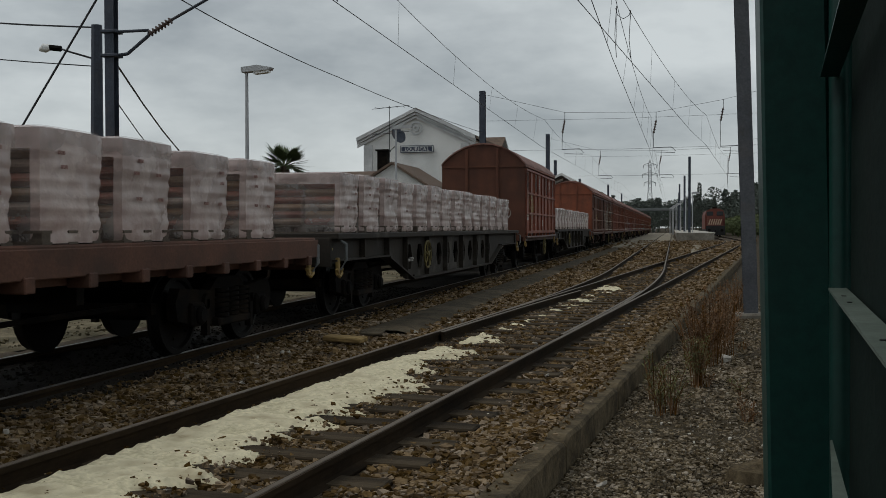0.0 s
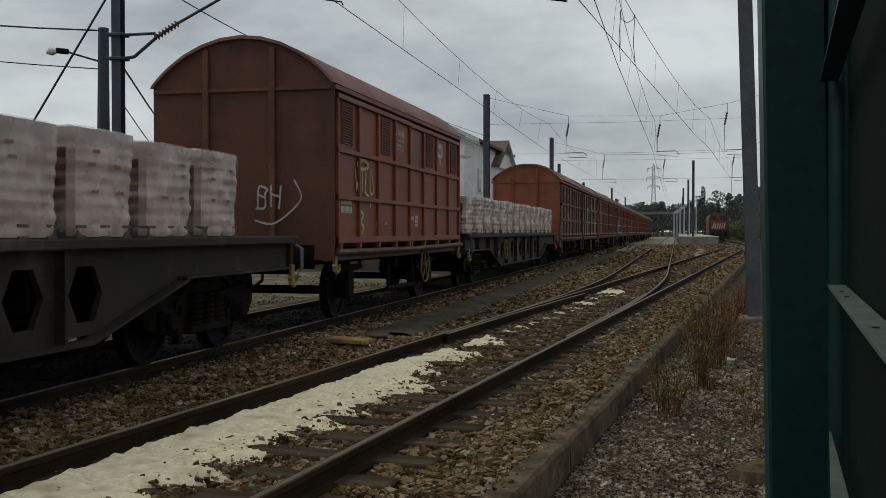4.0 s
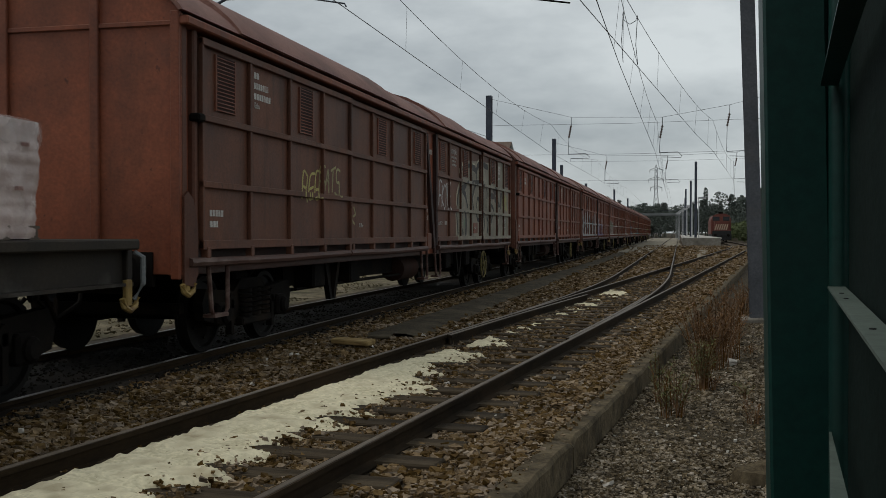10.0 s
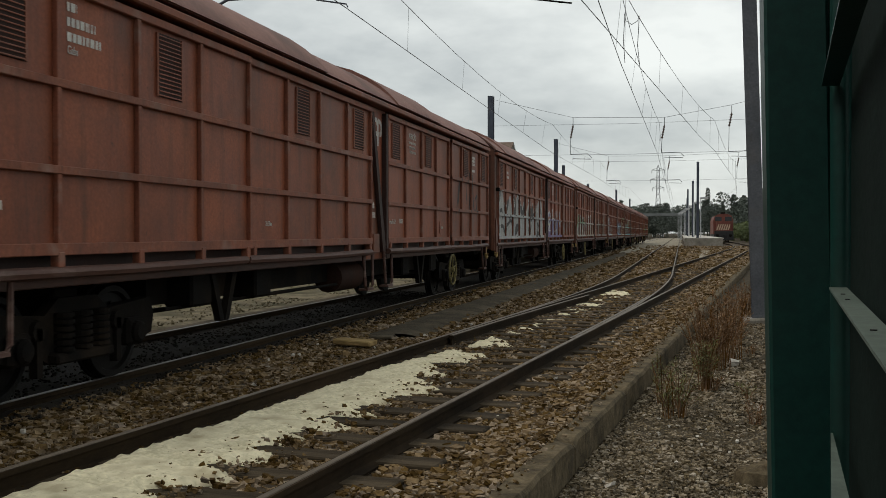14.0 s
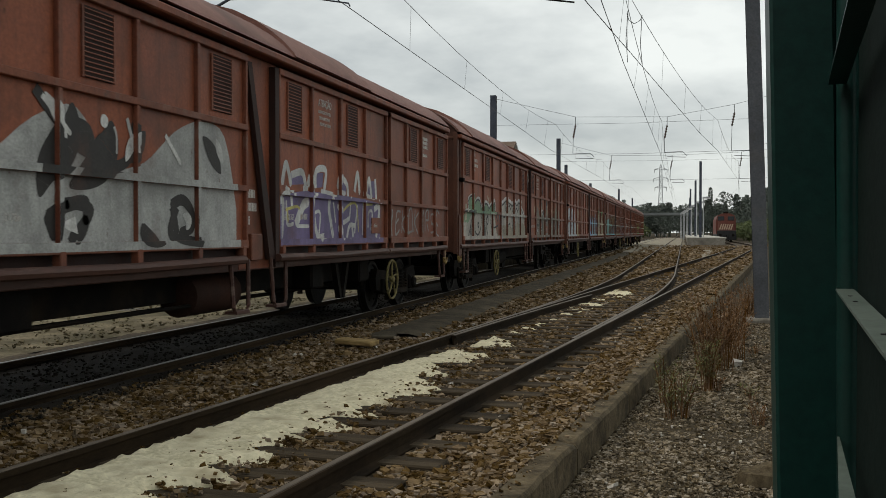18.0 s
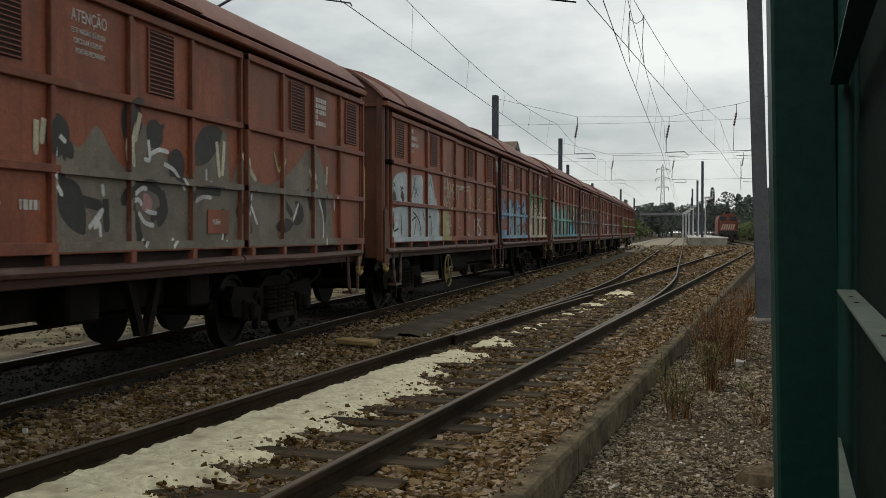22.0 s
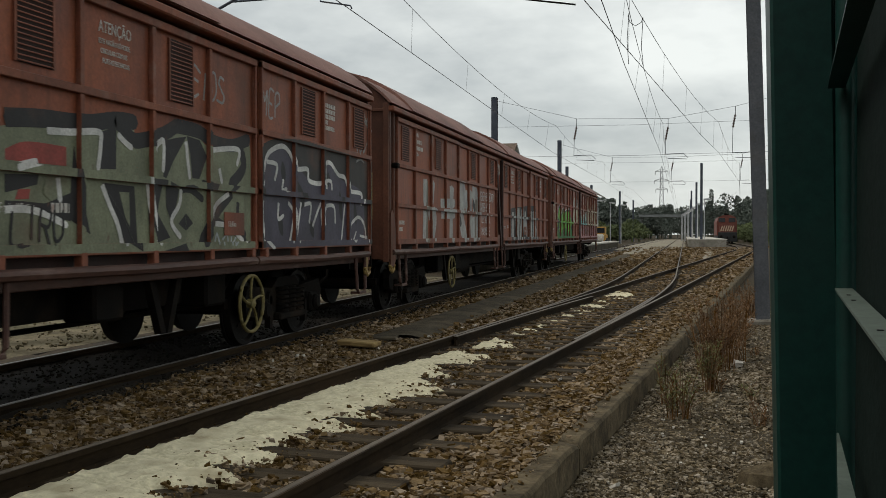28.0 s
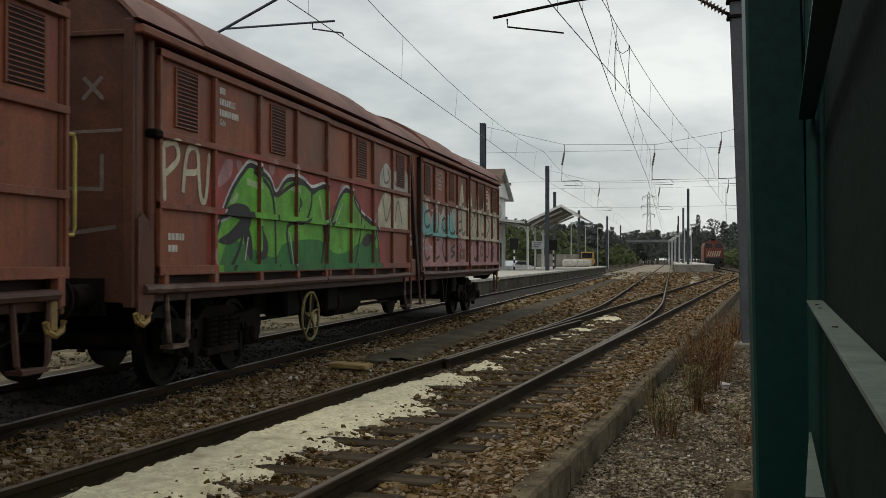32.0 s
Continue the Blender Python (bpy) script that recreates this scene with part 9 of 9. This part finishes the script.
lines(W[7], "ice", 6, 0.03, [(1.76, 1.84), (2.02, 1.9)], [(2.52, 1.68), (2.43, 1.41)], [(3.87, 1.78), (4.03, 1.33)], [(5.85, 1.96), (6.22, 2.28)])
lines(W[7], "pale_green", 4, 0.08, [(2.49, 2.35), (2.91, 2.31)], [(3.84, 2.38), (4.26, 2.35)], [(5.04, 2.34), (5.24, 1.98)], [(2.02, 2.05), (2.2, 2.16)])
lines(W[7], "cream", 2, 0.07, [(0.44, 2.56), (0.47, 2.03)], [(0.44, 2.56), (0.68, 2.61), (0.75, 2.45), (0.49, 2.28)], [(0.86, 2.11), (0.95, 2.53), (1.15, 2.6), (1.2, 2.37), (0.9, 2.32)], [(1.2, 2.55), (1.26, 2.1), (1.39, 2.08), (1.47, 2.55)])
lines(W[7], "silver", 1, 0.04, [(1.61, 1.59), (1.87, 1.54)], [(1.62, 1.47), (1.84, 1.5), (1.82, 1.34)])
mass(W[7], [(8.3, 2.9), (8.7, 3.15), (9.2, 3.0), (9.7, 3.2), (10.25, 3.05)], 2.7, "pale_grey", 1)
mass(W[7], [(8.2, 2.3), (8.6, 2.6), (9.3, 2.55), (10.25, 2.62)], 1.98, "cream", 1)
lines(W[7], "drab", 2, .05, [(8.5, 3.1), (8.6, 2.8), (8.9, 2.85), (8.8, 3.05)], [(9.3, 3.1), (9.2, 2.85), (9.6, 2.8)], [(8.5, 2.5), (8.7, 2.1), (9.0, 2.4)], [(9.3, 2.1), (9.5, 2.5), (9.8, 2.1)])
mass(W[7], skyline(11.25, 16.0, 2.35, 2.7, 5, 87), 1.98, "pale_grey")
mass(W[7], skyline(11.25, 14.6, 2.1, 2.5, 4, 88), 1.9, "teal", 1)
mass(W[7], skyline(11.25, 20.3, 1.8, 2.0, 9, 86), 1.27, "pink", 1)
mass(W[7], skyline(15.0, 20.3, 2.5, 3.2, 6, 89), 1.9, "cream", 1)
hooks(W[7], 11.4, 20.0, 1.4, 1.95, 10, "charcoal", 90, .06, 2)
hooks(W[7], 15.2, 20.0, 2.0, 2.9, 6, "drab", 92, .07, 2)
hooks(W[7], 11.4, 15.6, 2.0, 2.55, 5, "charcoal", 93, .05, 2)
crescents(W[7], 11.4, 20.1, 1.4, 2.8, 14, "white", 91, .06, .5, 3)
# scrawl on an end wall
s = Shape()
for p in stroke([(.15, 3.15), (.35, 2.95)], .04) + stroke([(.35, 3.15), (.15, 2.95)], .04) + stroke([(.75, 3.15), (.95, 2.95)], .04) + stroke([(.95, 3.15), (.75, 2.95)], .04) \
        + stroke([(.2, 2.62), (1.15, 2.64)], .03) + stroke([(.3, 2.1), (.95, 2.08), (.95, 2.4)], .04) + stroke(curve([(1.1, 1.72), (.4, 1.66), (.2, 1.85), (.45, 1.98), (.6, 1.8), (.5, 1.5)]), .04):
    s.add([(x + .2, -.165 - 1e-4 * (len(s.f) % 20), z) for x, z in p], [tuple(range(len(p)))])
part("chalk_scrawl", s, paint_mat("chalk", (0.16, 0.125, 0.105)), W[7], "pale scrawled marks")


# stencilled data panels: bars where the writing is a number or too small to read
def bars(parent, x, y, z, rows, h=0.055, gap=0.045, name="stencil", mat="white_mark", seed=0):
    rnd = random.Random(seed)
    s = Shape()
    for k, w in enumerate(rows):
        zz, yy = z - k * (h + gap), y
        while yy < y + w:
            q = rnd.uniform(.03, .07)
            s.box(x, x + .003, yy, min(yy + q, y + w), zz - h, zz)
            yy += q + .018
    tagged(part(name, s, M[mat], parent), "white stencilled data", kind="stuff")


def word(parent, words, x, y, z, size, mat="white_mark"):
    part("lettering", text_mesh(words, size, M[mat], align="LEFT", spacing=1.0), None, parent, "white stencilled word", at=pose(x, y, z, 90, 0, 90) @ Matrix.Diagonal((.76, 1, 1, 1)))


def rounded_mark(parent, x, y, z, h):
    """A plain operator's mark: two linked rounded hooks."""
    a = [(y + .42 * h, z + .78 * h), (y + .3 * h, z + .95 * h), (y + .08 * h, z + .9 * h), (y, z + .68 * h), (y + .1 * h, z + .45 * h), (y + .36 * h, z + .45 * h)]
    b = [(y + .5 * h, z), (y + .5 * h, z + .85 * h), (y + .62 * h, z + .92 * h), (y + .85 * h, z + .85 * h), (y + .9 * h, z + .62 * h), (y + .8 * h, z + .45 * h), (y + .6 * h, z + .45 * h)]
    s = Shape()
    for line in (a, b):
        for i, p in enumerate(stroke(curve(line, 5), .17 * h)):
            s.add([(x + 1e-4 * i, q, r) for q, r in p], [tuple(range(len(p)))])
    part("operator_mark", s, M["white_mark"], parent, "white rounded operator's mark")


for k, w in enumerate(W):
    bars(w, 1.463, 1.74, 3.36, (.14, .42, .5), .075, .05, seed=k)
    word(w, "Gabs", 1.465, 1.74, 2.93, .1)
    bars(w, 1.463, .55, 1.68, (.34, .2), .07, .05, seed=k + 10)
    word(w, "ATEN\u00c7\u00c3O", 1.425, 12.75, 3.22, .15)
    for j, row in enumerate(("ESTE VAG\u00c3O S\u00d3 PODE", "CIRCULAR COM AS", "PORTAS FECHADAS")):
        word(w, row, 1.425, 12.75 + .03 * j, 3.12 - .085 * j, .066)
    s = Shape()
    s.box(1.43, 1.437, 15.22, 15.74, 1.42, 1.68)
    part("data_plate", s, M["wagon"], w, "red-brown painted patch with white figures")
    word(w, "16.66m", 1.4385, 15.31, 1.52, .09)
    word(w, "21.70m", 1.425, 5.95, 1.52, .09)
    bars(w, 1.465, 18.4, 3.3, (.42, .42, .42, .1, .4), .06, .02, seed=k + 30)
    word(w, "Freio KE-GP", 1.425, 11.4, 1.6, .11)
    bars(w, 1.425, 12.05, 1.69, (.25,), .08, seed=k + 40)
    bars(w, 1.387, 10.4, 1.95, (.25, .3, .1), .1, .06, seed=k + 50)
    if k in (1, 3, 4, 6):
        rounded_mark(w, 1.3925, 10.62, 2.92, .46)
    if k == 0:
        bars(w, 1.39, 10.62, 3.16, (.4,), .1, mat="white_mark", seed=3)
s = Shape()
s.box(1.424, 1.428, 11.3, 12.4, 1.5, 1.82)
part("stencil_patch", s, M["wagon"], W[4], "red-brown patch left clear of paint")
for g in [o for o in bpy.data.objects if o.name.startswith("flat_wagon") and not o.parent][1:]:
    word(g, "Freio KE-GP", 1.302, 4.75, .78, .12)
word(SHORT, "ATEN\u00c7\u00c3O", 1.465, 3.48, 3.18, .15)
for j, row in enumerate(("ESTE VAG\u00c3O S\u00d3 PODE", "CIRCULAR COM AS", "PORTAS FECHADAS")):
    word(SHORT, row, 1.465, 3.5, 3.08 - .085 * j, .066)
rounded_mark(SHORT, 1.434, 6.86, 2.86, .46)
bars(SHORT, 1.434, 4.5, 1.72, (.32, .14), .06, .06, seed=62)
bars(SHORT, 1.434, 4.93, 1.74, (.2, .2, .2), .06, .02, seed=63)
bars(SHORT, 1.434, 7.75, 1.64, (.24, .24), .05, .03, seed=64)
bars(SHORT, 1.463, 2.2, 1.6, (.2,), .08, seed=65)
word(SHORT, "10.58m", 1.465, 2.66, 1.55, .07)
bars(SHORT, 1.463, .35, 1.95, (.5, .5), .1, .03, seed=66)
s = Shape()
for line in (tag("WILD", 1.0, 2.05, .36, .52, .2, .05, 14) + stroke(curve([(1.15, 2.55), (1.1, 2.48), (1.4, 2.44), (1.7, 2.5), (1.5, 2.58), (1.15, 2.55)]), .05) + stroke(curve([(1.05, 1.96), (1.7, 1.94), (1.8, 1.84)]), .05) + stroke(curve([(1.15, 1.76), (1.4, 1.72), (1.3, 1.58), (1.42, 1.5), (1.34, 1.4)]), .06)):
    s.add([(1.484 + 1e-4 * (len(s.f) % 20), a, b) for a, b in line], [tuple(range(len(line)))])
part("graffiti", s, paint_mat("yellow", COLOURS["yellow"]), SHORT, "yellow sprayed scrawl")
s = Shape()
for line in tag("BH", .15, 1.8, .32, .6, .3, .1, 15) + stroke(curve([(.1, 1.6), (.5, 1.55), (.9, 1.75), (1.1, 1.95), (.95, 2.2)]), .03):
    s.add([(a * .75 + .15, -.054 - 1e-4 * (len(s.f) % 20), b) for a, b in line], [tuple(range(len(line)))])
part("chalk_scrawl", s, paint_mat("silver", COLOURS["silver"]), SHORT, "pale scrawl on the end wall")


# ---- spilled powder, stones, weeds ----
def powder():
    ys = steps(3.4, 27, 0.05)
    cols = 52
    v, f = [], []
    for y in ys:
        a = siding_x(y) - HALF_GAUGE + 0.012
        for i in range(cols + 1):
            t = i / cols
            x = a + 1.45 * t
            right = 1.04 + 0.06 * max(6 - y, 0) if y < 9.4 else max(1.04 - 0.16 * (y - 9.4), 0.74)
            left = 0.05 if y < 11 else 0.05 + 0.12 * min(y - 11, 2)
            u = 1.45 * t
            right += 0.16 * wavy(0, y, 1.3, 4) + 0.3 * wavy(x * .3, y, 3.4, 6) + 0.3 * wavy(x * .25, y, 9, 8)
            left += 0.02 * wavy(x, y, 2, 7) + 0.03 * wavy(x, y, 9, 7)
            win = min((u - left) / 0.08, (right - u) / 0.3, 1)
            if y > 12.6:
                far = wavy(x * .6, y, 1.6, 9) + .6 * wavy(x * .5, y, 5, 3)
                win = min(win if y < 19.5 else min(u / .1, (.85 - u) / .3), (0.35 if y < 17 else 0.0 if y < 19.5 else 0.12) + 1.6 * far)
            z = -0.14 + 0.085 * max(min(win, 1), -0.5) + 0.022 * wavy(x, y, 3, 2) + 0.02 * wavy(x, y, 11, 3) + 0.012 * wavy(x, y, 31, 3)
            v.append((x, y, z))
    n = cols + 1
    for j in range(len(ys) - 1):
        f += [(j * n + i, j * n + i + 1, (j + 1) * n + i + 1, (j + 1) * n + i) for i in range(cols)]
    s = Shape()
    s.add(v, f)
    tagged(part("spilled_powder", s, M["powder"], smooth=True), "ragged drift of spilled cream powder between the rails", "powder", kind="stuff")


powder()


def scatter(name, points, sizes, mat, label, category, seed):
    """Many small angular stones in one mesh."""
    bv = np.array([(x, y, q) for x in (-.8, .8) for y in (-.8, .8) for q in (-.8, .8)])
    bf = np.array([(0, 1, 3), (0, 3, 2), (4, 6, 7), (4, 7, 5), (0, 4, 5), (0, 5, 1), (2, 3, 7), (2, 7, 6), (0, 2, 6), (0, 6, 4), (1, 5, 7), (1, 7, 3)])
    rnd = np.random.RandomState(seed)
    n, k = len(points), len(bv)
    shape = bv[None] * (0.45 + 0.95 * rnd.rand(n, k, 3)) * (0.6 + 0.8 * rnd.rand(n, 1, 3)) * np.array([1, 1, .62])
    a = rnd.rand(n) * 6.28
    b = (rnd.rand(n) - .5) * 1.2
    ca, sa, cb, sb = np.cos(a), np.sin(a), np.cos(b), np.sin(b)
    x, y, z = shape[..., 0], shape[..., 1], shape[..., 2]
    y, z = y * cb[:, None] - z * sb[:, None], y * sb[:, None] + z * cb[:, None]
    x, y = x * ca[:, None] - y * sa[:, None], x * sa[:, None] + y * ca[:, None]
    v = np.stack([x, y, z], 2) * np.array(sizes)[:, None, None] + np.array(points)[:, None, :]
    f = (bf[None] + (np.arange(n) * k)[:, None, None]).reshape(-1, 3)
    me = bpy.data.meshes.new(name)
    me.from_pydata(v.reshape(-1, 3).tolist(), [], f.tolist())
    me.materials.append(mat)
    return tagged(new(name, me), label, category, kind="stuff")


def ballast_points():
    rnd = random.Random(9)
    pts, sizes = [], []

    beds = [y for name, y in LAID if name == "siding_track"]

    def on_sleeper(y):
        return min(abs(y - b) for b in beds) < 0.12

    def clear(x, y):
        for c in (TRAIN_X, siding_x(y), loop_x(y) if y > 13 else siding_x(y)):
            for s in (-1, 1):
                if abs(x - c - s * HALF_GAUGE) < 0.1:
                    return False
        return True

    for y0, y1, dens in ((3.2, 8, 1250), (8, 14, 850), (14, 22, 380), (22, 34, 230), (34, 60, 90), (60, 120, 26)):
        area = 5.6 * (y1 - y0)
        for _ in range(int(area * dens)):
            y = rnd.uniform(y0, y1)
            x = rnd.uniform(-5.9, kerb_x(y) + .03)
            inside = abs(x - siding_x(y)) < HALF_GAUGE
            if not clear(x, y) or (abs(x - siding_x(y)) < 1.3 and y < 44 and rnd.random() < .9 and on_sleeper(y)) or (inside and rnd.random() < .3):
                continue
            if y > 14.3 and -4.6 < x < -3.75 and rnd.random() < .93:
                continue
            e = x - kerb_x(y)
            if e > -.09 and rnd.random() < .75:
                continue
            s = rnd.choice((.008, .01, .013, .017, .021, .027)) * rnd.uniform(.8, 1.3) * (1 if y < 14 else 1.3 if y < 22 else 1.7 if y < 34 else 2.4 if y < 60 else 4) * (.6 if e > -.09 else 1)
            bed = .055 if e > -.09 else -0.115 + 0.03 * wavy(x, y, 2.2, 1) + .12 * min(max((e + .77) / .6, 0), 1) ** 2
            pts.append((x, y, bed + s * .3))
            sizes.append(s)
    return pts, sizes


def debris_points():
    rnd = random.Random(14)
    pts, sizes = [], []
    for _ in range(2600):
        y = 3.4 + 12 * rnd.random() ** 1.3
        u = .06 + 1.1 * rnd.random() ** (.45 if rnd.random() < .75 else 1.6)
        x = siding_x(y) - HALF_GAUGE + u
        s = rnd.choice((.003, .004, .006, .01, .018)) * rnd.uniform(.8, 1.4) * (1 if u > .5 else .6)
        pts.append((x, y, -.066 + 0.022 * wavy(x, y, 3, 2) + .02 * wavy(x, y, 11, 3)))
        sizes.append(s)
    return pts, sizes


def oiled_shaded_points():
    rnd = random.Random(15)
    pts, sizes = [], []
    for _ in range(5200):
        y = 3.5 + 22 * rnd.random() ** 1.4
        x = rnd.uniform(-7.6, -5.1)
        if min(abs(x - TRAIN_X - HALF_GAUGE), abs(x - TRAIN_X + HALF_GAUGE)) < .1:
            continue
        s = rnd.uniform(.008, .02)
        pts.append((x, y, -.078 + s * .2))
        sizes.append(s)
    return pts, sizes


def yard_points():
    rnd = random.Random(16)
    pts, sizes = [], []
    for _ in range(5200):
        y = 8 + 26 * rnd.random()
        x = -8.3 - 9 * rnd.random() ** 1.8
        if wavy(x, y, .5, 12) < -.12:
            continue
        s = rnd.choice((.007, .01, .014, .02, .03)) * rnd.uniform(.6, 1.1)
        pts.append((x, y, -.085))
        sizes.append(s)
    return pts, sizes


scatter("yard_rubble", *yard_points(), M["earth"], "loose rubble and clods on the sandy yard", "rubble", 7)
scatter("debris", *debris_points(), M["stone"], "dark crumbs lying on the spilled powder", "debris", 5)
# stones in the same oil-and-shade black
scatter("oiled_stones", *oiled_shaded_points(), M["oily_shaded"], "oil-blackened ballast stones under the train", "ballast", 6)
scatter("ballast_stones", *ballast_points(), M["stone"], "loose brown ballast stones between the tracks", "ballast", 1)


def grit_points():
    rnd = random.Random(10)
    pts, sizes = [], []
    for y0, y1, dens in ((3.5, 8, 2900), (8, 13, 1700), (13, 22, 520)):
        for _ in range(int(2.6 * (y1 - y0) * dens)):
            y = rnd.uniform(y0, y1)
            x = kerb_x(y) + .12 + 2.6 * rnd.random() ** 1.2
            s = rnd.choice((.004, .005, .0065, .009, .012)) * rnd.uniform(.8, 1.4) * (1 if y < 10 else 1.4)
            pts.append((x, y, -0.175 + s * .3 + 0.02 * wavy(x, y, .8)))
            sizes.append(s)
    return pts, sizes


scatter("gravel_stones", *grit_points(), M["grit"], "fine grey gravel beside the kerb", "gravel", 2)


def pale_stones():
    rnd = random.Random(11)
    pts, sizes = [], []
    for _ in range(75):
        y = 4 + 14 * rnd.random() ** 1.3
        x = rnd.uniform(-5.2, kerb_x(y) - .15)
        s = rnd.uniform(.013, .032)
        pts.append((x, y, -.1 + s * .4))
        sizes.append(s)
    for _ in range(260):
        y = 4 + 9 * rnd.random() ** 1.2
        x = kerb_x(y) + .15 + 2.2 * rnd.random()
        pts.append((x, y, -.165))
        sizes.append(rnd.uniform(.005, .013))
    pts += [(-.42, 6.3, -.12), (.62, 12.6, -.12), (.7, 9.5, -.15)]
    sizes += [.03, .05, .03]
    return pts, sizes


scatter("pale_stones", *pale_stones(), material("pale_limestone", (.34, .31, .26), (.5, .47, .42), 8, .9, 0, .5, 40, island=.25), "scattered pale limestone chips among the ballast", "stones", 3)
s = Shape()
s.disc([(-.05, .18), (.04, .24), (.14, .2), (.2, .06)], (0, 0, 0), "z", 14)
s.v = [(x * (1.25 + .3 * wavy(x, y, 4, z)), y * (1 + .3 * wavy(y, x, 5, z)), z + .05 * wavy(x, y, 6)) for x, y, z in s.v]
tagged(part("rock", s, M["kerb"], at=pose(.5, 6.75, -.2) @ Matrix.Diagonal((.62, .62, .8, 1))), "dark weathered lump of rock on the gravel", "rock")
s = Shape()
s.box(-.3, .3, -.11, .11, 0, .07, .015)
s.v = [(x, y + .02 * wavy(x, z, 5), z + .015 * wavy(x, y, 6)) for x, y, z in s.v]
tagged(part("plank", s, M["yellow_plank"], at=pose(-4.28, 13.0, -.07, 2, 0, -14)), "short weathered yellow timber lying by the track", "plank")
s = Shape()
s.box(-.16, .16, -.3, .3, 0, .04, .01)
for k, (x, y) in enumerate(((-4.25, 14.2),)):
    tagged(part("drain_cover", s, M["asphalt"], at=pose(x, y, -.09, 0, 0, 10)), "dark flat cover slab at the start of the asphalt strip", "cover")


def weed(x, y, z, h, n, seed, green=0.0, spread=.18):
    rnd = random.Random(seed)
    t = thing("weed", "dry brown weed stalks growing beside the kerb" if green < .5 else "thin greenish weed growing beside the kerb", "weed", pose(x, y, z), group="weeds along the kerb")
    s, l = Shape(), Shape()
    for k in range(n):
        a = rnd.uniform(0, 6.28)
        r0, r1 = rnd.uniform(0, spread * .6), rnd.uniform(spread * .4, spread * 1.5)
        hh = h * rnd.uniform(.5, 1.05)
        p = [Vector((r0 * math.cos(a) + (r1 - r0) * q * q * math.cos(a), r0 * math.sin(a) + (r1 - r0) * q * q * math.sin(a), hh * q)) for q in (0, .35, .7, 1)]
        s.tube(p, .004, 3, radii=[.006, .005, .004, .002])
        for j in range(int(9 * hh)):
            q = rnd.uniform(.3, .95)
            i = min(int(q * 3), 2)
            o = p[i].lerp(p[i + 1], q * 3 - i)
            e = rnd.uniform(0, 6.28)
            L = rnd.uniform(.06, .2) * (1.15 - q)
            tip = o + Vector((math.cos(e) * L, math.sin(e) * L, L * rnd.uniform(.5, 1.4)))
            s.tube([o, tip], .002, 3, radii=[.0028, .0012])
            for _ in range(6):
                m = o.lerp(tip, rnd.uniform(.3, 1.1))
                g = Vector((rnd.uniform(-1, 1), rnd.uniform(-1, 1), rnd.uniform(-.3, 1))).normalized() * rnd.uniform(.012, .03)
                w = Vector((-g.y, g.x, 0)).normalized() * rnd.uniform(.003, .007)
                l.add([m, m + g * .5 + w, m + g, m + g * .5 - w], [(0, 1, 2, 3)])
        for j in range(int(30 * hh) + 4):
            q = rnd.uniform(.25, 1)
            i = min(int(q * 3), 2)
            o = p[i].lerp(p[i + 1], q * 3 - i)
            d = Vector((rnd.uniform(-1, 1), rnd.uniform(-1, 1), rnd.uniform(-.2, 1))).normalized() * rnd.uniform(.02, .06)
            w = Vector((-d.y, d.x, 0)).normalized() * rnd.uniform(.005, .012)
            l.add([o, o + d * .5 + w, o + d, o + d * .5 - w], [(0, 1, 2, 3)])
    tagged(part("stalk_clump", s, M["weed"], t), kind="stuff")
    tagged(part("foliage", l, M["weed_green" if green > .5 else "weed"], t), kind="stuff")


rw = random.Random(21)
for k in range(7):
    weed(.38 + rw.uniform(-.2, .22), 12.7 + rw.uniform(-.6, .9), -.17, rw.uniform(.62, .95), 13, 100 + k, 0, .24)
for k in range(7):
    weed(.7 + .09 * k + rw.uniform(-.2, .15), 15 + 1.1 * k, -.17, rw.uniform(.5, .9), 12, 120 + k, 0, .22)
for k in range(4):
    weed(-.12 + rw.uniform(-.1, .14), 9.2 + rw.uniform(-.4, .5), -.17, rw.uniform(.3, .55), 9, 140 + k, 1, .12)
for k in range(3):
    weed(.15 + rw.uniform(-.12, .14), 10.9 + rw.uniform(-.4, .5), -.17, rw.uniform(.4, .6), 12, 150 + k, 1, .12)
for k in range(9):
    weed(rw.uniform(.1, 1.2), rw.uniform(5.5, 14), -.17, rw.uniform(.06, .2), 8, 160 + k, k % 2, .1)


# ---- how the train runs ----
def travel(t):
    u = min(max((t - 25.0) / 4.0, 0.0), 1.0)
    return 54.22 - 5.719 * t - 0.0298 * t * t + 0.26 * u * u * (3 - 2 * u) - 0.0361 * max(12.0 - t, 0.0) ** 2 + 0.1 * min(max((t - 8.0) / 4.0, 0.0), 1.0)


def motions():
    for ob, u, x, z in TRAIN:
        walk(ob, [(t, pose(x, u + travel(t), z)) for t in (0, 2, 4, 6, 8, 10, 12, 14, 16, 18, 20, 22, 24, 25, 26, 27, 28, 29, 30, 31, 32)])
    times = [k / 12 for k in range(0, 385)]
    for w, y in WHEELS:
        walk(w, [(t, pose(0, y, 0.46) @ Matrix.Rotation(-travel(t) / 0.46, 4, "X")) for t in times])


motions()
